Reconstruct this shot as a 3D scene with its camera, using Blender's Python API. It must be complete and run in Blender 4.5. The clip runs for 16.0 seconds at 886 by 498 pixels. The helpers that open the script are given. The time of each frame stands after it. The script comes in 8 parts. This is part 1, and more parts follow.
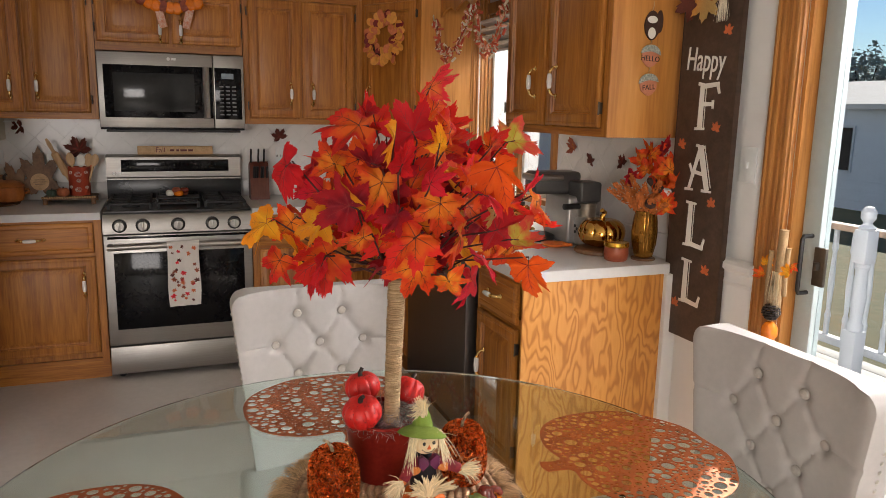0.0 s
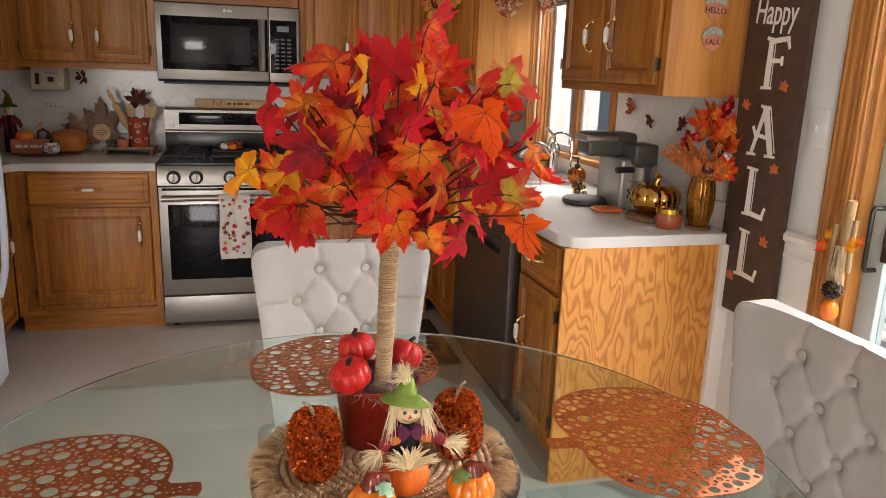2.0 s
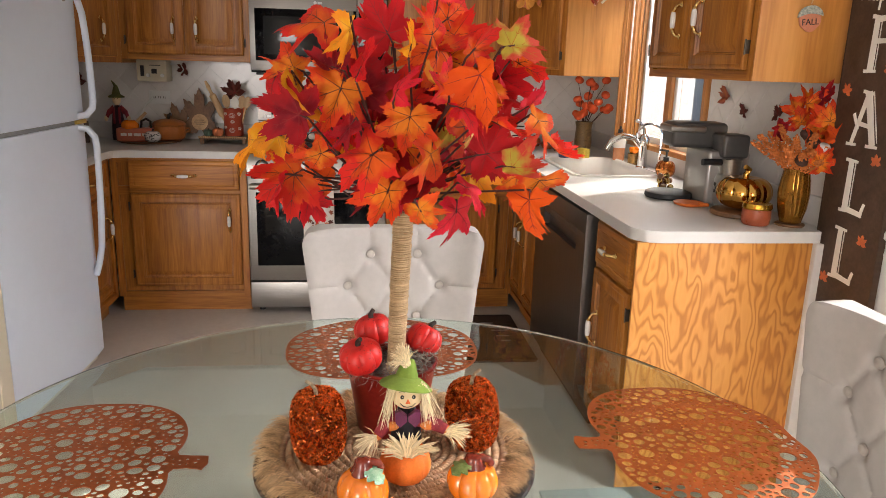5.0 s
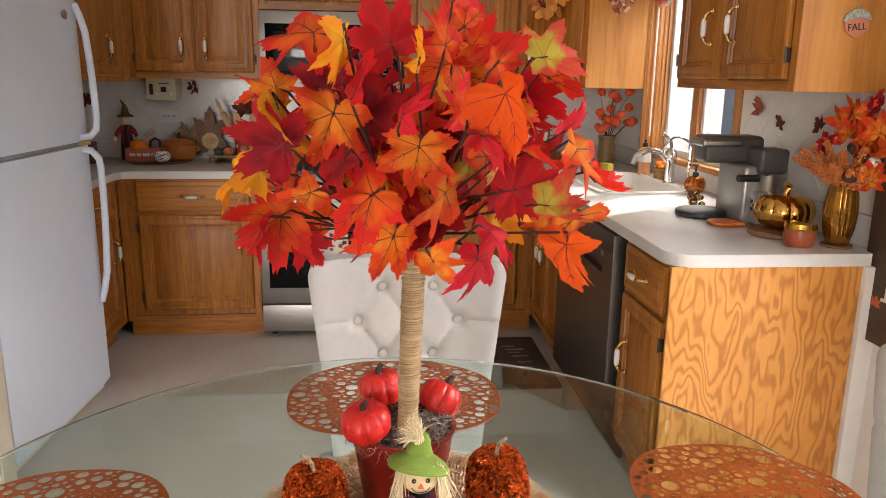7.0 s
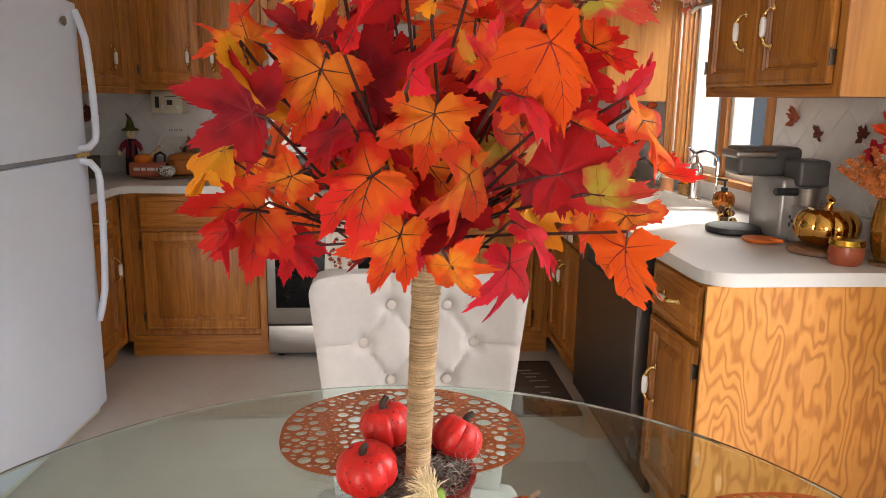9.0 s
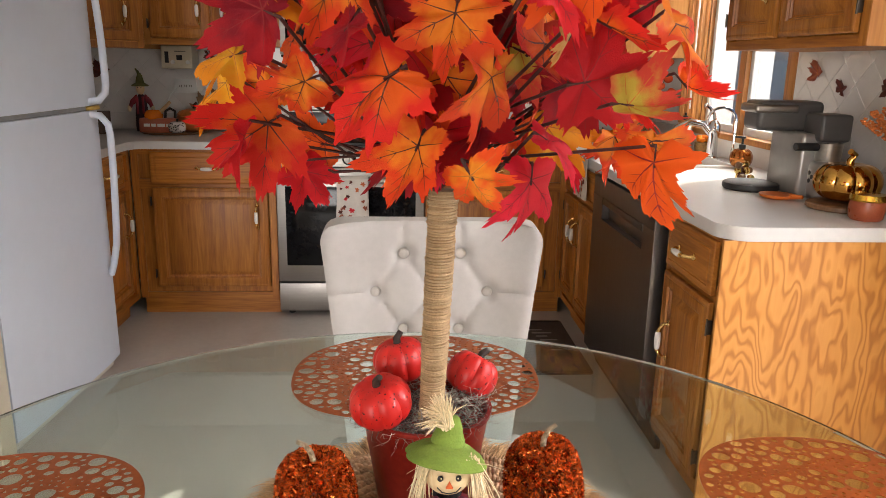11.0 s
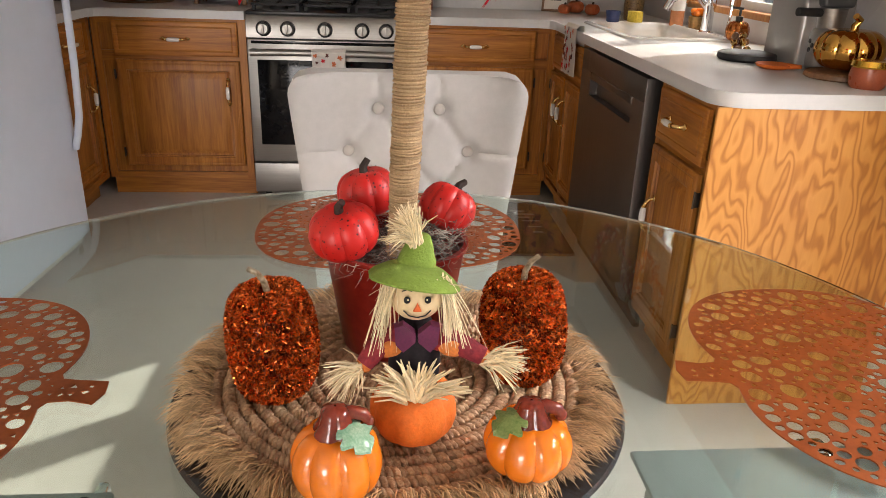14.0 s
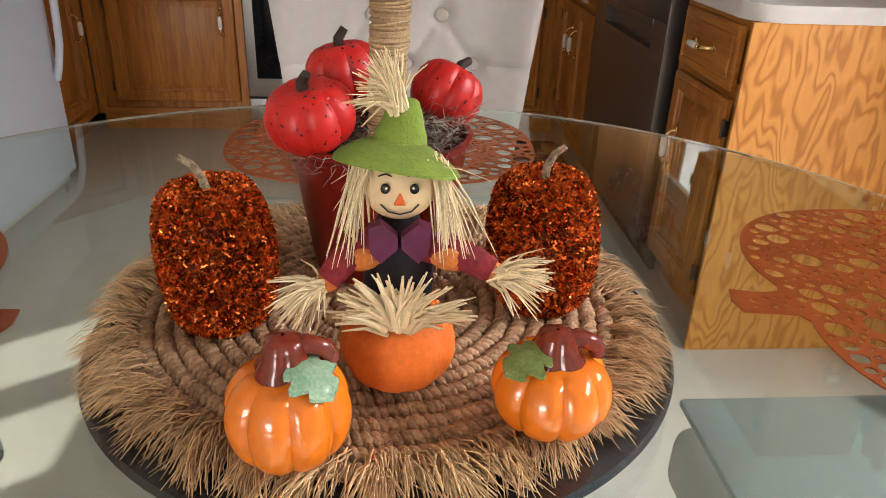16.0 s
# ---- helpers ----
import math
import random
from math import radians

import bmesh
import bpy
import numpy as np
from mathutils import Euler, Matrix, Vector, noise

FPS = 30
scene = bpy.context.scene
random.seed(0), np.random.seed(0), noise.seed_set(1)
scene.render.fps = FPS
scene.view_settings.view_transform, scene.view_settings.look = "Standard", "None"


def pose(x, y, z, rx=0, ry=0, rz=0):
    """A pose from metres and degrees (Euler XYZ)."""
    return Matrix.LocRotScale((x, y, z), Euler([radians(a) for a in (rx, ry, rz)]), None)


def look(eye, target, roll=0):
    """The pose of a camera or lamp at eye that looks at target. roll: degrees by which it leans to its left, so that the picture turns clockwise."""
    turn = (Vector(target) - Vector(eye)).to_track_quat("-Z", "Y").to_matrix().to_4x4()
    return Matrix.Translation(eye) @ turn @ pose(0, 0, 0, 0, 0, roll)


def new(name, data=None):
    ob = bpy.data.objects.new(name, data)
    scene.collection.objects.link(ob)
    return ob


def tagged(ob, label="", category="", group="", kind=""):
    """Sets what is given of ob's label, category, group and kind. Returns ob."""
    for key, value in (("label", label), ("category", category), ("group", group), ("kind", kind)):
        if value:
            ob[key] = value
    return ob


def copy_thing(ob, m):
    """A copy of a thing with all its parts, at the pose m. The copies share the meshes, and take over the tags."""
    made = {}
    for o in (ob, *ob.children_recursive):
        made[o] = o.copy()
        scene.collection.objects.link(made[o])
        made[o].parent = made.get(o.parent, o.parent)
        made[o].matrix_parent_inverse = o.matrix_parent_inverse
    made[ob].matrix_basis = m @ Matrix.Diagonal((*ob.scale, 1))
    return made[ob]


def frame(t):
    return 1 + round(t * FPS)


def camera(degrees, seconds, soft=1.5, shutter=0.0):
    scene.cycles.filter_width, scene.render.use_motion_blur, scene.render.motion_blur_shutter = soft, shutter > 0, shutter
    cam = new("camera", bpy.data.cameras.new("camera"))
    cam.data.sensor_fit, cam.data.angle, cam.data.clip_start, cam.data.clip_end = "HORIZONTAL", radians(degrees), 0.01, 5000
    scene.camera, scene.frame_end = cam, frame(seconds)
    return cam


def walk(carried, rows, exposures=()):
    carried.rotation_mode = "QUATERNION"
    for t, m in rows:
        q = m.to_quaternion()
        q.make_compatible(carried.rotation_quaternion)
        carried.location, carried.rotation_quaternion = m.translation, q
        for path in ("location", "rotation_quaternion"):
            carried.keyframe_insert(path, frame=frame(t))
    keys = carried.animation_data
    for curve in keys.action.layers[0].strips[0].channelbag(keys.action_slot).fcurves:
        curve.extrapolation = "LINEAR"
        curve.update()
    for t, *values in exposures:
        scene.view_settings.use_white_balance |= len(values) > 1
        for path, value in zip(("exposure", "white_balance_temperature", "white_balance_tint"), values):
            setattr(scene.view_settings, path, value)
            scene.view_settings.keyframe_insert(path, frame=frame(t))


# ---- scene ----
cam = camera(62.2, 16.0, soft=0.7)
PATH = [
    (0, (0.318, -4.159, 1.471), (1.018, -2.323, 1.099), 1.1),
    (0.5, (0.339, -4.136, 1.458), (1.016, -2.298, 1.053), 1.3),
    (1, (0.368, -4.116, 1.454), (1.006, -2.271, 1.019), 1.7),
    (1.5, (0.407, -4.107, 1.451), (0.987, -2.248, 0.993), 1.9),
    (2, (0.456, -4.11, 1.445), (0.968, -2.236, 0.971), 2.0),
    (2.5, (0.506, -4.119, 1.437), (0.948, -2.231, 0.948), 1.9),
    (3, (0.544, -4.119, 1.43), (0.918, -2.22, 0.927), 1.7),
    (3.5, (0.577, -4.118, 1.423), (0.888, -2.21, 0.909), 1.6),
    (4, (0.593, -4.11, 1.421), (0.854, -2.196, 0.903), 1.4),
    (4.2, (0.59, -4.112, 1.409), (0.843, -2.195, 0.899), 1.6),
    (6.5, (0.617, -3.96, 1.407), (0.811, -2.026, 0.933), 0.9),
    (7, (0.616, -3.921, 1.411), (0.8, -1.982, 0.955), 0.8),
    (7.5, (0.615, -3.874, 1.408), (0.798, -1.929, 0.978), 0.8),
    (8, (0.622, -3.82, 1.394), (0.798, -1.867, 1.003), 0.8),
    (10.5, (0.625, -3.746, 1.324), (0.748, -1.803, 0.867), 1.0),
    (11, (0.62, -3.748, 1.319), (0.743, -1.813, 0.828), 1.1),
    (11.5, (0.624, -3.745, 1.308), (0.751, -1.82, 0.781), 1.2),
    (12, (0.625, -3.735, 1.29), (0.753, -1.822, 0.723), 1.3),
    (12.5, (0.624, -3.741, 1.282), (0.757, -1.841, 0.67), 1.4),
    (13, (0.624, -3.727, 1.269), (0.771, -1.845, 0.608), 1.4),
    (13.5, (0.632, -3.713, 1.257), (0.796, -1.851, 0.545), 1.8),
    (14, (0.636, -3.687, 1.224), (0.807, -1.844, 0.466), 2.1),
    (14.5, (0.643, -3.657, 1.203), (0.816, -1.83, 0.407), 2.2),
    (15, (0.653, -3.625, 1.178), (0.82, -1.814, 0.347), 2.2),
    (15.5, (0.66, -3.594, 1.151), (0.82, -1.795, 0.29), 2.2),
    (16, (0.656, -3.563, 1.128), (0.81, -1.775, 0.244), 2.1),
]
walk(cam, [(t, look(eye, target, roll)) for t, eye, target, roll in PATH], [(0.0, 0.40), (2.0, 0.52), (3.0, 0.74), (8.0, 0.78), (12.0, 0.70), (14.5, 0.53), (16.0, 0.39)])

# ---- world, sun and openings ----
SUN_DIR = Vector((1.0, 0.668, 0.604)).normalized()
world = bpy.data.worlds.new("sky")
scene.world = world
world.use_nodes = True
sky = world.node_tree.nodes.new("ShaderNodeTexSky")
sky.sky_type, sky.sun_disc = "NISHITA", False
sky.dust_density, sky.ozone_density = 0.0, 4.0
sky.sun_elevation = math.asin(SUN_DIR.z)
sky.sun_rotation = math.atan2(SUN_DIR.x, SUN_DIR.y)
background = world.node_tree.nodes["Background"]
background.inputs["Strength"].default_value = 0.07
world.node_tree.links.new(sky.outputs["Color"], background.inputs["Color"])
sun = new("sun", bpy.data.lights.new("sun", "SUN"))
sun.data.energy, sun.data.angle, sun.data.color = 5.0, radians(0.5), (1.0, 0.93, 0.82)
sun.matrix_world = look((6, 5, 5), Vector((6, 5, 5)) - SUN_DIR)


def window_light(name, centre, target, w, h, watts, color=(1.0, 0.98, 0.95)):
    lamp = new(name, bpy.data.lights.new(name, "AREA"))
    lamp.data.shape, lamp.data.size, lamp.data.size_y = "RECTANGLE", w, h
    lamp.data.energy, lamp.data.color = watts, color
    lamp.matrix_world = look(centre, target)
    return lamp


window_light("patio_daylight", (3.35, -3.45, 2.75), (0.2, -2.8, 0.8), 1.9, 1.3, 112, (1.0, 0.945, 0.95))
window_light("sink_window_daylight", (2.50, -0.475, 2.23), (0.9, -0.475, 0.9), 0.9, 0.26, 13, (1.0, 0.95, 0.91))
# added fill lamp behind the camera, brightening the kitchen fronts; no known source
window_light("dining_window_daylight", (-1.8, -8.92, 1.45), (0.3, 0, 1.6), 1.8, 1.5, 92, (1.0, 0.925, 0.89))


# ---- materials ----


def material(name, color, rough=0.5, metal=0.0, vary=0.12, scale=6.0, bump=0.0, bump_scale=120.0, spec=0.5, coat=0.0,
             stretch=(1, 1, 1), second=None, transmission=0.0, per_object=0.0, rough_vary=0.1):
    """A surface whose tone wanders at two scales, with fine relief."""
    m = bpy.data.materials.new(name)
    m.use_nodes = True
    nt = m.node_tree
    b = nt.nodes["Principled BSDF"]
    b.inputs["Roughness"].default_value, b.inputs["Metallic"].default_value = rough, metal
    b.inputs["Specular IOR Level"].default_value, b.inputs["Coat Weight"].default_value = spec, coat
    b.inputs["Transmission Weight"].default_value = transmission
    tc = nt.nodes.new("ShaderNodeTexCoord")
    mp = nt.nodes.new("ShaderNodeMapping")
    mp.inputs["Scale"].default_value = stretch
    nt.links.new(tc.outputs["Object"], mp.inputs["Vector"])
    n1 = nt.nodes.new("ShaderNodeTexNoise")
    n1.inputs["Scale"].default_value, n1.inputs["Detail"].default_value = scale, 6
    n2 = nt.nodes.new("ShaderNodeTexNoise")
    n2.inputs["Scale"].default_value, n2.inputs["Detail"].default_value = scale * 9, 4
    nt.links.new(mp.outputs[0], n1.inputs["Vector"])
    nt.links.new(mp.outputs[0], n2.inputs["Vector"])
    mix = nt.nodes.new("ShaderNodeMix")
    mix.data_type = "FLOAT"
    mix.inputs["Factor"].default_value = 0.4
    nt.links.new(n1.outputs["Fac"], mix.inputs[2])
    nt.links.new(n2.outputs["Fac"], mix.inputs[3])
    ramp = nt.nodes.new("ShaderNodeValToRGB")
    c2 = second or tuple(min(1, c * (1 + vary)) for c in color)
    c1 = color if second else tuple(c * (1 - vary) for c in color)
    ramp.color_ramp.elements[0].position, ramp.color_ramp.elements[0].color = 0.36, (*c1, 1)
    ramp.color_ramp.elements[1].position, ramp.color_ramp.elements[1].color = 0.64, (*c2, 1)
    nt.links.new(mix.outputs[0], ramp.inputs["Fac"])
    out = ramp.outputs["Color"]
    if per_object:
        info = nt.nodes.new("ShaderNodeObjectInfo")
        hsv = nt.nodes.new("ShaderNodeHueSaturation")
        rng = nt.nodes.new("ShaderNodeMapRange")
        rng.inputs["To Min"].default_value, rng.inputs["To Max"].default_value = 1 - per_object, 1 + per_object
        nt.links.new(info.outputs["Random"], rng.inputs["Value"])
        nt.links.new(rng.outputs[0], hsv.inputs["Value"])
        nt.links.new(out, hsv.inputs["Color"])
        out = hsv.outputs["Color"]
    nt.links.new(out, b.inputs["Base Color"])
    if rough_vary:
        rr = nt.nodes.new("ShaderNodeMapRange")
        rr.inputs["To Min"].default_value, rr.inputs["To Max"].default_value = max(0.02, rough - rough_vary), min(1, rough + rough_vary)
        nt.links.new(n1.outputs["Fac"], rr.inputs["Value"])
        nt.links.new(rr.outputs[0], b.inputs["Roughness"])
    if bump:
        nb = nt.nodes.new("ShaderNodeTexNoise")
        nb.inputs["Scale"].default_value, nb.inputs["Detail"].default_value = bump_scale, 5
        nt.links.new(mp.outputs[0], nb.inputs["Vector"])
        bp = nt.nodes.new("ShaderNodeBump")
        bp.inputs["Strength"].default_value, bp.inputs["Distance"].default_value = bump, 0.004
        nt.links.new(nb.outputs["Fac"], bp.inputs["Height"])
        nt.links.new(bp.outputs["Normal"], b.inputs["Normal"])
    return m


def wood(name, dark, mid, light, grain=(26, 26, 1.6), rough=0.38, rings=0.0, fine=1.0, coat=0.15):
    """Varnished wood: long pores, slow figure and, with rings, the cathedral figure of rotary-cut veneer."""
    m = bpy.data.materials.new(name)
    m.use_nodes = True
    nt = m.node_tree
    b = nt.nodes["Principled BSDF"]
    b.inputs["Roughness"].default_value, b.inputs["Coat Weight"].default_value, b.inputs["Coat Roughness"].default_value = rough, coat, 0.3
    tc = nt.nodes.new("ShaderNodeTexCoord")
    info = nt.nodes.new("ShaderNodeObjectInfo")
    shift = nt.nodes.new("ShaderNodeVectorMath")
    shift.operation = "MULTIPLY_ADD"
    shift.inputs[1].default_value = (7.3, 3.1, 5.7)
    nt.links.new(info.outputs["Random"], shift.inputs[0])
    nt.links.new(tc.outputs["Object"], shift.inputs[2])
    mp = nt.nodes.new("ShaderNodeMapping")
    mp.inputs["Scale"].default_value = grain
    nt.links.new(shift.outputs[0], mp.inputs["Vector"])
    n1 = nt.nodes.new("ShaderNodeTexNoise")
    n1.inputs["Scale"].default_value, n1.inputs["Detail"].default_value, n1.inputs["Distortion"].default_value = 1.0, 7, 0.6
    nt.links.new(mp.outputs[0], n1.inputs["Vector"])
    mp2 = nt.nodes.new("ShaderNodeMapping")
    mp2.inputs["Scale"].default_value = tuple(g * 5.5 for g in grain)
    nt.links.new(shift.outputs[0], mp2.inputs["Vector"])
    n2 = nt.nodes.new("ShaderNodeTexNoise")
    n2.inputs["Scale"].default_value, n2.inputs["Detail"].default_value = fine, 5
    nt.links.new(mp2.outputs[0], n2.inputs["Vector"])
    if rings:
        mp3 = nt.nodes.new("ShaderNodeMapping")
        mp3.inputs["Scale"].default_value = (1.0, 1.0, 0.30)
        nt.links.new(shift.outputs[0], mp3.inputs["Vector"])
        field = nt.nodes.new("ShaderNodeTexNoise")
        field.inputs["Scale"].default_value, field.inputs["Detail"].default_value, field.inputs["Roughness"].default_value = rings, 3.6, 0.55
        nt.links.new(mp3.outputs[0], field.inputs["Vector"])
        times = nt.nodes.new("ShaderNodeMath")
        times.operation = "MULTIPLY"
        times.inputs[1].default_value = 23.0
        nt.links.new(field.outputs["Fac"], times.inputs[0])
        saw = nt.nodes.new("ShaderNodeMath")
        saw.operation = "FRACT"
        nt.links.new(times.outputs[0], saw.inputs[0])
        tri = nt.nodes.new("ShaderNodeValToRGB")
        e = tri.color_ramp.elements
        e[0].position, e[0].color = 0.0, (0.1, 0.1, 0.1, 1)
        e[1].position, e[1].color = 1.0, (0.2, 0.2, 0.2, 1)
        for p, v in ((0.16, 0.25), (0.34, 0.75), (0.72, 0.9), (0.93, 0.35)):
            x = tri.color_ramp.elements.new(p)
            x.color = (v, v, v, 1)
        nt.links.new(saw.outputs[0], tri.inputs["Fac"])
        first = tri.outputs["Color"]
    else:
        first = n1.outputs["Fac"]
    mix = nt.nodes.new("ShaderNodeMix")
    mix.data_type = "FLOAT"
    mix.inputs["Factor"].default_value = 0.42 if not rings else 0.3
    nt.links.new(first, mix.inputs[2])
    nt.links.new(n2.outputs["Fac"], mix.inputs[3])
    ramp = nt.nodes.new("ShaderNodeValToRGB")
    e = ramp.color_ramp.elements
    lo, hi = (0.25, 0.8) if rings else (0.33, 0.66)
    e[0].position, e[0].color = lo, (*dark, 1)
    e[1].position, e[1].color = hi, (*light, 1)
    x = ramp.color_ramp.elements.new((lo + hi) / 2)
    x.color = (*mid, 1)
    nt.links.new(mix.outputs[0], ramp.inputs["Fac"])
    hsv = nt.nodes.new("ShaderNodeHueSaturation")
    rng = nt.nodes.new("ShaderNodeMapRange")
    rng.inputs["To Min"].default_value, rng.inputs["To Max"].default_value = 0.9, 1.1
    nt.links.new(info.outputs["Random"], rng.inputs["Value"])
    nt.links.new(rng.outputs[0], hsv.inputs["Value"])
    nt.links.new(ramp.outputs["Color"], hsv.inputs["Color"])
    nt.links.new(hsv.outputs["Color"], b.inputs["Base Color"])
    bp = nt.nodes.new("ShaderNodeBump")
    bp.inputs["Strength"].default_value, bp.inputs["Distance"].default_value = 0.25, 0.002
    nt.links.new(n2.outputs["Fac"], bp.inputs["Height"])
    nt.links.new(bp.outputs["Normal"], b.inputs["Normal"])
    return m


def glass(name, color=(1, 1, 1), rough=0.0, ior=1.45):
    m = bpy.data.materials.new(name)
    m.use_nodes = True
    b = m.node_tree.nodes["Principled BSDF"]
    b.inputs["Base Color"].default_value = (*color, 1)
    b.inputs["Transmission Weight"].default_value, b.inputs["Roughness"].default_value, b.inputs["IOR"].default_value = 1.0, rough, ior
    return m


OAK = wood("honey_oak", (0.24, 0.072, 0.009), (0.40, 0.145, 0.018), (0.53, 0.215, 0.032), rough=0.44, coat=0.06)
OAK_FLAT = wood("honey_oak_level_grain", (0.24, 0.072, 0.009), (0.40, 0.145, 0.018), (0.53, 0.215, 0.032), grain=(1.6, 26, 26), rough=0.44, coat=0.06)
PLY = wood("oak_veneer_panel", (0.45, 0.165, 0.027), (0.59, 0.24, 0.044), (0.68, 0.31, 0.07), grain=(20, 20, 1.2), rings=4.3, rough=0.42)
PANEL = wood("pale_oak_side", (0.42, 0.16, 0.03), (0.58, 0.25, 0.055), (0.66, 0.31, 0.08), grain=(14, 14, 0.9), rough=0.42)
TRIM_OAK = wood("trim_oak", (0.26, 0.095, 0.018), (0.45, 0.185, 0.042), (0.55, 0.255, 0.065), grain=(30, 30, 1.4))
WALNUT = wood("brown_stained_board", (0.045, 0.024, 0.014), (0.065, 0.036, 0.022), (0.085, 0.048, 0.03), grain=(18, 18, 1.2), rough=0.6, coat=0)
PALE_WOOD = wood("raw_maple_wood", (0.45, 0.27, 0.12), (0.6, 0.38, 0.19), (0.68, 0.46, 0.25), grain=(20, 20, 2), rough=0.55, coat=0)
BOARD_WOOD = wood("oiled_brown_wood", (0.12, 0.055, 0.025), (0.2, 0.1, 0.045), (0.27, 0.14, 0.065), grain=(22, 22, 1.6), rough=0.5, coat=0)
WALL = material("white_wall_paint", (0.80, 0.79, 0.77), 0.6, vary=0.02, scale=2, bump=0.06, bump_scale=260)
CEIL = material("ceiling_paint", (0.83, 0.82, 0.80), 0.8, vary=0.02, scale=3, bump=0.15, bump_scale=180)
CREAM = material("cream_wall_paint", (0.78, 0.71, 0.58), 0.6, vary=0.03, scale=2, bump=0.05, bump_scale=240)
FLOOR = material("beige_vinyl_floor", (0.50, 0.45, 0.40), 0.42, vary=0.06, scale=3.5, bump=0.05, bump_scale=40, second=(0.57, 0.52, 0.47))
TILE = material("glazed_white_tile", (0.78, 0.77, 0.75), 0.22, vary=0.03, scale=5, per_object=0.012)
GROUT = material("grout", (0.73, 0.72, 0.70), 0.9, vary=0.06, scale=30)
LAMINATE = material("white_laminate", (0.66, 0.65, 0.635), 0.33, vary=0.03, scale=40, spec=0.5)
STEEL = material("brushed_stainless_steel", (0.38, 0.365, 0.34), 0.38, metal=1.0, vary=0.08, scale=3, stretch=(1, 1, 60), bump=0.02, bump_scale=30)
STEEL_DARK = material("dark_stainless_steel", (0.17, 0.155, 0.145), 0.36, metal=0.9, vary=0.07, scale=2, stretch=(60, 60, 1))
CHROME = material("polished_chrome", (0.75, 0.75, 0.76), 0.07, metal=1.0, vary=0.02, rough_vary=0.03)
BLACK_GLASS = material("black_glass", (0.005, 0.005, 0.006), 0.08, vary=0.1, spec=0.2, rough_vary=0.02)
WINDOW_GREY = material("smoked_glass", (0.022, 0.023, 0.024), 0.1, vary=0.1, spec=0.3, rough_vary=0.03)
BLACK = material("black_enamel", (0.012, 0.012, 0.013), 0.3, vary=0.2)
CAST_IRON = material("cast_iron", (0.018, 0.018, 0.019), 0.6, vary=0.2, bump=0.2, bump_scale=300)
BLACK_PLASTIC = material("black_plastic", (0.02, 0.02, 0.021), 0.45, vary=0.1)
GREY_PLASTIC = material("dark_grey_plastic", (0.075, 0.072, 0.07), 0.38, vary=0.06, bump=0.03, bump_scale=500)
FRIDGE = material("white_appliance_enamel", (0.76, 0.83, 0.95), 0.34, vary=0.015, scale=2, bump=0.08, bump_scale=420)
FRIDGE_EDGE = material("ivory_plastic", (0.74, 0.71, 0.63), 0.4, vary=0.03)
PORCELAIN = material("white_porcelain", (0.82, 0.80, 0.76), 0.15, vary=0.02, coat=0.4)
BRASS = material("polished_brass", (0.80, 0.56, 0.22), 0.2, metal=1.0, vary=0.08, scale=40)
HINGE = material("blackened_hinge_metal", (0.09, 0.075, 0.06), 0.4, metal=0.8)
LINEN = material("ivory_linen", (0.455, 0.435, 0.415), 0.85, vary=0.04, scale=60, bump=0.14, bump_scale=900, spec=0.2)
WELT = material("linen_welt", (0.46, 0.43, 0.39), 0.85, vary=0.05, scale=90, bump=0.3, bump_scale=600)
DARK_WOOD = wood("espresso_wood", (0.02, 0.012, 0.008), (0.035, 0.02, 0.013), (0.05, 0.03, 0.02), rough=0.35)
TABLE_GLASS = glass("clear_table_glass", (0.80, 0.95, 0.905))
PANE = glass("window_glass", (0.97, 0.98, 0.98), ior=1.3)
VINYL = material("copper_vinyl", (0.34, 0.078, 0.013), 0.36, metal=0.45, vary=0.15, scale=25)
WHITE_FRAME = material("white_vinyl_frame", (0.76, 0.78, 0.77), 0.4, vary=0.03)
BLUE_FRAME = material("pale_blue_grey_frame", (0.40, 0.47, 0.47), 0.4, vary=0.05)

# ---- mesh tools ----


def part(name, bm, mats, parent=None, label="", smooth=True, m=None):
    me = bpy.data.meshes.new(name)
    bmesh.ops.recalc_face_normals(bm, faces=bm.faces)
    bm.to_mesh(me)
    bm.free()
    for mat in mats if isinstance(mats, (list, tuple)) else [mats]:
        me.materials.append(mat)
    if smooth:
        me.shade_smooth()
        me.set_sharp_from_angle(angle=radians(38))
    ob = new(name, me)
    if parent:
        ob.parent = parent
    if m is not None:
        ob.matrix_basis = m
    if label:
        ob["label"] = label
    return ob


def again(ob, m, parent=None):
    """Another object on the same mesh."""
    o = new(ob.name.split(".")[0], ob.data)
    o.parent = parent or ob.parent
    o.matrix_basis = m
    if "label" in ob:
        o["label"] = ob["label"]
    return o


def empty(name, m, label, category, group="", kind=""):
    e = new(name)
    e.empty_display_size = 0.05
    e.matrix_basis = m
    return tagged(e, label, category, group, kind)


def B():
    return bmesh.new()


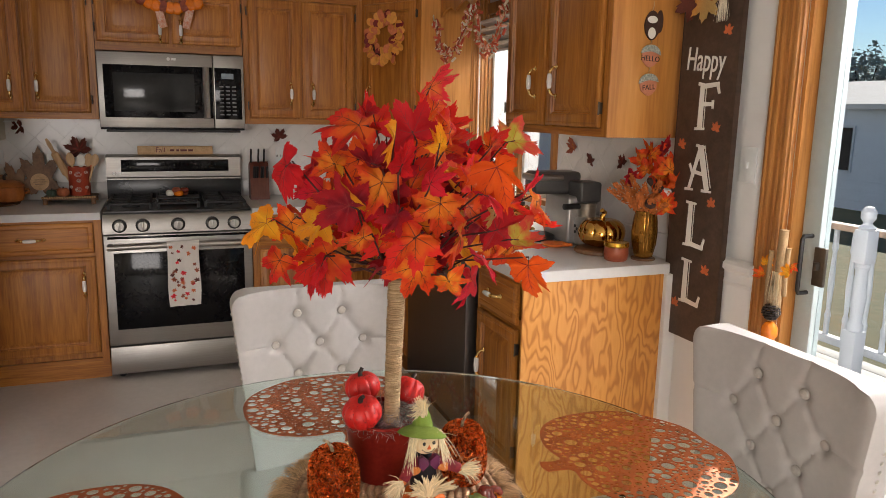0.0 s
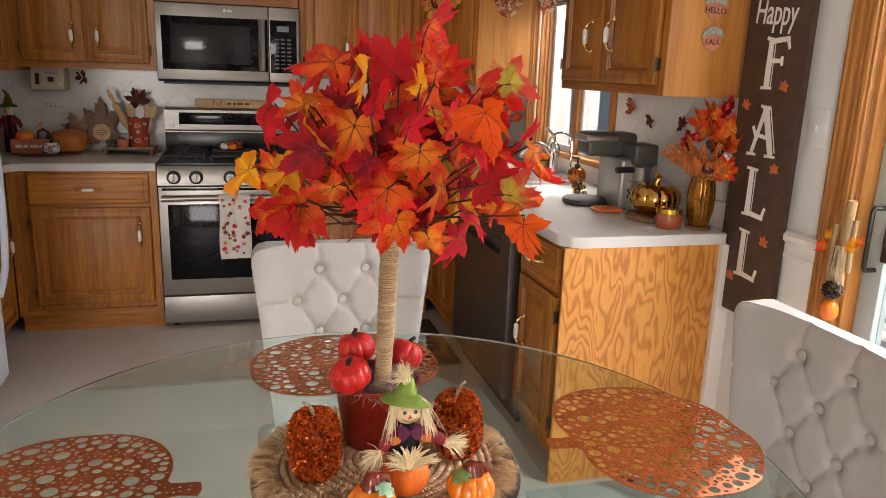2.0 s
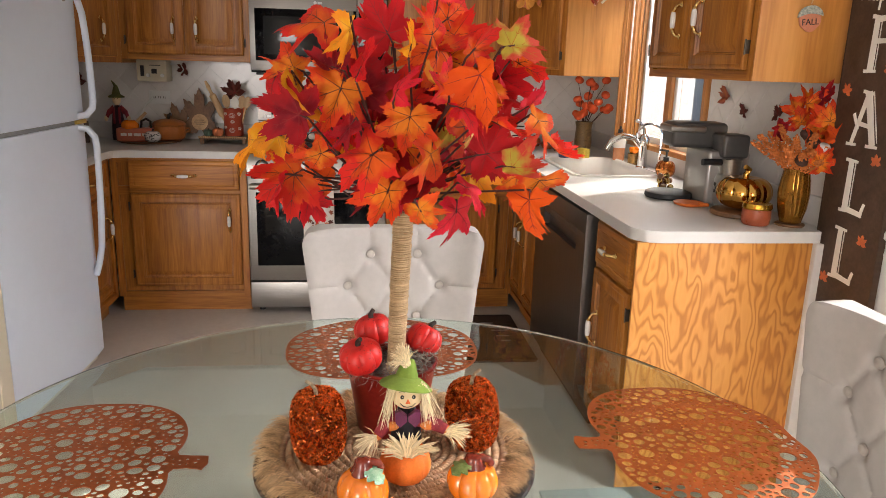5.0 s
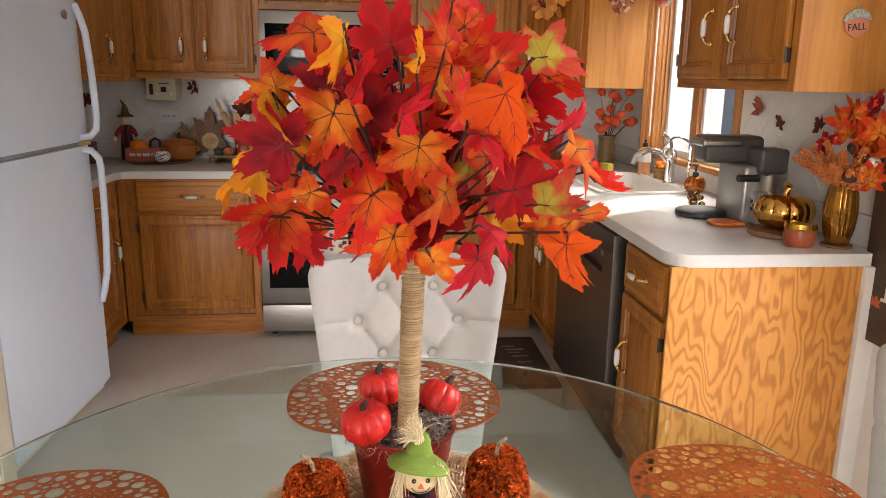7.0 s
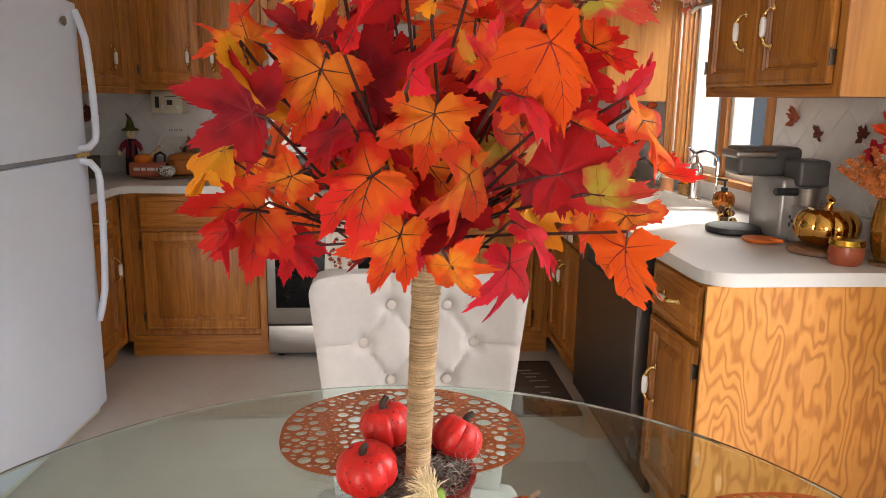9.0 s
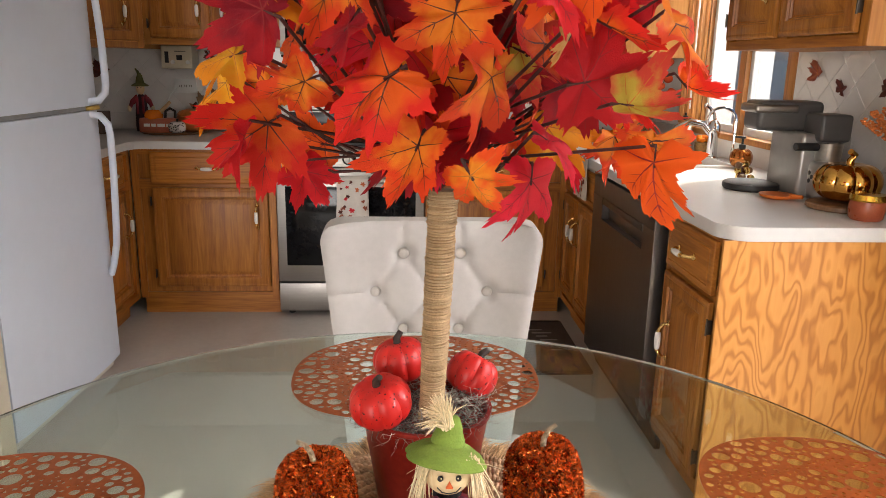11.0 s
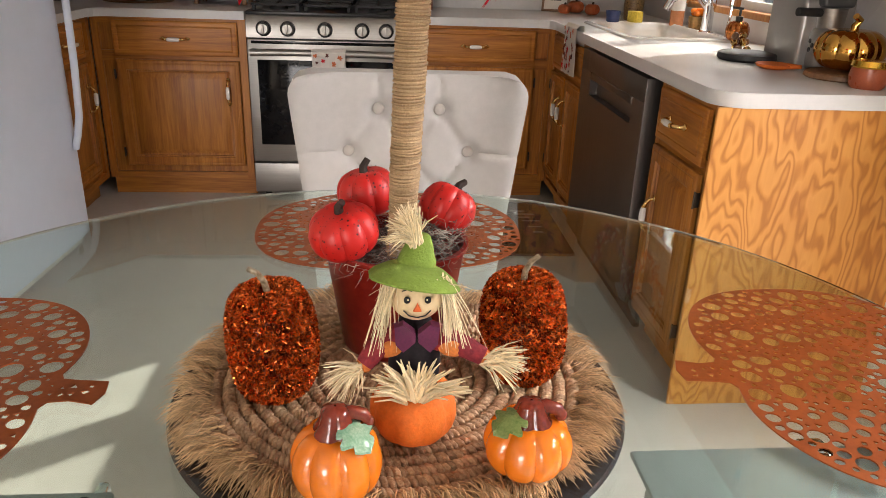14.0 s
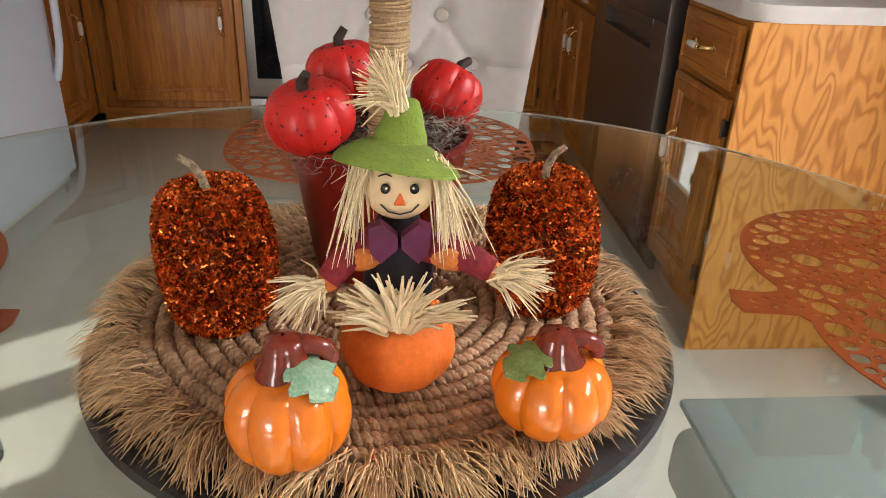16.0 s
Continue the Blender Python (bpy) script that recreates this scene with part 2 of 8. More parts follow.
def box(bm, x0, x1, y0, y1, z0, z1, bevel=0.0, seg=2, slot=0, m=None):
    g = bmesh.ops.create_cube(bm, size=1.0, matrix=Matrix.LocRotScale(((x0 + x1) / 2, (y0 + y1) / 2, (z0 + z1) / 2), None, (x1 - x0, y1 - y0, z1 - z0)))
    vs = g["verts"]
    fs = list({f for v in vs for f in v.link_faces})
    for f in fs:
        f.material_index = slot
    if bevel:
        es = list({e for v in vs for e in v.link_edges})
        r = bmesh.ops.bevel(bm, geom=es, offset=bevel, segments=seg, profile=0.5, affect="EDGES", clamp_overlap=True)
        vs = list({v for f in r["faces"] for v in f.verts} | {v for v in vs if v.is_valid})
        for f in r["faces"]:
            f.material_index = slot
    if m is not None:
        bmesh.ops.transform(bm, matrix=m, verts=vs)
    return vs


def lathe(bm, profile, segs=24, m=None, slot=0, ribs=0, depth=0.0, cap=True):
    """Turns (radius, height) pairs round z; ribs and depth flute it."""
    rings = []
    for r, z in profile:
        ring = []
        for i in range(segs):
            a = 2 * math.pi * i / segs
            k = 1.0 - depth * (1 - abs(math.sin(ribs * a / 2))) ** 2 if ribs else 1.0
            ring.append(bm.verts.new((r * k * math.cos(a), r * k * math.sin(a), z)))
        rings.append(ring)
    for a, b in zip(rings, rings[1:]):
        for i in range(segs):
            f = bm.faces.new((a[i], a[(i + 1) % segs], b[(i + 1) % segs], b[i]))
            f.material_index = slot
    if cap:
        for ring in (rings[0], rings[-1]):
            f = bm.faces.new(ring)
            f.material_index = slot
    vs = [v for ring in rings for v in ring]
    if m is not None:
        bmesh.ops.transform(bm, matrix=m, verts=vs)
    return vs


def tube(bm, pts, r, segs=8, slot=0, taper=None, m=None):
    """A round bar along points; taper gives the last radius."""
    pts = [Vector(p) for p in pts]
    rings = []
    side = None
    for i, p in enumerate(pts):
        d = (pts[min(i + 1, len(pts) - 1)] - pts[max(i - 1, 0)]).normalized()
        if side is None:
            side = d.orthogonal().normalized()
        side = (side - d * side.dot(d)).normalized()
        up = d.cross(side)
        k = r if taper is None else r + (taper - r) * i / (len(pts) - 1)
        rings.append([bm.verts.new(p + (side * math.cos(2 * math.pi * j / segs) + up * math.sin(2 * math.pi * j / segs)) * k) for j in range(segs)])
    for a, b in zip(rings, rings[1:]):
        for j in range(segs):
            f = bm.faces.new((a[j], a[(j + 1) % segs], b[(j + 1) % segs], b[j]))
            f.material_index = slot
    for ring in (rings[0], rings[-1]):
        f = bm.faces.new(ring)
        f.material_index = slot
    vs = [v for ring in rings for v in ring]
    if m is not None:
        bmesh.ops.transform(bm, matrix=m, verts=vs)
    return vs


def prism(bm, outline, z0, z1, slot=0, m=None, bevel=0.0):
    """A flat outline (x, y) raised from z0 to z1."""
    lo = [bm.verts.new((x, y, z0)) for x, y in outline]
    hi = [bm.verts.new((x, y, z1)) for x, y in outline]
    fs = [bm.faces.new(lo[::-1]), bm.faces.new(hi)]
    n = len(lo)
    for i in range(n):
        fs.append(bm.faces.new((lo[i], lo[(i + 1) % n], hi[(i + 1) % n], hi[i])))
    for f in fs:
        f.material_index = slot
    vs = lo + hi
    if bevel:
        r = bmesh.ops.bevel(bm, geom=list(fs[1].edges), offset=bevel, segments=2, profile=0.5, affect="EDGES", clamp_overlap=True)
        vs = list({v for f in fs if f.is_valid for v in f.verts} | {v for f in r["faces"] for v in f.verts})
    if m is not None:
        bmesh.ops.transform(bm, matrix=m, verts=vs)
    return vs


def ball(bm, c, r, sx=1, sy=1, sz=1, u=14, v=9, slot=0):
    g = bmesh.ops.create_uvsphere(bm, u_segments=u, v_segments=v, radius=1.0, matrix=Matrix.LocRotScale(c, None, (r * sx, r * sy, r * sz)))
    for f in {f for w in g["verts"] for f in w.link_faces}:
        f.material_index = slot
    return g["verts"]


def rings_panel(bm, w, h, steps, slot=0):
    """A framed panel facing -y out of nested rectangles of (inset, depth towards the room)."""
    loops = []
    for inset, d in steps:
        loops.append([bm.verts.new(p) for p in ((inset, -d, inset), (w - inset, -d, inset), (w - inset, -d, h - inset), (inset, -d, h - inset))])
    for a, b in zip(loops, loops[1:]):
        for i in range(4):
            f = bm.faces.new((a[i], a[(i + 1) % 4], b[(i + 1) % 4], b[i]))
            f.material_index = slot
    for l in (loops[0], loops[-1]):
        bm.faces.new(l).material_index = slot


FRONT = ((0, 0), (0, 0.012), (0.004, 0.017), (0.009, 0.0195), (0.014, 0.0195), (0.0165, 0.0178), (0.019, 0.0195), (0.046, 0.0195), (0.049, 0.013), (0.053, 0.0125), (0.056, 0.006), (0.062, 0.0045), (0.084, 0.0155), (0.087, 0.0165))
DRAWER_FRONT = ((0, 0), (0, 0.012), (0.005, 0.0165), (0.012, 0.018), (0.022, 0.018), (0.025, 0.0155), (0.028, 0.018), (0.032, 0.0185))

# ---- the shell of the room ----
X0, X1, YB, YF, H = -1.35, 2.14, 0.62, -9.0, 2.44


def slab(name, bounds, mat, label, category, bevel=0.0):
    bm = B()
    box(bm, *bounds, bevel=bevel)
    return tagged(part(name, bm, mat, smooth=bool(bevel)), label, category, kind="structure")


slab("floor", (X0 - 2.2, X1 + 0.01, YF, YB + 0.01, -0.08, 0.0), FLOOR, "plain beige sheet vinyl kitchen floor", "floor")
slab("ceiling", (X0 - 2.2, X1 + 0.2, YF - 0.1, YB + 0.15, H, H + 0.1), CEIL, "plain white painted ceiling", "ceiling")
slab("wall_north", (X0 - 0.15, X1 + 0.2, YB, YB + 0.15, 0, H), WALL, "white painted wall behind the range", "wall")
slab("wall_west", (X0 - 0.15, X0, -1.45, YB, 0, H), WALL, "white painted wall behind the refrigerator", "wall")
slab("wall_west_return", (X0, -0.66, -1.60, -1.475, 0, H), CREAM, "cream painted wall end beside the refrigerator", "wall")
slab("wall_dining_west", (X0 - 2.2, X0 - 2.05, YF, -1.6, 0, H), CREAM, "cream painted dining wall", "wall")
slab("wall_west_back", (X0 - 2.2, X0, -1.60, -1.475, 0, H), CREAM, "cream painted wall beyond the return", "wall")
bm = B()
box(bm, -0.66, -0.635, -1.60, -1.475, 0, 2.1, 0.004)
box(bm, -0.635, -0.628, -1.575, -1.50, 0, 2.1, 0.003)
tagged(part("trim_refrigerator_recess", bm, CREAM), "cream painted casing beside the refrigerator", "trim", kind="structure")

# window wall with the sink window and the patio door cut through it
WX0, WX1 = X1, X1 + 0.15
WIN_Y0, WIN_Y1, WIN_Z0, WIN_Z1 = -0.90, -0.075, 1.03, 2.02
DOOR_Y0, DOOR_Y1, DOOR_Z1 = -4.40, -2.41, 2.06
bm = B()
box(bm, WX0, WX1, WIN_Y1, YB + 0.0, 0, H)
box(bm, WX0, WX1, WIN_Y0, WIN_Y1, 0, WIN_Z0)
box(bm, WX0, WX1, WIN_Y0, WIN_Y1, WIN_Z1, H)
box(bm, WX0, WX1, DOOR_Y1, WIN_Y0, 0, H)
box(bm, WX0, WX1, DOOR_Y0, DOOR_Y1, DOOR_Z1, H)
box(bm, WX0, WX1, YF, DOOR_Y0, 0, H)
tagged(part("wall_east", bm, WALL, smooth=False), "white painted wall with sink window and patio door", "wall", kind="structure")
# the unseen dining end, with a wide opening added around the fill lamp
bm = B()
box(bm, X0 - 2.2, -2.75, YF - 0.15, YF, 0, H)
box(bm, -0.85, X1 + 0.15, YF - 0.15, YF, 0, H)
box(bm, -2.75, -0.85, YF - 0.15, YF, 0, 0.65)
box(bm, -2.75, -0.85, YF - 0.15, YF, 2.25, H)
tagged(part("wall_south", bm, WALL, smooth=False), "unseen white painted end wall with an opening added for the fill lamp", "wall", kind="structure")

# wainscot, chair rail and skirting along the window wall
bm = B()
box(bm, 2.065, X1, -1.945, -1.915, 0, 0.88, 0.003)
box(bm, 2.118, X1, -2.315, -1.945, 0, 0.90, 0.002)
tagged(part("trim_wainscot", bm, WALL), "white painted wainscot below the chair rail", "trim", kind="structure")
bm = B()
prism(bm, [(0, 0), (-0.030, 0), (-0.032, 0.012), (-0.026, 0.02), (-0.026, 0.045), (-0.040, 0.058), (-0.040, 0.075), (-0.03, 0.085), (0, 0.088)], 0, 0.37,
      m=Matrix(((1, 0, 0, X1), (0, 0, -1, -1.945), (0, 1, 0, 0.90), (0, 0, 0, 1))))
tagged(part("trim_chair_rail", bm, WALL), "white painted moulded chair rail", "trim", kind="structure")

# kitchen soffit above the cabinets
bm = B()
box(bm, X0, X1, 0.30, YB, 2.125, H)
box(bm, 1.83, X1, -1.83, 0.30, 2.125, H)
box(bm, X0, -1.02, -1.45, 0.30, 2.125, H)
tagged(part("ceiling_soffit", bm, WALL, smooth=False), "white painted soffit above the wall cabinets", "soffit", kind="structure")

# ---- cabinets ----


def pull(bm_len=0.10):
    """A bowed brass pull with a white ceramic grip, along z, standing off towards -y."""
    bm = B()
    L = bm_len / 2
    for s in (-1, 1):
        lathe(bm, [(0.004, 0), (0.009, 0.001), (0.0085, 0.004), (0.004, 0.006)], 8, slot=0, m=pose(0, 0, s * L, 90))
        tube(bm, [(0, -0.002, s * L), (0, -0.012, s * L * 0.97), (0, -0.020, s * L * 0.80), (0, -0.024, s * L * 0.55)], 0.0042, 7, slot=0, taper=0.0055)
        ball(bm, (0, -0.002, s * (L + 0.007)), 0.006, 0.8, 0.5, 1.2, 8, 5)
        ball(bm, (0, -0.0245, s * L * 0.56), 0.007, 1, 1, 0.5, 8, 5)
    prof = [(0.005, -L * 0.54), (0.0072, -L * 0.38), (0.0082, 0), (0.0072, L * 0.38), (0.005, L * 0.54)]
    lathe(bm, prof, 10, slot=1, m=pose(0, -0.025, 0))
    me = bpy.data.meshes.new("handle")
    bm.to_mesh(me)
    bm.free()
    me.materials.append(BRASS)
    me.materials.append(PORCELAIN)
    me.shade_smooth()
    return me


PULL = pull(0.112)
PULL.transform(Matrix.Diagonal((1.25, 1.35, 1.0, 1)))


def add_pull(parent, m):
    o = new("handle", PULL)
    o.parent = parent
    o.matrix_basis = m
    o["label"] = "brass pull with white ceramic grip"
    return o


def add_hinges(parent, h, x):
    for z in (0.07, h - 0.07):
        bm = B()
        box(bm, -0.003, 0.003, -0.018, -0.002, -0.021, 0.021, 0.002)
        tube(bm, [(0, -0.018, -0.024), (0, -0.018, 0.024)], 0.0032, 8)
        part("hinge", bm, HINGE, parent, m=pose(x, 0, z))


def cabinet(name, m, w, h, depth, fronts, label, toe=0.0, side=OAK, open_top=False):
    """Origin at the front lower left corner of the face; fronts: (kind, x, z, w, h, handle x, handle z, hinge side)."""
    root = empty(name, m, label, "cabinet", "kitchen cabinets")
    z0 = toe

    def piece(nm, mat, *b):
        bm = B()
        box(bm, *b)
        part(nm, bm, mat, root, smooth=False)

    if open_top:
        piece("carcass", side, 0.0, w, 0.019, depth, z0, h - 0.22)
        piece("carcass_side", side, 0.0, 0.016, 0.019, depth, h - 0.22, h)
        piece("carcass_side", side, w - 0.016, w, 0.019, depth, h - 0.22, h)
    else:
        piece("carcass", side, 0.0, w, 0.019, depth, z0, h)
    piece("stile", OAK, 0, 0.035, 0, 0.019, z0, h)
    piece("stile", OAK, w - 0.035, w, 0, 0.019, z0, h)
    piece("rail", OAK_FLAT, 0.035, w - 0.035, 0, 0.019, z0, z0 + 0.03)
    piece("rail", OAK_FLAT, 0.035, w - 0.035, 0, 0.019, h - 0.03, h)
    for k, x, z, fw, fh, *_ in fronts:
        if x > 0.1:
            piece("stile", OAK, x - 0.03, x + 0.03, 0.001, 0.019, z0 + 0.03, h - 0.03)
        if z > z0 + 0.1:
            piece("rail", OAK_FLAT, 0.035, w - 0.035, 0.0015, 0.019, z - 0.03, z + 0.02)
    if toe:
        piece("toe_kick", OAK_FLAT, 0.0, w, 0.06, depth, 0, toe)
    for k, x, z, fw, fh, hx, hz, hinge in fronts:
        bm = B()
        rings_panel(bm, fw, fh, FRONT if k == "door" else DRAWER_FRONT)
        d = part(k if k == "door" else "drawer_front", bm, OAK if k == "door" else OAK_FLAT, root, m=pose(x, 0, z))
        if hx is not None:
            add_pull(d, pose(hx, -0.0195, hz) if k == "door" else pose(hx, -0.018, hz, 0, 90, 0))
        if hinge:
            add_hinges(d, fh, -0.008 if hinge < 0 else fw + 0.008)
    return root


FACE = 0.0
UY = 0.305
CT = 0.88
# base cabinets on the range wall
cabinet("base_cabinet", pose(-0.715, FACE, 0), 0.712, CT, 0.60,
        [("drawer", 0.098, 0.705, 0.575, 0.16, 0.287, 0.08, 0), ("door", 0.098, 0.165, 0.575, 0.52, 0.52, 0.375, -1)],
        "honey oak base cabinet with drawer and door beside the range", toe=0.10)
cabinet("base_cabinet", pose(0.762, FACE, 0), 0.738, CT, 0.60,
        [("drawer", 0.035, 0.705, 0.60, 0.16, 0.30, 0.08, 0), ("door", 0.035, 0.165, 0.60, 0.52, 0.06, 0.375, 1)],
        "honey oak corner base cabinet with drawer and door", toe=0.10)
# left run, facing the window wall
cabinet("base_cabinet", pose(-0.72, -0.565, 0, 0, 0, 90), 0.56, CT, 0.60,
        [("drawer", 0.04, 0.705, 0.40, 0.16, 0.20, 0.08, 0), ("door", 0.04, 0.165, 0.40, 0.52, 0.345, 0.36, -1)],
        "honey oak base cabinet tucked beside the refrigerator", toe=0.10)
# sink run, facing the room
SR = 1.50
cabinet("sink_cabinet", pose(SR, -0.005, 0, 0, 0, -90), 0.635, CT, 0.60,
        [("drawer", 0.03, 0.705, 0.575, 0.15, None, 0, 0), ("door", 0.03, 0.165, 0.283, 0.52, 0.245, 0.37, -1), ("door", 0.322, 0.165, 0.283, 0.52, 0.038, 0.37, 1)],
        "honey oak sink cabinet with paired doors below the window", toe=0.10, open_top=True)
cabinet("base_cabinet", pose(SR, -1.475, 0, 0, 0, -90), 0.435, CT, 0.55,
        [("drawer", 0.03, 0.705, 0.345, 0.155, 0.17, 0.08, 0), ("door", 0.03, 0.135, 0.345, 0.55, 0.09, 0.34, 1)],
        "honey oak end cabinet with one drawer above a door", toe=0.10)
bm = B()
box(bm, 1.475, 2.065, -1.925, -1.912, 0.0, CT, 0.002)
tagged(part("cabinet_end_panel", bm, PLY), "orange oak veneer panel with bold cathedral grain on the cabinet end", "panel")

# wall cabinets
cabinet("wall_cabinet", pose(-0.70, UY, 1.385), 0.70, 0.72, 0.315,
        [("door", 0.035, 0.035, 0.31, 0.65, 0.255, 0.135, -1), ("door", 0.355, 0.035, 0.31, 0.65, 0.06, 0.135, 1)],
        "honey oak wall cabinet with two doors beside the microwave")
cabinet("wall_cabinet", pose(0.003, UY, 1.755), 0.764, 0.35, 0.315,
        [("door", 0.01, 0.045, 0.365, 0.28, 0.32, 0.07, -1), ("door", 0.392, 0.045, 0.362, 0.28, 0.045, 0.07, 1)],
        "short honey oak wall cabinet above the microwave")
cabinet("wall_cabinet", pose(0.772, UY, 1.37), 0.70, 0.735, 0.315,
        [("door", 0.03, 0.035, 0.292, 0.665, 0.235, 0.14, -1), ("door", 0.335, 0.035, 0.312, 0.665, 0.06, 0.14, 1)],
        "honey oak wall cabinet with two doors beside the corner")


def corner_cabinet(p0, p1, wall_pts, z0, z1, label, handle_x, hinge):
    """A wall cabinet set across a corner; its face runs from p0 to p1."""
    a, b = Vector((*p0, 0)), Vector((*p1, 0))
    w = (b - a).length
    ang = math.degrees(math.atan2(b.y - a.y, b.x - a.x))
    root = empty("corner_wall_cabinet", pose(a.x, a.y, z0, 0, 0, ang), label, "cabinet", "kitchen cabinets")
    inv = root.matrix_basis.inverted()
    bm = B()
    outline = [inv @ Vector((x, y, z0)) for x, y in (p0, p1, *wall_pts)]
    prism(bm, [(v.x, v.y + 0.0) for v in outline], 0, z1 - z0, slot=1)
    part("body", bm, [OAK, PANEL], root, smooth=False)
    for nm, x0, x1, q0, q1 in (("stile", 0, 0.035, 0, z1 - z0), ("stile", w - 0.035, w, 0, z1 - z0), ("rail", 0.035, w - 0.035, 0, 0.03), ("rail", 0.035, w - 0.035, z1 - z0 - 0.03, z1 - z0)):
        bm = B()
        box(bm, x0, x1, -0.004, 0.004, q0, q1)
        part(nm, bm, OAK, root, smooth=False)
    bm = B()
    rings_panel(bm, w - 0.06, z1 - z0 - 0.07, FRONT)
    d = part("door", bm, OAK, root, m=pose(0.03, -0.004, 0.035))
    add_pull(d, pose(handle_x, -0.0195, 0.14))
    add_hinges(d, z1 - z0 - 0.07, w - 0.052 if hinge > 0 else -0.008)
    return root


corner_cabinet((1.475, UY), (1.72, -0.07), ((2.03, -0.07), (2.138, -0.02), (2.138, 0.615), (1.475, 0.615)), 1.365, 2.11,
               "honey oak diagonal corner wall cabinet with a leaf wreath", 0.05, 1)
corner_cabinet((-1.02, -0.06), (-0.703, UY), ((-0.703, 0.615), (-1.345, 0.615), (-1.345, -0.06)), 1.365, 2.11,
               "honey oak diagonal corner wall cabinet behind the refrigerator", 0.33, -1)
# wall cabinet by the patio side, facing the room
rc = cabinet("wall_cabinet", pose(1.835, -0.985, 1.383, 0, 0, -90), 0.845, 0.73, 0.30,
             [("door", 0.025, 0.035, 0.355, 0.66, 0.29, 0.175, -1), ("door", 0.405, 0.035, 0.40, 0.66, 0.09, 0.175, 1)],
             "honey oak wall cabinet with two doors beside the window")
bm = B()
box(bm, 1.832, 2.139, -1.838, -1.831, 1.383, 2.113, 0.0015)
tagged(part("cabinet_side_panel", bm, PANEL), "pale orange oak side panel of the wall cabinet", "panel")

# ---- counters ----


def counter_edge(bm, outline, z0, z1):
    prism(bm, outline, z0, z1, bevel=0.004)


wt = empty("worktop", pose(0, 0, 0), "white laminate worktop with a raised back lip", "worktop")
bm = B()
counter_edge(bm, [(X0, YB - 0.002), (X0, -0.575), (-0.695, -0.575), (-0.695, -0.10), (-0.675, -0.05), (-0.63, -0.028), (-0.002, -0.028), (-0.002, YB - 0.002)], CT, 0.918)
part("slab", bm, LAMINATE, wt)
for b in ((X0, -0.002, YB - 0.022, YB - 0.002), (X0, X0 + 0.02, -0.575, YB - 0.024)):
    bm = B()
    box(bm, *b, 0.918, 1.015, 0.003)
    part("back_lip", bm, LAMINATE, wt)
wt = empty("worktop", pose(0, 0, 0), "white laminate worktop with a rounded corner around the sink", "worktop")
arc = [(1.47 + 0.085 - 0.085 * math.sin(a), -1.93 + 0.085 - 0.085 * math.cos(a)) for a in [i * math.pi / 48 for i in range(25)]]
for outline in ([(1.47, -1.80), (1.62, -1.80), (1.62, YB - 0.002), (1.49, YB - 0.002), (0.760, YB - 0.002), (0.760, -0.028), (1.40, -0.028), (1.45, -0.05), (1.47, -0.10)][::-1],
                arc + [(1.47, -1.80), (2.138, -1.80), (2.138, -1.915), (2.085, -1.915), (2.085, -1.93)],
                [(1.62, -1.80), (2.138, -1.80), (2.138, -0.78), (1.62, -0.78)],
                [(2.02, -0.78), (2.138, -0.78), (2.138, -0.10), (2.02, -0.10)],
                [(1.62, -0.10), (2.138, -0.10), (2.138, YB - 0.002), (1.62, YB - 0.002)]):
    bm = B()
    prism(bm, outline, CT, 0.918)
    part("slab", bm, LAMINATE, wt, smooth=False)
for b in ((2.116, 2.138, -1.915, YB - 0.024), (0.760, 2.116, YB - 0.022, YB - 0.002)):
    bm = B()
    box(bm, *b, 0.918, 1.015, 0.003)
    part("back_lip", bm, LAMINATE, wt)
# steel-free white basin
sink = empty("sink", pose(1.82, -0.44, 0.918), "white double-rimmed drop-in kitchen sink", "sink")
bm = B()
W2, L2 = 0.21, 0.35
outer = [(-W2, -L2, 0.0), (W2, -L2, 0.0), (W2, L2, 0.0), (-W2, L2, 0.0)]
loops = []
for inset, z in ((-0.012, 0.001), (-0.008, 0.009), (0.008, 0.011), (0.016, 0.004), (0.024, -0.03), (0.035, -0.15), (0.06, -0.17)):
    ring = []
    rx, ry, r = W2 - inset, L2 - inset, 0.05
    for cx, cy, a0 in ((rx - r, ry - r, 0), (-rx + r, ry - r, 90), (-rx + r, -ry + r, 180), (rx - r, -ry + r, 270)):
        for k in range(5):
            a = radians(a0 + k * 22.5)
            ring.append(bm.verts.new((cx + r * math.cos(a), cy + r * math.sin(a), z)))
    loops.append(ring)
for a, b in zip(loops, loops[1:]):
    for i in range(len(a)):
        bm.faces.new((a[i], a[(i + 1) % len(a)], b[(i + 1) % len(a)], b[i]))
bm.faces.new(loops[-1])
part("basin", bm, PORCELAIN, sink)
bm = B()
lathe(bm, [(0.04, -0.171), (0.04, -0.167), (0.03, -0.166), (0.0, -0.168)], 16, cap=False)
part("drain", bm, CHROME, sink)

# ---- range ----
rng_ = empty("range", pose(0.004, -0.03, 0.0), "stainless steel gas range with black cooktop", "range")
RW = 0.752
bm = B()
box(bm, 0, RW, 0.045, 0.62, 0.03, 0.905, 0.003, slot=1)
for x in (0.05, RW - 0.05):
    lathe(bm, [(0.018, 0), (0.018, 0.012), (0.01, 0.014), (0.01, 0.03)], 10, slot=1, m=pose(x, 0.09, 0))
part("body", bm, [STEEL, BLACK], rng_)
bm = B()
box(bm, 0.0, RW, 0.004, 0.045, 0.035, 0.187, 0.004)
part("storage_drawer", bm, STEEL, rng_)
bm = B()
box(bm, 0.0, RW, 0.0, 0.044, 0.197, 0.795, 0.005)
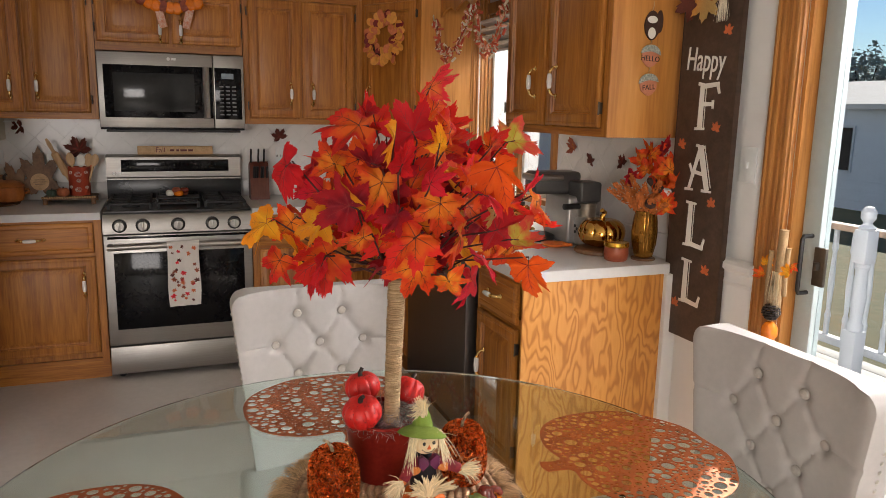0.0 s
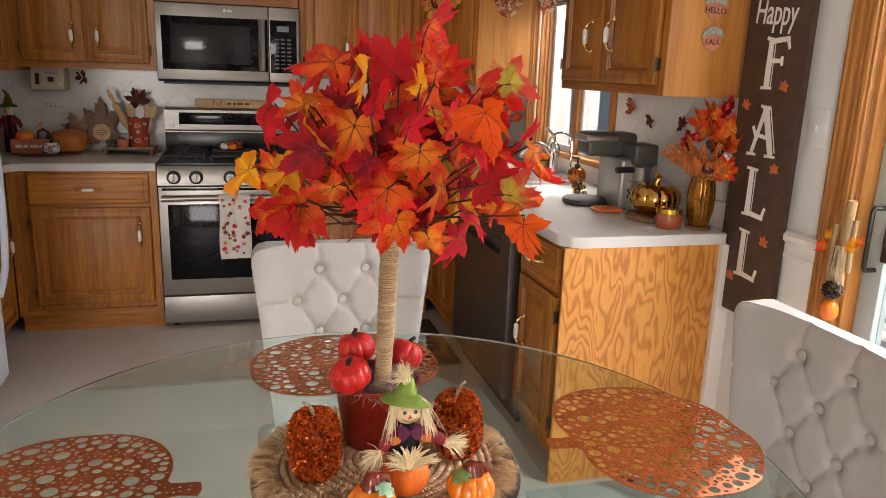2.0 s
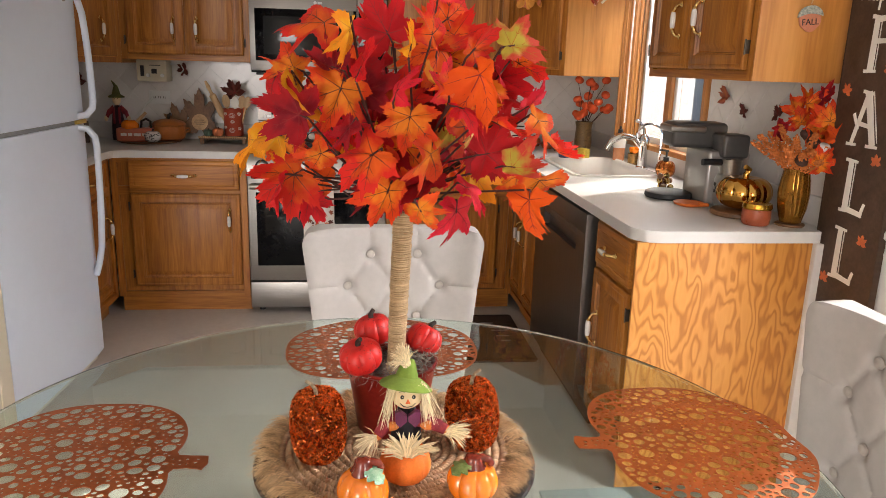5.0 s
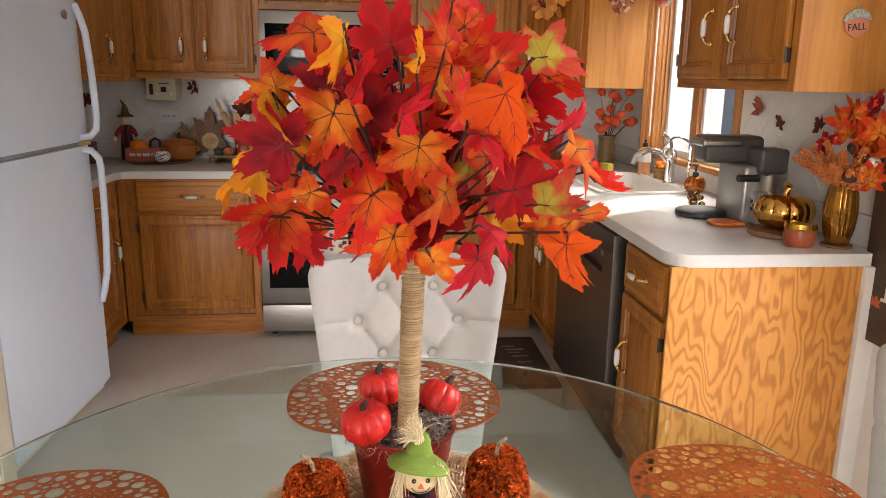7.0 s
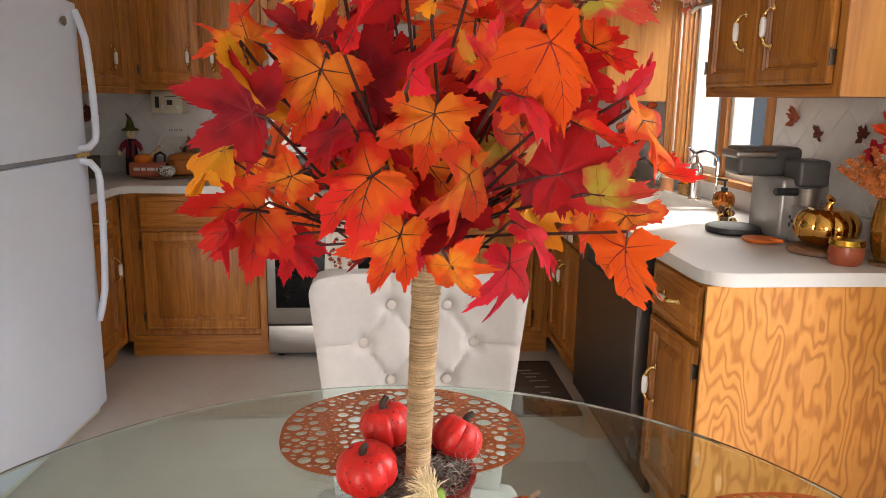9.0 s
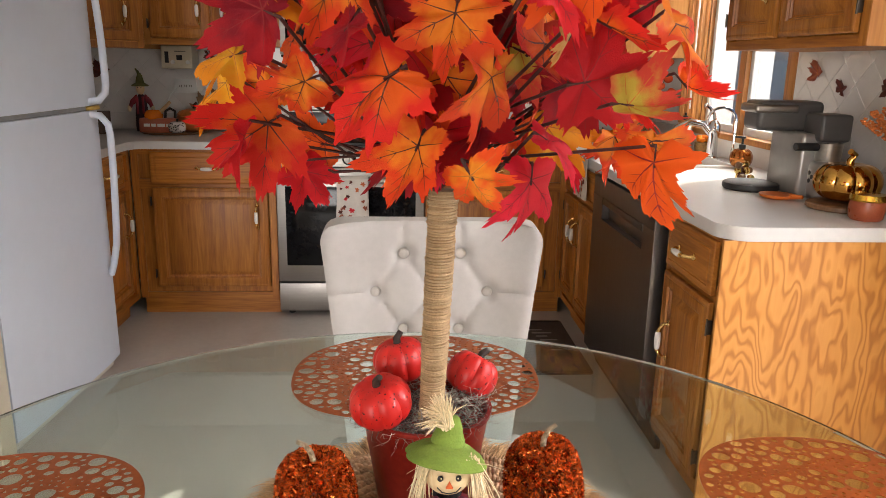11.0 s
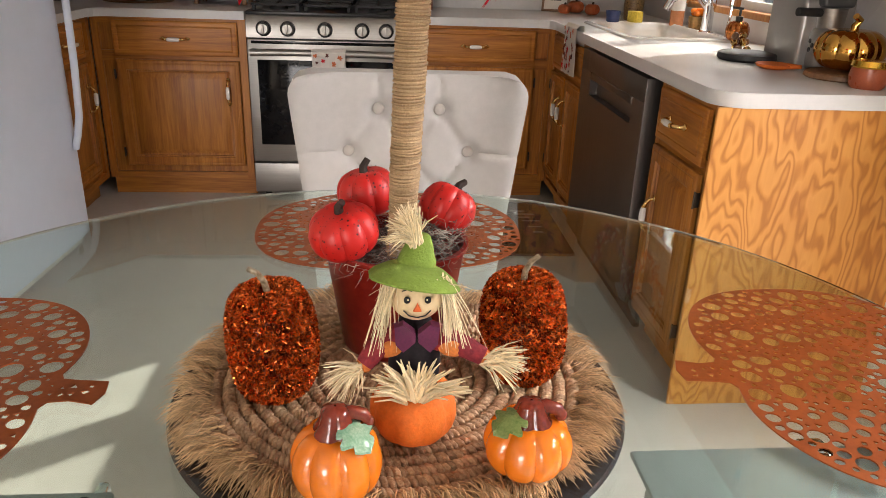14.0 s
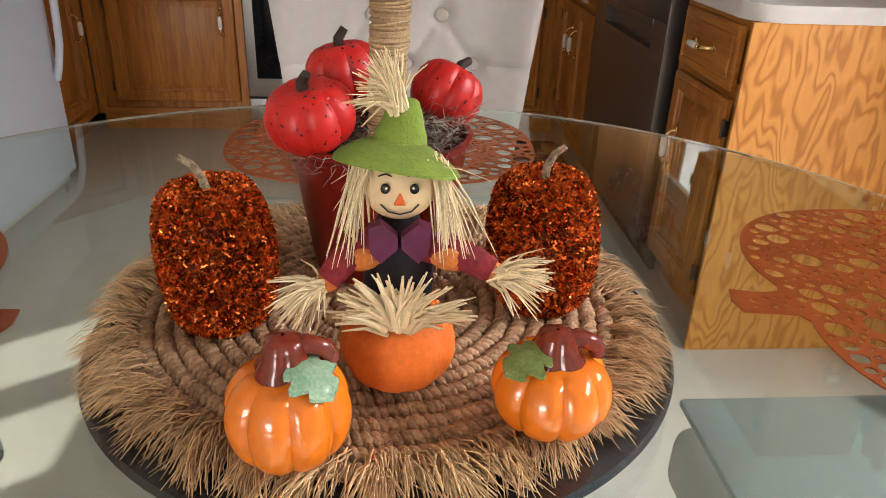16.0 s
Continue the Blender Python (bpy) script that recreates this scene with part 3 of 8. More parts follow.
odoor = part("oven_door", bm, STEEL, rng_)
bm = B()
box(bm, 0.045, RW - 0.045, -0.003, 0.003, 0.285, 0.70, 0.0015)
box(bm, 0.02, RW - 0.02, -0.0015, 0.002, 0.775, 0.788, 0.0008)
part("oven_window", bm, BLACK_GLASS, odoor, "black glass oven window")
bm = B()
tube(bm, [(0.02, -0.048, 0.738), (0.2, -0.052, 0.742), (RW / 2, -0.053, 0.743), (RW - 0.2, -0.052, 0.742), (RW - 0.02, -0.048, 0.738)], 0.016, 12)
for x in (0.035, RW - 0.035):
    box(bm, x - 0.014, x + 0.014, -0.045, 0.002, 0.725, 0.752, 0.004)
part("oven_handle", bm, STEEL, odoor, "thick stainless bar handle")
bm = B()
prism(bm, [(0.0, 0.802), (0.0, 0.87), (0.022, 0.906), (0.06, 0.906), (0.06, 0.802)], 0, RW, m=Matrix(((0, 0, 1, 0), (1, 0, 0, 0), (0, 1, 0, 0), (0, 0, 0, 1))))
part("control_panel", bm, STEEL, rng_)
for kx in (0.082, 0.195, 0.37, 0.545, 0.66):
    bm = B()
    lathe(bm, [(0.036, 0), (0.036, 0.005), (0.031, 0.008)], 22, slot=1, m=pose(0, 0, 0, 90))
    lathe(bm, [(0.027, 0.006), (0.026, 0.022), (0.023, 0.030), (0.0, 0.030)], 22, slot=0, m=pose(0, 0, 0, 90), cap=False)
    box(bm, -0.005, 0.005, -0.038, -0.026, -0.024, 0.024, 0.002, slot=0)
    part("knob", bm, [STEEL, BLACK], rng_, "round stainless burner knob", m=pose(kx, 0.002, 0.845))
bm = B()
box(bm, 0.0, RW, 0.012, 0.58, 0.905, 0.922, 0.004)
part("cooktop", bm, BLACK, rng_)
for gx in (0.02, 0.265, 0.508):
    bm = B()
    x0, x1 = gx, gx + 0.225
    for x in (x0 + 0.008, (x0 + x1) / 2, x1 - 0.008):
        box(bm, x - 0.006, x + 0.006, 0.07, 0.54, 0.944, 0.956, 0.002)
    for y in (0.076, 0.19, 0.305, 0.42, 0.534):
        box(bm, x0, x1, y - 0.006, y + 0.006, 0.943, 0.955, 0.002)
    for x in (x0 + 0.01, x1 - 0.01):
        for y in (0.08, 0.53):
            box(bm, x - 0.007, x + 0.007, y - 0.007, y + 0.007, 0.922, 0.945)
    part("grate", bm, CAST_IRON, rng_)
for x, y, r in ((0.135, 0.18, 0.045), (0.135, 0.43, 0.036), (0.62, 0.18, 0.045), (0.62, 0.43, 0.036), (0.38, 0.30, 0.05)):
    bm = B()
    lathe(bm, [(r, 0.922), (r, 0.930), (r * 0.8, 0.932), (r * 0.75, 0.94), (0.0, 0.941)], 18, cap=False)
    part("burner", bm, CAST_IRON, rng_, m=pose(x, y, 0))
bm = B()
prism(bm, [(0.545, 0.92), (0.56, 1.04), (0.545, 1.05), (0.54, 1.165), (0.56, 1.178), (0.635, 1.178), (0.635, 0.92)], 0, RW, m=Matrix(((0, 0, 1, 0), (1, 0, 0, 0), (0, 1, 0, 0), (0, 0, 0, 1))))
part("backguard", bm, STEEL, rng_)
bm = B()
box(bm, 0.0, RW, 0.535, 0.552, 0.925, 1.035, 0.002)
part("rear_vent", bm, BLACK, rng_)
bm = B()
box(bm, 0.08, RW - 0.07, 0.533, 0.542, 1.082, 1.150, 0.002)
part("display", bm, BLACK_GLASS, rng_, "black glass control display")
bm = B()
lathe(bm, [(0.0085, 0), (0.0085, 0.001)], 14, m=pose(0.04, 0.5425, 1.072, 90))
box(bm, 0.053, 0.078, 0.5405, 0.5425, 1.066, 1.079)
part("maker_mark", bm, material("pale_mark", (0.75, 0.75, 0.74), 0.4), rng_)

# ---- microwave ----
mw = empty("microwave", pose(0.008, 0.228, 1.333), "stainless steel over-range microwave with black window", "microwave")
bm = B()
box(bm, 0, 0.756, 0.03, 0.39, 0.0, 0.41, 0.003)
part("body", bm, BLACK, mw)
bm = B()
box(bm, 0, 0.588, 0.0, 0.03, 0.012, 0.412, 0.004)
mdoor = part("door", bm, STEEL, mw)
bm = B()
box(bm, 0.03, 0.585, -0.003, 0.002, 0.066, 0.345, 0.001)
part("door_glass", bm, BLACK_GLASS, mdoor)
bm = B()
box(bm, 0.075, 0.49, -0.0045, -0.002, 0.10, 0.305, 0.001)
part("window_screen", bm, WINDOW_GREY, mdoor)
bm = B()
prism(bm, [(0.533, -0.006), (0.536, -0.03), (0.55, -0.038), (0.566, -0.03), (0.57, -0.006)], 0.07, 0.345)
part("handle", bm, STEEL, mdoor, "wide vertical stainless handle")
bm = B()
box(bm, 0.592, 0.756, 0.0, 0.03, 0.012, 0.412, 0.004)
cp = part("control_panel", bm, STEEL, mw)
bm = B()
box(bm, 0.598, 0.742, -0.003, 0.002, 0.062, 0.345, 0.001)
part("keypad", bm, BLACK_GLASS, cp)
bm = B()
for r in range(8):
    for c in range(3):
        box(bm, 0.622 + c * 0.034, 0.644 + c * 0.034, -0.0045, -0.002, 0.085 + r * 0.022, 0.092 + r * 0.022)
part("keys", bm, material("key_print", (0.16, 0.16, 0.16), 0.5), cp)["kind"] = "stuff"
bm = B()
box(bm, 0.635, 0.70, -0.0045, -0.002, 0.285, 0.315)
part("clock_display", bm, material("clock_display", (0.25, 0.3, 0.34), 0.3), cp)
bm = B()
box(bm, 0.03, 0.73, 0.0, 0.36, -0.012, 0.0, 0.002)
part("bottom_grille", bm, BLACK_PLASTIC, mw)
bm = B()
lathe(bm, [(0.009, 0), (0.009, 0.001)], 14, m=pose(0.36, 0.0, 0.382, 90))
box(bm, 0.374, 0.398, -0.0015, 0.001, 0.376, 0.388)
part("maker_mark", bm, bpy.data.materials["pale_mark"], mw)

# ---- refrigerator ----
fr = empty("refrigerator", pose(-0.655, -1.435, 0, 0, 0, -3.4), "white top-freezer refrigerator with two curved handles", "refrigerator")
FW = 0.805


def fridge_door(bm, z0, z1):
    """A door whose face swells a little towards the room (+x)."""
    pts = [(-0.07, 0.0)] + [(0.012 - 0.010 * abs(2 * t - 1) ** 8, FW * t) for t in [i / 10 for i in range(11)]] + [(-0.07, FW)]
    prism(bm, pts, z0, z1, bevel=0.004)


bm = B()
box(bm, -0.735, -0.075, 0.005, FW - 0.005, 0.02, 1.70, 0.004)
part("cabinet_body", bm, FRIDGE, fr)
bm = B()
fridge_door(bm, 0.045, 1.108)
lower = part("lower_door", bm, FRIDGE, fr)
bm = B()
fridge_door(bm, 1.128, 1.71)
upper = part("freezer_door", bm, FRIDGE, fr)
bm = B()
box(bm, -0.068, 0.0, 0.004, FW - 0.004, 1.109, 1.127)
part("door_gasket", bm, material("grey_gasket", (0.30, 0.31, 0.32), 0.7), fr)
bm = B()
box(bm, -0.05, 0.012, FW - 0.09, FW + 0.008, 1.110, 1.126, 0.003)
part("hinge_cap", bm, material("yellowed_plastic", (0.62, 0.42, 0.10), 0.4), fr)
bm = B()
box(bm, -0.06, -0.02, 0.02, FW - 0.02, 0.0, 0.044, 0.003)
part("kick_grille", bm, FRIDGE_EDGE, fr)
for nm, door, zs in (("freezer_handle", upper, (1.145, 1.68)), ("door_handle", lower, (1.095, 0.42))):
    bm = B()
    za, zb = zs
    pts = [(0.004, FW - 0.075, za), (0.04, FW - 0.06, za + (zb - za) * 0.008), (0.062, FW - 0.045, za + (zb - za) * 0.06)]
    pts += [(0.066 - 0.018 * s * s, FW - 0.042 + 0.006 * s, za + (zb - za) * (0.12 + 0.68 * s)) for s in [i / 6 for i in range(7)]]
    pts += [(0.030, FW - 0.034, za + (zb - za) * 0.92), (0.012, FW - 0.032, zb)]
    tube(bm, pts, 0.0145, 10)
    part(nm, bm, FRIDGE, door, "long white bowed handle")
bm = B()
lathe(bm, [(0.018, 0), (0.018, 0.003), (0.014, 0.005)], 18, m=pose(0.021, FW - 0.14, 1.63, 0, 90, 0))
part("maker_mark", bm, STEEL, upper)

# ---- mat on the floor before the sink ----
mat_root = empty("kitchen_rug", pose(1.255, -0.46, 0.0), "dark taupe kitchen rug with pale script and a maroon leaf", "rug")
bm = B()
prism(bm, [(0.225 * sx + 0.012 * cx, 0.35 * sy + 0.012 * cy) for sx, sy, cx, cy in ((-1, -1, 0, 1), (-1, -1, 1, 0), (1, -1, -1, 0), (1, -1, 0, 1), (1, 1, 0, -1), (1, 1, -1, 0), (-1, 1, 1, 0), (-1, 1, 0, -1))], 0.0005, 0.009, bevel=0.003)
part("woven_body", bm, material("taupe_rug_weave", (0.085, 0.062, 0.050), 0.95, vary=0.2, scale=14, bump=0.5, bump_scale=350), mat_root)
bm = B()
for x0, x1, y0, y1 in ((-0.212, 0.212, -0.338, -0.326), (-0.212, 0.212, 0.326, 0.338)):
    box(bm, x0, x1, y0, y1, 0.008, 0.0105)
part("border_stitching", bm, material("dark_rug_border", (0.030, 0.020, 0.017), 0.9), mat_root)["kind"] = "stuff"
bm = B()
flat = [(-0.19, 0.02), (-0.13, 0.11), (-0.06, 0.10), (-0.01, 0.04), (-0.05, -0.02), (-0.03, -0.08), (-0.11, -0.07), (-0.16, -0.12), (-0.17, -0.04)]
prism(bm, flat[::-1], 0.0085, 0.0105)
part("leaf_motif", bm, material("maroon_rug_motif", (0.10, 0.018, 0.014), 0.95, vary=0.25, scale=30), mat_root)
bm = B()
for k, (y, w) in enumerate(((0.20, 0.10), (0.155, 0.14), (0.11, 0.08), (0.06, 0.12), (-0.02, 0.10), (-0.09, 0.07))):
    box(bm, 0.03 + 0.012 * k, 0.03 + 0.012 * k + w * 0.7, y, y + 0.014, 0.0085, 0.0102)
part("script_bars", bm, material("pale_rug_script", (0.30, 0.26, 0.23), 0.95), mat_root)["kind"] = "stuff"

# ---- dishwasher ----
dw = empty("dishwasher", pose(1.498, -0.65, 0, 0, 0, -90), "dark stainless dishwasher with a recessed pocket handle", "dishwasher")
bm = B()
box(bm, 0.0, 0.80, 0.03, 0.55, 0.1, 0.872, slot=0)
part("tub", bm, BLACK, dw, smooth=False)
bm = B()
DWW = 0.775
prism(bm, [(0, 0), (DWW, 0), (DWW, 0.055), (0, 0.055)], 0.10, 0.70, m=pose(0, -0.03, 0))
box(bm, 0, DWW, -0.03, 0.025, 0.79, 0.868, 0.002)
box(bm, 0, 0.14, -0.03, 0.025, 0.70, 0.79)
box(bm, DWW - 0.12, DWW, -0.03, 0.025, 0.70, 0.79)
box(bm, 0.14, DWW - 0.12, 0.0, 0.025, 0.70, 0.79)
part("door", bm, STEEL_DARK, dw)
bm = B()
box(bm, DWW - 0.004, DWW + 0.004, -0.032, 0.026, 0.10, 0.868, 0.001)
part("edge_strip", bm, STEEL_DARK, dw)
bm = B()
box(bm, 0.145, DWW - 0.125, -0.031, -0.022, 0.762, 0.79, 0.003)
part("handle_lip", bm, STEEL_DARK, dw)
bm = B()
box(bm, 0.0, 0.80, 0.03, 0.05, 0.0, 0.098)
part("toe_panel", bm, BLACK_PLASTIC, dw)

# ---- sink window ----


def window(name, y0, y1, z0, z1, label):
    root = empty(name, pose(X1, 0, 0), label, "window", kind="structure")
    bm = B()
    for a, b in ((y0 - 0.062, y0), (y1, y1 + 0.018)):
        box(bm, -0.018, 0.0, a, b, z0 - 0.04, z1 + 0.06, 0.003)
    box(bm, -0.018, 0.0, y0 - 0.062, y1 + 0.018, z1, z1 + 0.062, 0.003)
    part("casing", bm, TRIM_OAK, root)
    bm = B()
    box(bm, -0.03, 0.15, y0 - 0.02, y1 + 0.01, z0 - 0.028, z0, 0.004)
    part("sill", bm, TRIM_OAK, root)
    ym = (y0 + y1) / 2
    bm = B()
    box(bm, 0.0, 0.06, ym - 0.03, ym + 0.03, z0, z1)
    box(bm, 0.0, 0.047, y0, y0 + 0.012, z0, z1)
    box(bm, 0.0, 0.047, y1 - 0.012, y1, z0, z1)
    box(bm, 0.0, 0.15, y0 + 0.012, ym - 0.03, z1 - 0.012, z1)
    box(bm, 0.0, 0.15, ym + 0.03, y1 - 0.012, z1 - 0.012, z1)
    part("window_frame", bm, TRIM_OAK, root)
    bm = B()
    box(bm, 0.047, 0.16, y0, y0 + 0.012, z0, z1)
    box(bm, 0.047, 0.16, y1 - 0.012, y1, z0, z1)
    box(bm, 0.061, 0.13, ym - 0.02, ym + 0.02, z0, z1)
    part("outer_frame", bm, WHITE_FRAME, root)
    for a, b in ((y0 + 0.012, ym - 0.03), (ym + 0.03, y1 - 0.012)):
        bm = B()
        for p, q, r, s in ((a, a + 0.03, z0, z1 - 0.012), (b - 0.03, b, z0, z1 - 0.012), (a + 0.03, b - 0.03, z0, z0 + 0.035), (a + 0.03, b - 0.03, z1 - 0.047, z1 - 0.012)):
            box(bm, 0.02, 0.046, p, q, r, s, 0.003)
        sash = part("sash", bm, WHITE_FRAME, root)
        bm = B()
        box(bm, 0.031, 0.035, a + 0.03, b - 0.03, z0 + 0.035, z1 - 0.047)
        pane = part("pane", bm, PANE, sash)
        pane.visible_shadow = False
    return root


window("window_1", WIN_Y0, WIN_Y1, WIN_Z0, WIN_Z1, "oak-framed double casement window above the sink")
# fluted oak board between the corner cabinet and the window
bm = B()
box(bm, 2.03, 2.138, -0.078, -0.066, 1.02, 2.11, 0.002)
for x in (2.045, 2.07, 2.095, 2.12):
    tube(bm, [(x, -0.079, 1.03), (x, -0.079, 2.1)], 0.006, 6)
tagged(part("trim_window_board", bm, TRIM_OAK), "fluted oak board between cabinet and window", "trim", kind="structure")

# ---- patio door ----
pd = empty("door_1", pose(X1, 0, 0), "sliding glass patio door in an oak casing", "patio door", kind="structure")
bm = B()
for a, b, t in ((-2.41, -2.302, 0.02), (-4.508, -4.40, 0.02)):
    box(bm, -t, 0, a + 0.0, b, 0, DOOR_Z1 + 0.09, 0.003)
    for k in range(4):
        yy = b - 0.014 - k * 0.026
        tube(bm, [(-t, yy, 0.01), (-t, yy, DOOR_Z1 + 0.05)], 0.0085 if k % 2 else 0.005, 6)
box(bm, -0.02, 0, -4.40, -2.41, DOOR_Z1, DOOR_Z1 + 0.09, 0.003)
part("casing", bm, TRIM_OAK, pd)
bm = B()
box(bm, 0.0, 0.15, -2.425, -2.41, 0, DOOR_Z1)
box(bm, 0.0, 0.15, -4.40, -4.385, 0, DOOR_Z1)
box(bm, 0.0, 0.15, -4.385, -2.425, DOOR_Z1 - 0.015, DOOR_Z1)
part("jamb", bm, TRIM_OAK, pd)
for nm, y0, y1, xo in (("sliding_panel", -3.44, -2.427, 0.045), ("fixed_panel", -4.383, -3.38, 0.095)):
    bm = B()
    for p, q, r, s in ((y0, y0 + 0.07, 0.03, 2.03), (y1 - 0.07, y1, 0.03, 2.03), (y0 + 0.07, y1 - 0.07, 0.03, 0.13), (y0 + 0.07, y1 - 0.07, 1.95, 2.03)):
        box(bm, xo, xo + 0.045, p, q, r, s, 0.004)
    fp = part(nm, bm, BLUE_FRAME, pd)
    bm = B()
    box(bm, xo + 0.02, xo + 0.025, y0 + 0.07, y1 - 0.07, 0.13, 1.95)
    pane = part("pane", bm, PANE, fp)
    pane.visible_shadow = False
    if nm == "sliding_panel":
        bm = B()
        tube(bm, [(xo, -2.470, 0.93), (xo - 0.035, -2.470, 0.93), (xo - 0.04, -2.470, 0.94), (xo - 0.04, -2.470, 1.10), (xo - 0.035, -2.470, 1.11), (xo, -2.470, 1.11)], 0.007, 8)
        part("door_pull", bm, BLACK_PLASTIC, fp, "black loop door pull")
        bm = B()
        box(bm, xo - 0.012, xo, -2.535, -2.492, 0.96, 1.08, 0.003)
        box(bm, xo - 0.028, xo - 0.01, -2.52, -2.506, 1.01, 1.035, 0.003)
        part("lock_plate", bm, HINGE, fp)
bm = B()
box(bm, 0.0, 0.15, -4.385, -2.425, 0.0, 0.028)
part("threshold", bm, STEEL, pd)

# ---- glass table ----
TC = Vector((0.632, -3.105, 0.825))
table = empty("dining_table", pose(TC.x, TC.y, 0), "round clear glass dining table on a curved silver base", "table")
bm = B()
R = 0.67
lathe(bm, [(R - 0.006, TC.z - 0.012), (R - 0.001, TC.z - 0.0105), (R, TC.z - 0.006), (R - 0.001, TC.z - 0.0015), (R - 0.006, TC.z)], 128)
top = part("tabletop", bm, TABLE_GLASS, table, "clear glass top with a polished green edge", smooth=False)
top.visible_shadow = False
SILVER = material("satin_silver_metal", (0.30, 0.30, 0.29), 0.5, metal=0.0, vary=0.05)
for s in (-1, 1):
    bm = B()
    # a folded plate: top flange and a leg that curves to the floor
    x0, x1 = (0.225, 0.46) if s > 0 else (-0.46, -0.205)
    box(bm, x0, x1, -0.33, -0.062 if s > 0 else -0.098, TC.z - 0.020, TC.z - 0.0135, 0.003)
    pts = [(0.0, 0.0), (0.02, 0.0), (0.05, 0.2), (0.06, 0.45), (0.04, 0.65), (0.02, TC.z - 0.02), (0.0, TC.z - 0.02), (0.02, 0.65), (0.04, 0.45), (0.03, 0.2)]
    leg = [((0.30 - px) * s, z) for px, z in pts]
    prism(bm, leg, -0.22, -0.20, m=Matrix(((1, 0, 0, 0), (0, 0, 1, 0), (0, 1, 0, 0), (0, 0, 0, 1))))
    base = part("leg", bm, SILVER, table)
    bm = B()
    cx = x1 - 0.012 if s > 0 else x0 + 0.012
    lathe(bm, [(0.006, 0), (0.006, 0.002), (0.003, 0.003)], 10, m=pose((0.40 if s > 0 else -0.225), -0.075 if s > 0 else -0.112, TC.z - 0.0135))
    box(bm, (0.385 if s > 0 else -0.222), (0.41 if s > 0 else -0.212), *((-0.066, -0.05) if s > 0 else (-0.102, -0.086)), TC.z - 0.03, TC.z - 0.0135, 0.003)
    part("bracket", bm, CHROME, base)

# ---- chairs ----


def backrest_mesh():
    """Tufted back: width swells towards the top; buttons pull diamonds into the padding."""
    bm = B()
    nu, nv = 72, 78
    top, bot = 0.998, 0.46
    buttons = [(u, z) for z, us in ((0.930, (-0.06, 0.06)), (0.846, (-0.119, 0, 0.119)), (0.762, (-0.06, 0.06)), (0.678, (-0.119, 0, 0.119)), (0.594, (-0.06, 0.06))) for u in us]
    creases = []
    for a in buttons:
        for b in buttons:
            if 0 < b[1] - a[1] < 0.09 and abs(a[0] - b[0]) < 0.07:
                creases.append((a, b))
    for a in buttons:
        if a[1] > 0.92:
            creases.append((a, (a[0], 1.02)))
        if abs(a[0]) > 0.1:
            creases.append((a, (a[0] * 2.2, a[1] - 0.004)))

    def half(z):
        t = (z - bot) / (top - bot)
        return 0.178 + 0.057 * min(1, max(0, t)) ** 1.1

    grid = []
    for j in range(nv + 1):
        row = []
        for i in range(nu + 1):
            s, t = 2 * i / nu - 1, j / nv
            z = bot + (top - bot) * t
            w = half(z)
            # rounded upper corners
            rc = 0.045
            if z > top - rc:
                w -= rc - math.sqrt(max(0, rc * rc - (z - top + rc) ** 2))
            u = s * w
            edge = min(1 - abs(s), 1) * w
            edge = min(edge, (top - z) + 0.0)
            puff = 0.018 * (1 - math.exp(-max(edge, 0) / 0.018))
            dent = 0.0
            for bu, bz in buttons:
                d2 = (u - bu) ** 2 + (z - bz) ** 2
                dent = max(dent, 0.020 * math.exp(-d2 / (2 * 0.0125 ** 2)))
            for (au, az), (cu, cz) in creases:
                vx, vz = cu - au, cz - az
                k = max(0, min(1, ((u - au) * vx + (z - az) * vz) / (vx * vx + vz * vz)))
                dd = math.hypot(u - au - k * vx, z - az - k * vz)
                dent = max(dent, 0.0078 * math.exp(-abs(dd) / 0.0046))
            wrap = 0.035 * (abs(s) ** 4)
            row.append(bm.verts.new((u, -(puff - dent) - wrap + 0.018, z)))
        grid.append(row)
    for j in range(nv):
        for i in range(nu):
            bm.faces.new((grid[j][i], grid[j][i + 1], grid[j + 1][i + 1], grid[j + 1][i]))
    # rear shell
    border = [grid[0][i] for i in range(nu + 1)] + [grid[j][nu] for j in range(1, nv + 1)] + [grid[nv][i] for i in range(nu - 1, -1, -1)] + [grid[j][0] for j in range(nv - 1, 0, -1)]
    mid = [bm.verts.new((v.co.x * 1.0, 0.045, v.co.z + (0.003 if v.co.z > 0.9 else 0))) for v in border]
    back = [bm.verts.new((v.co.x * 0.95, 0.078, v.co.z - 0.035 * max(0.0, (v.co.z - 0.9) / 0.1))) for v in border]
    n = len(border)
    for i in range(n):
        bm.faces.new((border[i], border[(i + 1) % n], mid[(i + 1) % n], mid[i]))
        bm.faces.new((mid[i], mid[(i + 1) % n], back[(i + 1) % n], back[i]))
    bm.faces.new(back)
    return bm, buttons, half


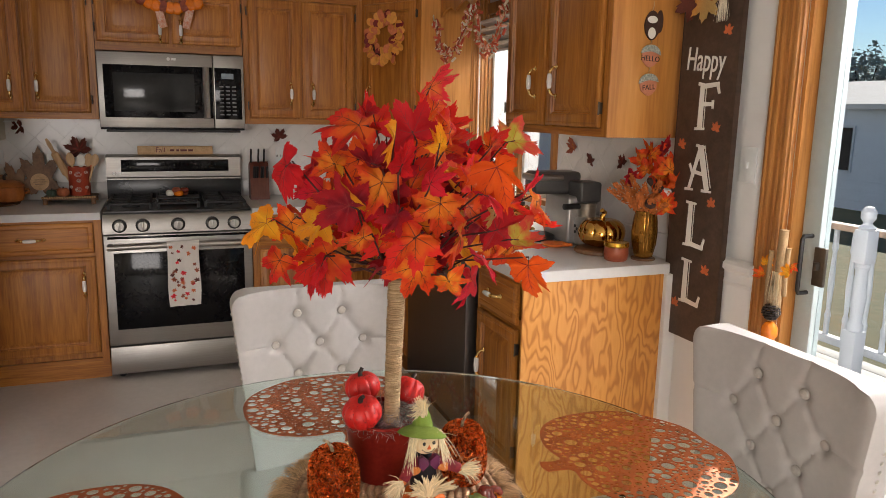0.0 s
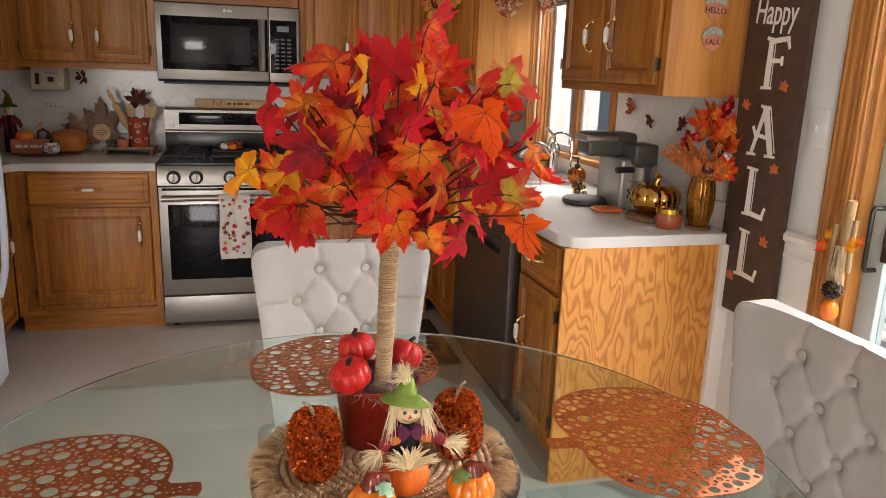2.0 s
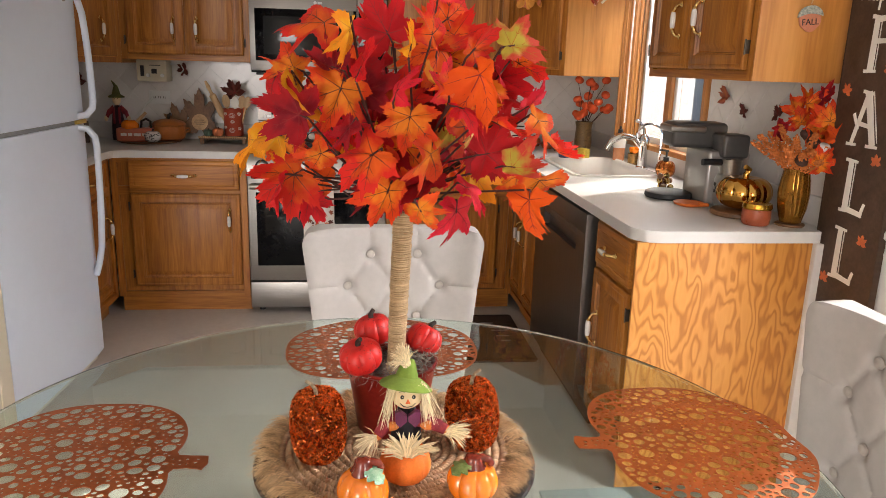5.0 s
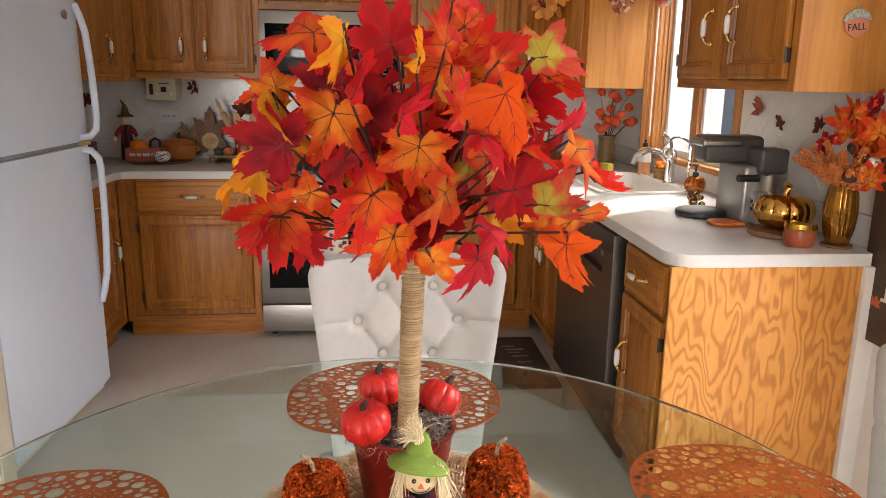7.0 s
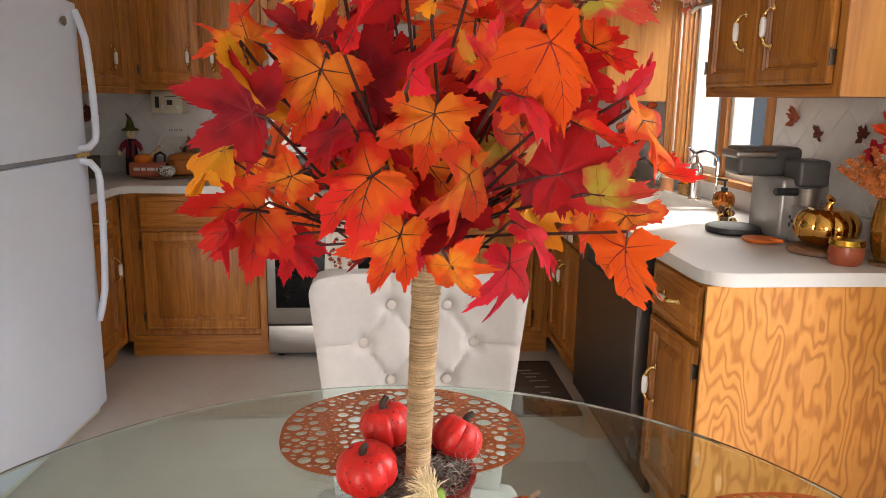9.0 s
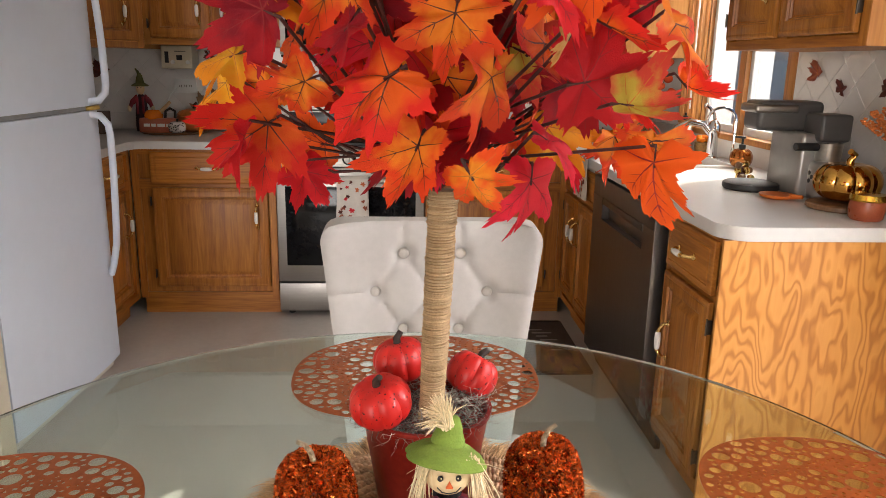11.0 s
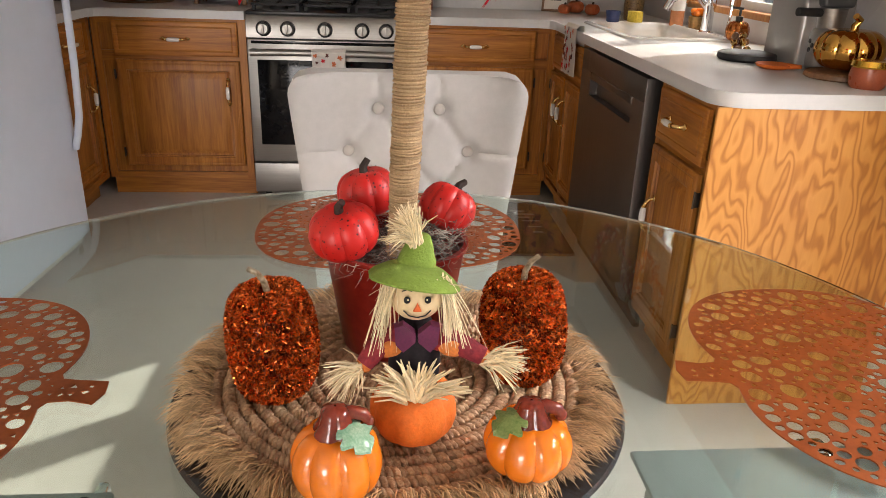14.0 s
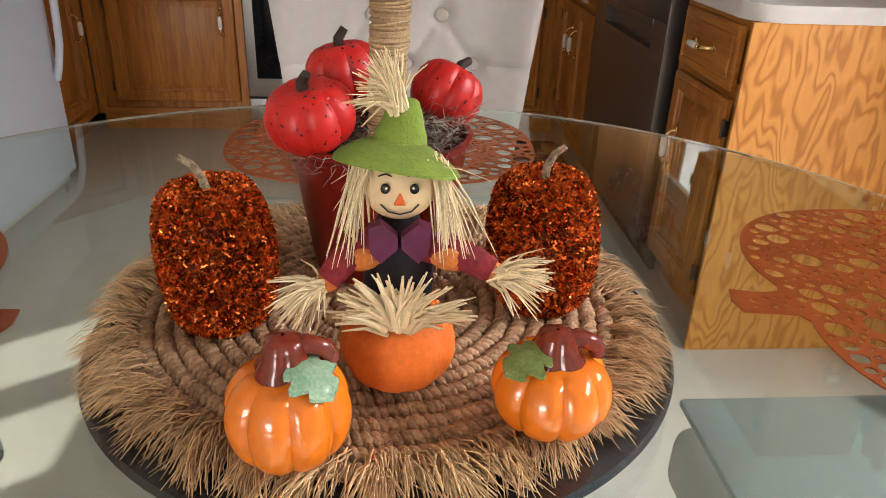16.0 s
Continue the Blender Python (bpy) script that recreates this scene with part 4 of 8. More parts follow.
def dining_chair(m):
    root = empty("dining_chair", m, "ivory tufted linen dining chair with nailhead trim", "chair", "chairs round the table")
    bm, buttons, half = backrest_mesh()
    back = part("backrest", bm, LINEN, root)
    bm = B()
    lathe(bm, [(0.0115, -0.002), (0.0118, 0.003), (0.009, 0.0065), (0.0, 0.008)], 14, m=pose(0, 0, 0, 90), cap=False)
    first = None
    for u, z in buttons:
        mm = pose(u, 0.0135, z)
        first = again(first, mm, back) if first else part("button", bm, WELT, back, m=mm)
    bm = B()
    lathe(bm, [(0.0052, 0), (0.0045, 0.002), (0.002, 0.0035), (0, 0.0037)], 8, cap=False)
    nail = None
    for s in (-1, 1):
        for i in range(24):
            z = 0.50 + i * 0.0198
            mm = pose(s * (half(z) - (0.001 if z < 0.95 else 0.012)), 0.03, z, 0, 90 * s, 0)
            nail = again(nail, mm, back) if nail else part("nailhead", bm, material("pewter_nailhead", (0.55, 0.52, 0.46), 0.3, metal=1.0), back, m=mm)
    bm = B()
    box(bm, -0.225, 0.225, -0.46, 0.03, 0.40, 0.50, 0.028, 4)
    part("seat", bm, LINEN, root)
    for sx in (-0.19, 0.19):
        for sy in (-0.42, 0.05):
            bm = B()
            tube(bm, [(sx, sy, 0.40), (sx * 1.02, sy + (0.03 if sy > 0 else 0), 0.0)], 0.024, 4, taper=0.015)
            part("leg", bm, DARK_WOOD, root)
    return root


chair = dining_chair(pose(0.692, -2.262, 0))
copy_thing(chair, pose(1.495, -3.045, -0.004, 0, 0, -90) @ Matrix.Diagonal((1.06, 1, 0.995, 1)))

# ---- table setting ----
from mathutils import geometry
ROPE = material("seagrass_rope", (0.33, 0.18, 0.088), 0.75, vary=0.0, scale=40, second=(0.58, 0.40, 0.24), bump=0.5, bump_scale=500)
RAFFIA = material("raffia_fringe", (0.50, 0.30, 0.14), 0.75, scale=25, second=(0.74, 0.52, 0.29), bump=0.2, bump_scale=400)
STRAW = material("pale_straw", (0.74, 0.58, 0.34), 0.7, scale=60, second=(0.86, 0.72, 0.48))
JUTE = material("jute_twine", (0.40, 0.27, 0.14), 0.85, scale=60, second=(0.56, 0.40, 0.23), bump=0.6, bump_scale=400)
ORANGE_GLAZE = material("orange_ceramic_glaze", (0.80, 0.20, 0.010), 0.14, vary=0.10, scale=12, coat=0.5, rough_vary=0.05)
BROWN_GLAZE = material("russet_glaze", (0.17, 0.022, 0.010), 0.18, vary=0.35, scale=30, coat=0.4)
LEAF_GLAZE = material("green_glaze", (0.12, 0.20, 0.055), 0.25, scale=60, second=(0.28, 0.36, 0.12), coat=0.4)
MINT_GLAZE = material("mint_glaze", (0.15, 0.34, 0.20), 0.25, scale=70, second=(0.42, 0.55, 0.40), coat=0.4)
LACQUER = material("black_lacquer", (0.018, 0.018, 0.020), 0.25, vary=0.2, coat=0.5)
POT_RED = material("worn_red_tin", (0.26, 0.018, 0.012), 0.32, metal=0.55, scale=14, second=(0.40, 0.035, 0.02))
MOSS_DARK = material("dark_spanish_moss", (0.07, 0.055, 0.048), 0.9, scale=50, second=(0.46, 0.40, 0.35))
SCARLET = material("scarlet_speckled_skin", (0.62, 0.018, 0.014), 0.42, vary=0.12, scale=10)
SPECK = material("black_speck", (0.03, 0.01, 0.01), 0.6)
STEM_DARK = material("dark_dry_stem", (0.03, 0.018, 0.012), 0.7, vary=0.3, scale=60)
SILVER_STEM = material("glitter_stem", (0.20, 0.155, 0.09), 0.35, metal=0.7, scale=240, second=(0.80, 0.70, 0.50), bump=0.8, bump_scale=900)
BARK = material("maroon_twig", (0.065, 0.016, 0.012), 0.7, vary=0.3, scale=60)


def island_tint(m, spread):
    """Lets every joined flake or blade differ in brightness."""
    nt = m.node_tree
    b = nt.nodes["Principled BSDF"]
    src = b.inputs["Base Color"].links[0].from_socket
    geo = nt.nodes.new("ShaderNodeNewGeometry")
    hsv = nt.nodes.new("ShaderNodeHueSaturation")
    rng = nt.nodes.new("ShaderNodeMapRange")
    rng.inputs["To Min"].default_value, rng.inputs["To Max"].default_value = 1 - spread, 1 + spread
    nt.links.new(geo.outputs["Random Per Island"], rng.inputs["Value"])
    nt.links.new(rng.outputs[0], hsv.inputs["Value"])
    nt.links.new(src, hsv.inputs["Color"])
    nt.links.new(hsv.outputs["Color"], b.inputs["Base Color"])


TINSEL = material("copper_tinsel", (0.66, 0.14, 0.022), 0.28, metal=0.8, vary=0.2, scale=120)
island_tint(TINSEL, 0.85)
# the tinsel's copper darkened, so the core's colour carries the shade between flakes
TINSEL_CORE = material("dark_copper_core", (0.14, 0.026, 0.008), 0.5, metal=0.5)
for mm_, sp_ in ((JUTE, 0.2), (RAFFIA, 0.35), (STRAW, 0.25), (ROPE, 0.22), (MOSS_DARK, 0.6)):
    island_tint(mm_, sp_)

rnd = random.Random(7)


def raw(name, verts, faces, mats, parent=None, label="", smooth=True, slots=None):
    me = bpy.data.meshes.new(name)
    me.from_pydata(verts, [], faces)
    for mat in mats if isinstance(mats, (list, tuple)) else [mats]:
        me.materials.append(mat)
    if slots:
        me.polygons.foreach_set("material_index", slots)
    if smooth:
        me.shade_smooth()
    ob = new(name, me)
    if parent:
        ob.parent = parent
    if label:
        ob["label"] = label
    return ob


def blade(verts, faces, pts, w, flat=Vector((0, 0, 1))):
    """A three-sided tapering strand along points."""
    n0 = len(verts)
    n = len(pts)
    for i, p in enumerate(pts):
        d = (pts[min(i + 1, n - 1)] - pts[max(i - 1, 0)]).normalized()
        s = d.cross(flat)
        s = s.normalized() if s.length > 1e-5 else d.orthogonal().normalized()
        u = s.cross(d)
        k = w * (1 - 0.75 * i / (n - 1))
        for v in (p + s * k, p - s * k, p + u * k * 0.7):
            verts.append(tuple(v))
    for i in range(n - 1):
        a, b = n0 + 3 * i, n0 + 3 * i + 3
        for j in range(3):
            faces.append((a + j, a + (j + 1) % 3, b + (j + 1) % 3, b + j))


# turntable under the mat
TT = Vector((0.655, -3.098, TC.z))
turntable = empty("lazy_susan", pose(*TT), "black lacquered turntable under the woven mat", "turntable")
bm = B()
lathe(bm, [(0.09, 0.0), (0.095, 0.004), (0.19, 0.005), (0.2045, 0.008), (0.207, 0.0125), (0.2045, 0.0165), (0.198, 0.0175), (0.0, 0.0175)], 96, cap=False)
part("plate", bm, LACQUER, turntable)
bm = B()
lathe(bm, [(0.085, 0.0), (0.085, 0.003)], 40)
part("foot_ring", bm, BLACK_PLASTIC, turntable)

# coiled mat
MAT_Z = TC.z + 0.018
mat_ = empty("woven_placemat", pose(0.652, -3.085, MAT_Z), "round coiled seagrass mat with shaggy raffia fringe", "placemat")
for ring in range(15):
    verts, faces = [], []
    r = 0.006 + ring * 0.0123
    n = max(6, int(2 * math.pi * r / 0.0056))
    for i in range(n):
        a = 2 * math.pi * (i + 0.25 * rnd.random()) / n + ring
        c = Vector((r * math.cos(a), r * math.sin(a), 0.0046 + rnd.uniform(-0.0005, 0.0008)))
        t = Vector((-math.sin(a), math.cos(a), 0))
        o = Vector((math.cos(a), math.sin(a), 0))
        d = (o + t * rnd.uniform(0.55, 0.75)).normalized()
        q = d.cross(Vector((0, 0, 1)))
        L = 0.0074 * rnd.uniform(0.9, 1.08)
        n0 = len(verts)
        for s, w in ((-1, 0.3), (-0.6, 0.85), (0, 1.0), (0.6, 0.85), (1, 0.3)):
            for j in range(8):
                b = 2 * math.pi * j / 8
                verts.append(tuple(c + d * (s * L) + (q * math.cos(b) * 0.0034 + Vector((0, 0, 1)) * math.sin(b) * 0.0046) * w - Vector((0, 0, 0.0022 * s * s))))
        for k in range(4):
            for j in range(8):
                faces.append((n0 + 8 * k + j, n0 + 8 * k + (j + 1) % 8, n0 + 8 * k + 8 + (j + 1) % 8, n0 + 8 * k + 8 + j))
    raw("coil", verts, faces, ROPE, mat_)["kind"] = "stuff"
bm = B()
lathe(bm, [(0.180, 0.0), (0.180, 0.003)], 48)
part("backing", bm, ROPE, mat_)
verts, faces = [], []
for i in range(6500):
    a = 2 * math.pi * rnd.random()
    a += 0.05 * math.sin(a * 34)
    r0, length = rnd.uniform(0.166, 0.184), rnd.uniform(0.014, 0.034)
    lift = rnd.uniform(0.001, 0.011)
    sway = rnd.gauss(0, 0.16) + 0.22 * math.sin(a * 9 + 1.3)
    pts = []
    for k in range(4):
        t = k / 3
        aa = a + sway * t * length / 0.2 * 1.6
        rr = r0 + length * t
        pts.append(Vector((rr * math.cos(aa), rr * math.sin(aa), lift + 0.007 * math.sin(math.pi * t) * rnd.uniform(0.3, 1.3) - (0.004 * t if lift > 0.005 else 0))))
    blade(verts, faces, pts, rnd.uniform(0.0006, 0.0011))
fringe = raw("fringe", verts, faces, RAFFIA, mat_)
fringe["kind"] = "stuff"

# ---- cut-out placemats ----


def placemat_mesh():
    """A pumpkin outline with a short flared stem; bands of round holes between ribs of small slivers."""
    r = random.Random(3)
    HW, HH = 0.198, 0.166

    def top(x):
        """Shoulders that rise beside the dent of the stem."""
        k = max(0.0, 1 - (abs(x) / HW) ** 2.7) ** (1 / 2.7)
        return HH * k - 0.014 * math.exp(-(x / 0.05) ** 2)

    def low(x):
        return -HH * max(0.0, 1 - (abs(x) / HW) ** 2.1) ** (1 / 2.1) * (1 - 0.02 * math.cos(x / HW * 9.4))

    xs = [-HW * math.cos(math.pi * i / 64) for i in range(65)]
    out = [(x, low(x)) for x in xs] + [(x, top(x)) for x in xs[-2:0:-1] if x > 0.021]
    t0 = top(0.021)
    out += [(0.0195, t0 + 0.006), (0.0175, t0 + 0.024), (0.024, t0 + 0.047), (0.006, t0 + 0.053), (-0.014, t0 + 0.050), (-0.0165, t0 + 0.022), (-0.0195, t0 + 0.006)]
    out += [(x, top(x)) for x in xs[-2:0:-1] if x < -0.021]

    def inside(x, y, g):
        if abs(x) < HW - g and low(x) + g < y < top(x) - g and abs(x) < HW * max(0, 1 - (abs(y) / HH) ** 2.1) ** 0.47 - g * 0.9 + (0.012 if y > 0 else 0):
            return True
        return abs(x) < 0.0165 - g and t0 - 0.012 < y < t0 + 0.045 - g

    holes, cells = [], {}
    for tries in range(42000):
        x, y = r.uniform(-HW, HW), r.uniform(-HH, HH + 0.05)
        w = HW * max(0.05, 1 - (abs(y) / HH) ** 2.2) ** 0.44 if abs(y) < HH else 0.03
        e = abs(x + 0.012 * math.sin(y * 30)) / w
        sliver = 0.22 < e < 0.33 or 0.56 < e < 0.68 or y > HH - 0.012
        if tries < 240:
            rad = r.choice((0.0135, 0.0115, 0.010))
        elif tries < 6000:
            rad = r.choice((0.0088, 0.0075, 0.0066))
        elif tries < 17000:
            rad = r.choice((0.0058, 0.0050))
        else:
            rad = r.choice((0.0040, 0.0033))
        if sliver:
            rad = r.uniform(0.0034, 0.0052)
        if not inside(x, y, rad + 0.0028):
            continue
        gx, gy = int(x // 0.028), int(y // 0.028)
        near = [h for i in (-1, 0, 1) for j in (-1, 0, 1) for h in cells.get((gx + i, gy + j), ())]
        gap = 0.0005 if sliver else 0.0013
        if any((x - p) ** 2 + (y - q) ** 2 < (rad + t + gap) ** 2 for p, q, t, _ in near):
            continue
        holes.append((x, y, rad, sliver))
        cells.setdefault((gx, gy), []).append(holes[-1])
    pts, edges, ring_of, rings_made = [], [], [], [0]

    def loop(ring):
        n0 = len(pts)
        ring_of.extend([rings_made[0]] * len(ring))
        rings_made[0] += 1
        pts.extend(Vector(p) for p in ring)
        edges.extend((n0 + i, n0 + (i + 1) % len(ring)) for i in range(len(ring)))

    loop(out)
    for x, y, rad, tri in holes:
        if tri:
            a0, n = r.uniform(0, 6.28), r.choice((3, 3, 4))
            loop([(x + rad * r.uniform(0.75, 1.0) * math.cos(a0 + 2 * math.pi * k / n), y + rad * r.uniform(0.75, 1.0) * math.sin(a0 + 2 * math.pi * k / n)) for k in range(n)])
        else:
            n = 14 if rad > 0.007 else 9
            a0, el = r.uniform(0, 3.14), r.uniform(0.82, 1.0)
            loop([(x + rad * (math.cos(b) * math.cos(a0) - el * math.sin(b) * math.sin(a0)), y + rad * (math.cos(b) * math.sin(a0) + el * math.sin(b) * math.cos(a0))) for b in [2 * math.pi * k / n for k in range(n)]])
    co, _, tris, source, _, _ = geometry.delaunay_2d_cdt(pts, edges, [], 0, 1e-6)

    def solid(c):
        odd = False
        for (x0, y0), (x1, y1) in zip(out, out[1:] + out[:1]):
            if (y0 > c.y) != (y1 > c.y) and c.x < (x1 - x0) * (c.y - y0) / (y1 - y0) + x0:
                odd = not odd
        return odd and not any((c.x - x) ** 2 + (c.y - y) ** 2 < (0.30 * rad if tri else 0.80 * rad) ** 2 for x, y, rad, tri in holes)

    bm = B()
    vs = [bm.verts.new((p.x, p.y, 0)) for p in co]
    for f in tris:
        c = (co[f[0]] + co[f[1]] + co[f[2]]) / 3
        ids = {ring_of[source[i][0]] if source[i] else 0 for i in f}
        if len(ids) == 1 and 0 not in ids:
            continue
        if solid(c):
            bm.faces.new([vs[i] for i in f])
    for v in [v for v in bm.verts if not v.link_faces]:
        bm.verts.remove(v)
    g = bmesh.ops.extrude_face_region(bm, geom=list(bm.faces))
    bmesh.ops.translate(bm, verts=[v for v in g["geom"] if isinstance(v, bmesh.types.BMVert)], vec=(0, 0, 0.0014))
    return bm


pm = None
for x, y, a in ((1.150, -3.056, 90), (0.172, -3.072, -90), (0.650, -2.628, 180)):
    mm = pose(x, y, TC.z + 0.0008, 0, 0, a)
    if pm is None:
        pm = tagged(part("placemat", placemat_mesh(), VINYL, smooth=False, m=mm), "copper cut-out vinyl placemat shaped like a pumpkin", "placemat", "pumpkin placemats")
    else:
        copy_thing(pm, mm)

# ---- pumpkins ----


def pumpkin_profile(r, h, dimple=0.12, n=14, squareness=0.75):
    out = []
    for i in range(n + 1):
        p = math.pi * i / n
        rr = r * math.sin(p) ** squareness if 0 < i < n else 0.001
        z = h * (0.5 - 0.5 * math.cos(p))
        z += (dimple * h * math.exp(-(rr / (0.4 * r)) ** 2)) * (1 if i < n / 2 else -1)
        out.append((rr, z))
    return out


def glitter_pumpkin(x, y, turn, lean):
    root = empty("glitter_pumpkin", pose(x, y, MAT_Z + 0.007, 0, lean, turn), "tall copper tinsel pumpkin with a silver stem", "pumpkin", "tinsel pumpkins")
    return root


gp = glitter_pumpkin(0.544, -3.112, 20, -2)
prof = pumpkin_profile(0.0375, 0.103, 0.05, 16, 0.40)
bm = B()
lathe(bm, prof, 40, ribs=6, depth=0.07)
part("body", bm, TINSEL_CORE, gp)
verts, faces = [], []
for i in range(26000):
    j = rnd.uniform(0.6, len(prof) - 1.05)
    k = int(j)
    f = j - k
    rr = prof[k][0] * (1 - f) + prof[k + 1][0] * f
    z = prof[k][1] * (1 - f) + prof[k + 1][1] * f
    a = 2 * math.pi * rnd.random()
    rr *= 1.0 - 0.07 * (1 - abs(math.sin(3 * a))) ** 2
    nrm = Vector((math.cos(a), math.sin(a), (z / 0.104 - 0.5) * 1.2)).normalized()
    c = Vector((rr * math.cos(a), rr * math.sin(a), z)) + nrm * rnd.uniform(0.0004, 0.0026)
    d = (Vector((rnd.gauss(0, 1), rnd.gauss(0, 1), rnd.gauss(0, 1))) + nrm * 0.7).normalized()
    s = d.cross(Vector((rnd.gauss(0, 1), rnd.gauss(0, 1), rnd.gauss(0, 1)))).normalized()
    L, w = rnd.uniform(0.0013, 0.0024), rnd.uniform(0.00045, 0.00075)
    n0 = len(verts)
    verts += [tuple(c - d * L - s * w), tuple(c - d * L + s * w), tuple(c + d * L + s * w), tuple(c + d * L - s * w)]
    faces.append((n0, n0 + 1, n0 + 2, n0 + 3))
fl = raw("tinsel", verts, faces, TINSEL, gp, smooth=False)
fl["kind"] = "stuff"
bm = B()
tube(bm, [(0, 0, 0.096), (-0.002, 0, 0.108), (-0.007, 0.001, 0.117), (-0.0145, 0.002, 0.122)], 0.0031, 10, taper=0.0023)
part("stem", bm, SILVER_STEM, gp)
copy_thing(gp, pose(0.772, -3.090, MAT_Z + 0.007, 0, 4, 190))


def ceramic_pumpkin(x, y, r, h, turn, leaf_mat, label, leaf_dir):
    root = empty("ceramic_pumpkin", pose(x, y, MAT_Z + 0.008, 0, 0, turn), label, "pumpkin", "ceramic pumpkins")
    bm = B()
    lathe(bm, pumpkin_profile(r, h, 0.10, 18, 0.72), 64, ribs=8, depth=0.115)
    part("body", bm, ORANGE_GLAZE, root)
    bm = B()
    lathe(bm, [(r * 0.52, h * 0.86), (r * 0.50, h * 0.96), (r * 0.38, h * 1.06), (r * 0.33, h * 1.16), (r * 0.30, h * 1.22), (r * 0.20, h * 1.262), (0.001, h * 1.272)], 40, ribs=4, depth=0.16, cap=False)
    tube(bm, [(0, 0, h * 1.08), (r * 0.35, 0, h * 1.16), (r * 0.60, 0, h * 1.10), (r * 0.68, 0.0, h * 1.0)], r * 0.18, 14, taper=r * 0.13)
    ball(bm, (r * 0.68, 0, h * 1.0), r * 0.15, 1, 1, 1, 12, 8)
    part("stem", bm, BROWN_GLAZE, root)
    bm = B()
    n = 19
    grid = []
    for i in range(n):
        t = i / (n - 1)
        w = r * 0.50 * math.sin(math.pi * min(1, 0.08 + t * 0.92)) ** 0.8 * (1 - 0.42 * abs(math.cos(t * 9.4)) ** 3)
        row = []
        for s in (-1, -0.5, 0, 0.5, 1):
            px, py = r * (0.2 + 0.75 * t), s * w
            zz = h * (1.0 - 0.22 * t * t) - 0.15 * abs(s) * w + 0.003
            row.append(bm.verts.new((px, py, zz + (0.0012 if s == 0 else 0))))
        grid.append(row)
    for a, b in zip(grid, grid[1:]):
        for i in range(4):
            bm.faces.new((a[i], a[i + 1], b[i + 1], b[i]))
    g = bmesh.ops.extrude_face_region(bm, geom=list(bm.faces))
    bmesh.ops.translate(bm, verts=[v for v in g["geom"] if isinstance(v, bmesh.types.BMVert)], vec=(0, 0, 0.002))
    part("leaf", bm, leaf_mat, root, m=pose(0, 0, 0, 0, 0, leaf_dir))
    return root


ceramic_pumpkin(0.605, -3.252, 0.0335, 0.060, 10, MINT_GLAZE, "glossy orange ceramic pumpkin with a mint green leaf", -48)
ceramic_pumpkin(0.749, -3.230, 0.0345, 0.050, 0, LEAF_GLAZE, "squat glossy orange ceramic pumpkin with an olive leaf", 205)

# ---- scarecrow figure: one mesh ----
DOLL = [material("orange_cloth", (0.76, 0.165, 0.014), 0.75, vary=0.15, scale=30, bump=0.2, bump_scale=300), STRAW,
        material("green_felt", (0.20, 0.30, 0.045), 0.95, vary=0.15, scale=50, bump=0.4, bump_scale=500),
        material("cream_cloth", (0.82, 0.62, 0.36), 0.7, vary=0.05, scale=20),
        material("maroon_plaid", (0.15, 0.010, 0.022), 0.85, scale=38, second=(0.34, 0.028, 0.035), bump=0.3, bump_scale=400),
        material("black_paint", (0.01, 0.01, 0.01), 0.4), material("orange_felt", (0.75, 0.14, 0.03), 0.8),
        material("plaid_orange", (0.66, 0.20, 0.04), 0.85, vary=0.3, scale=40),
        material("dark_overall_cloth", (0.018, 0.014, 0.018), 0.9, vary=0.3, scale=40),
        material("purple_ribbon", (0.10, 0.006, 0.045), 0.5, vary=0.25, scale=60)]
bm = B()
lathe(bm, pumpkin_profile(0.0350, 0.056, 0.08, 16, 0.7), 56, ribs=9, depth=0.07, slot=0)
lathe(bm, [(0.018, 0.045), (0.0205, 0.07), (0.018, 0.095), (0.010, 0.113)], 20, slot=8)
ball(bm, (0, -0.006, 0.131), 0.0205, 1, 0.92, 0.95, 22, 14, slot=3)
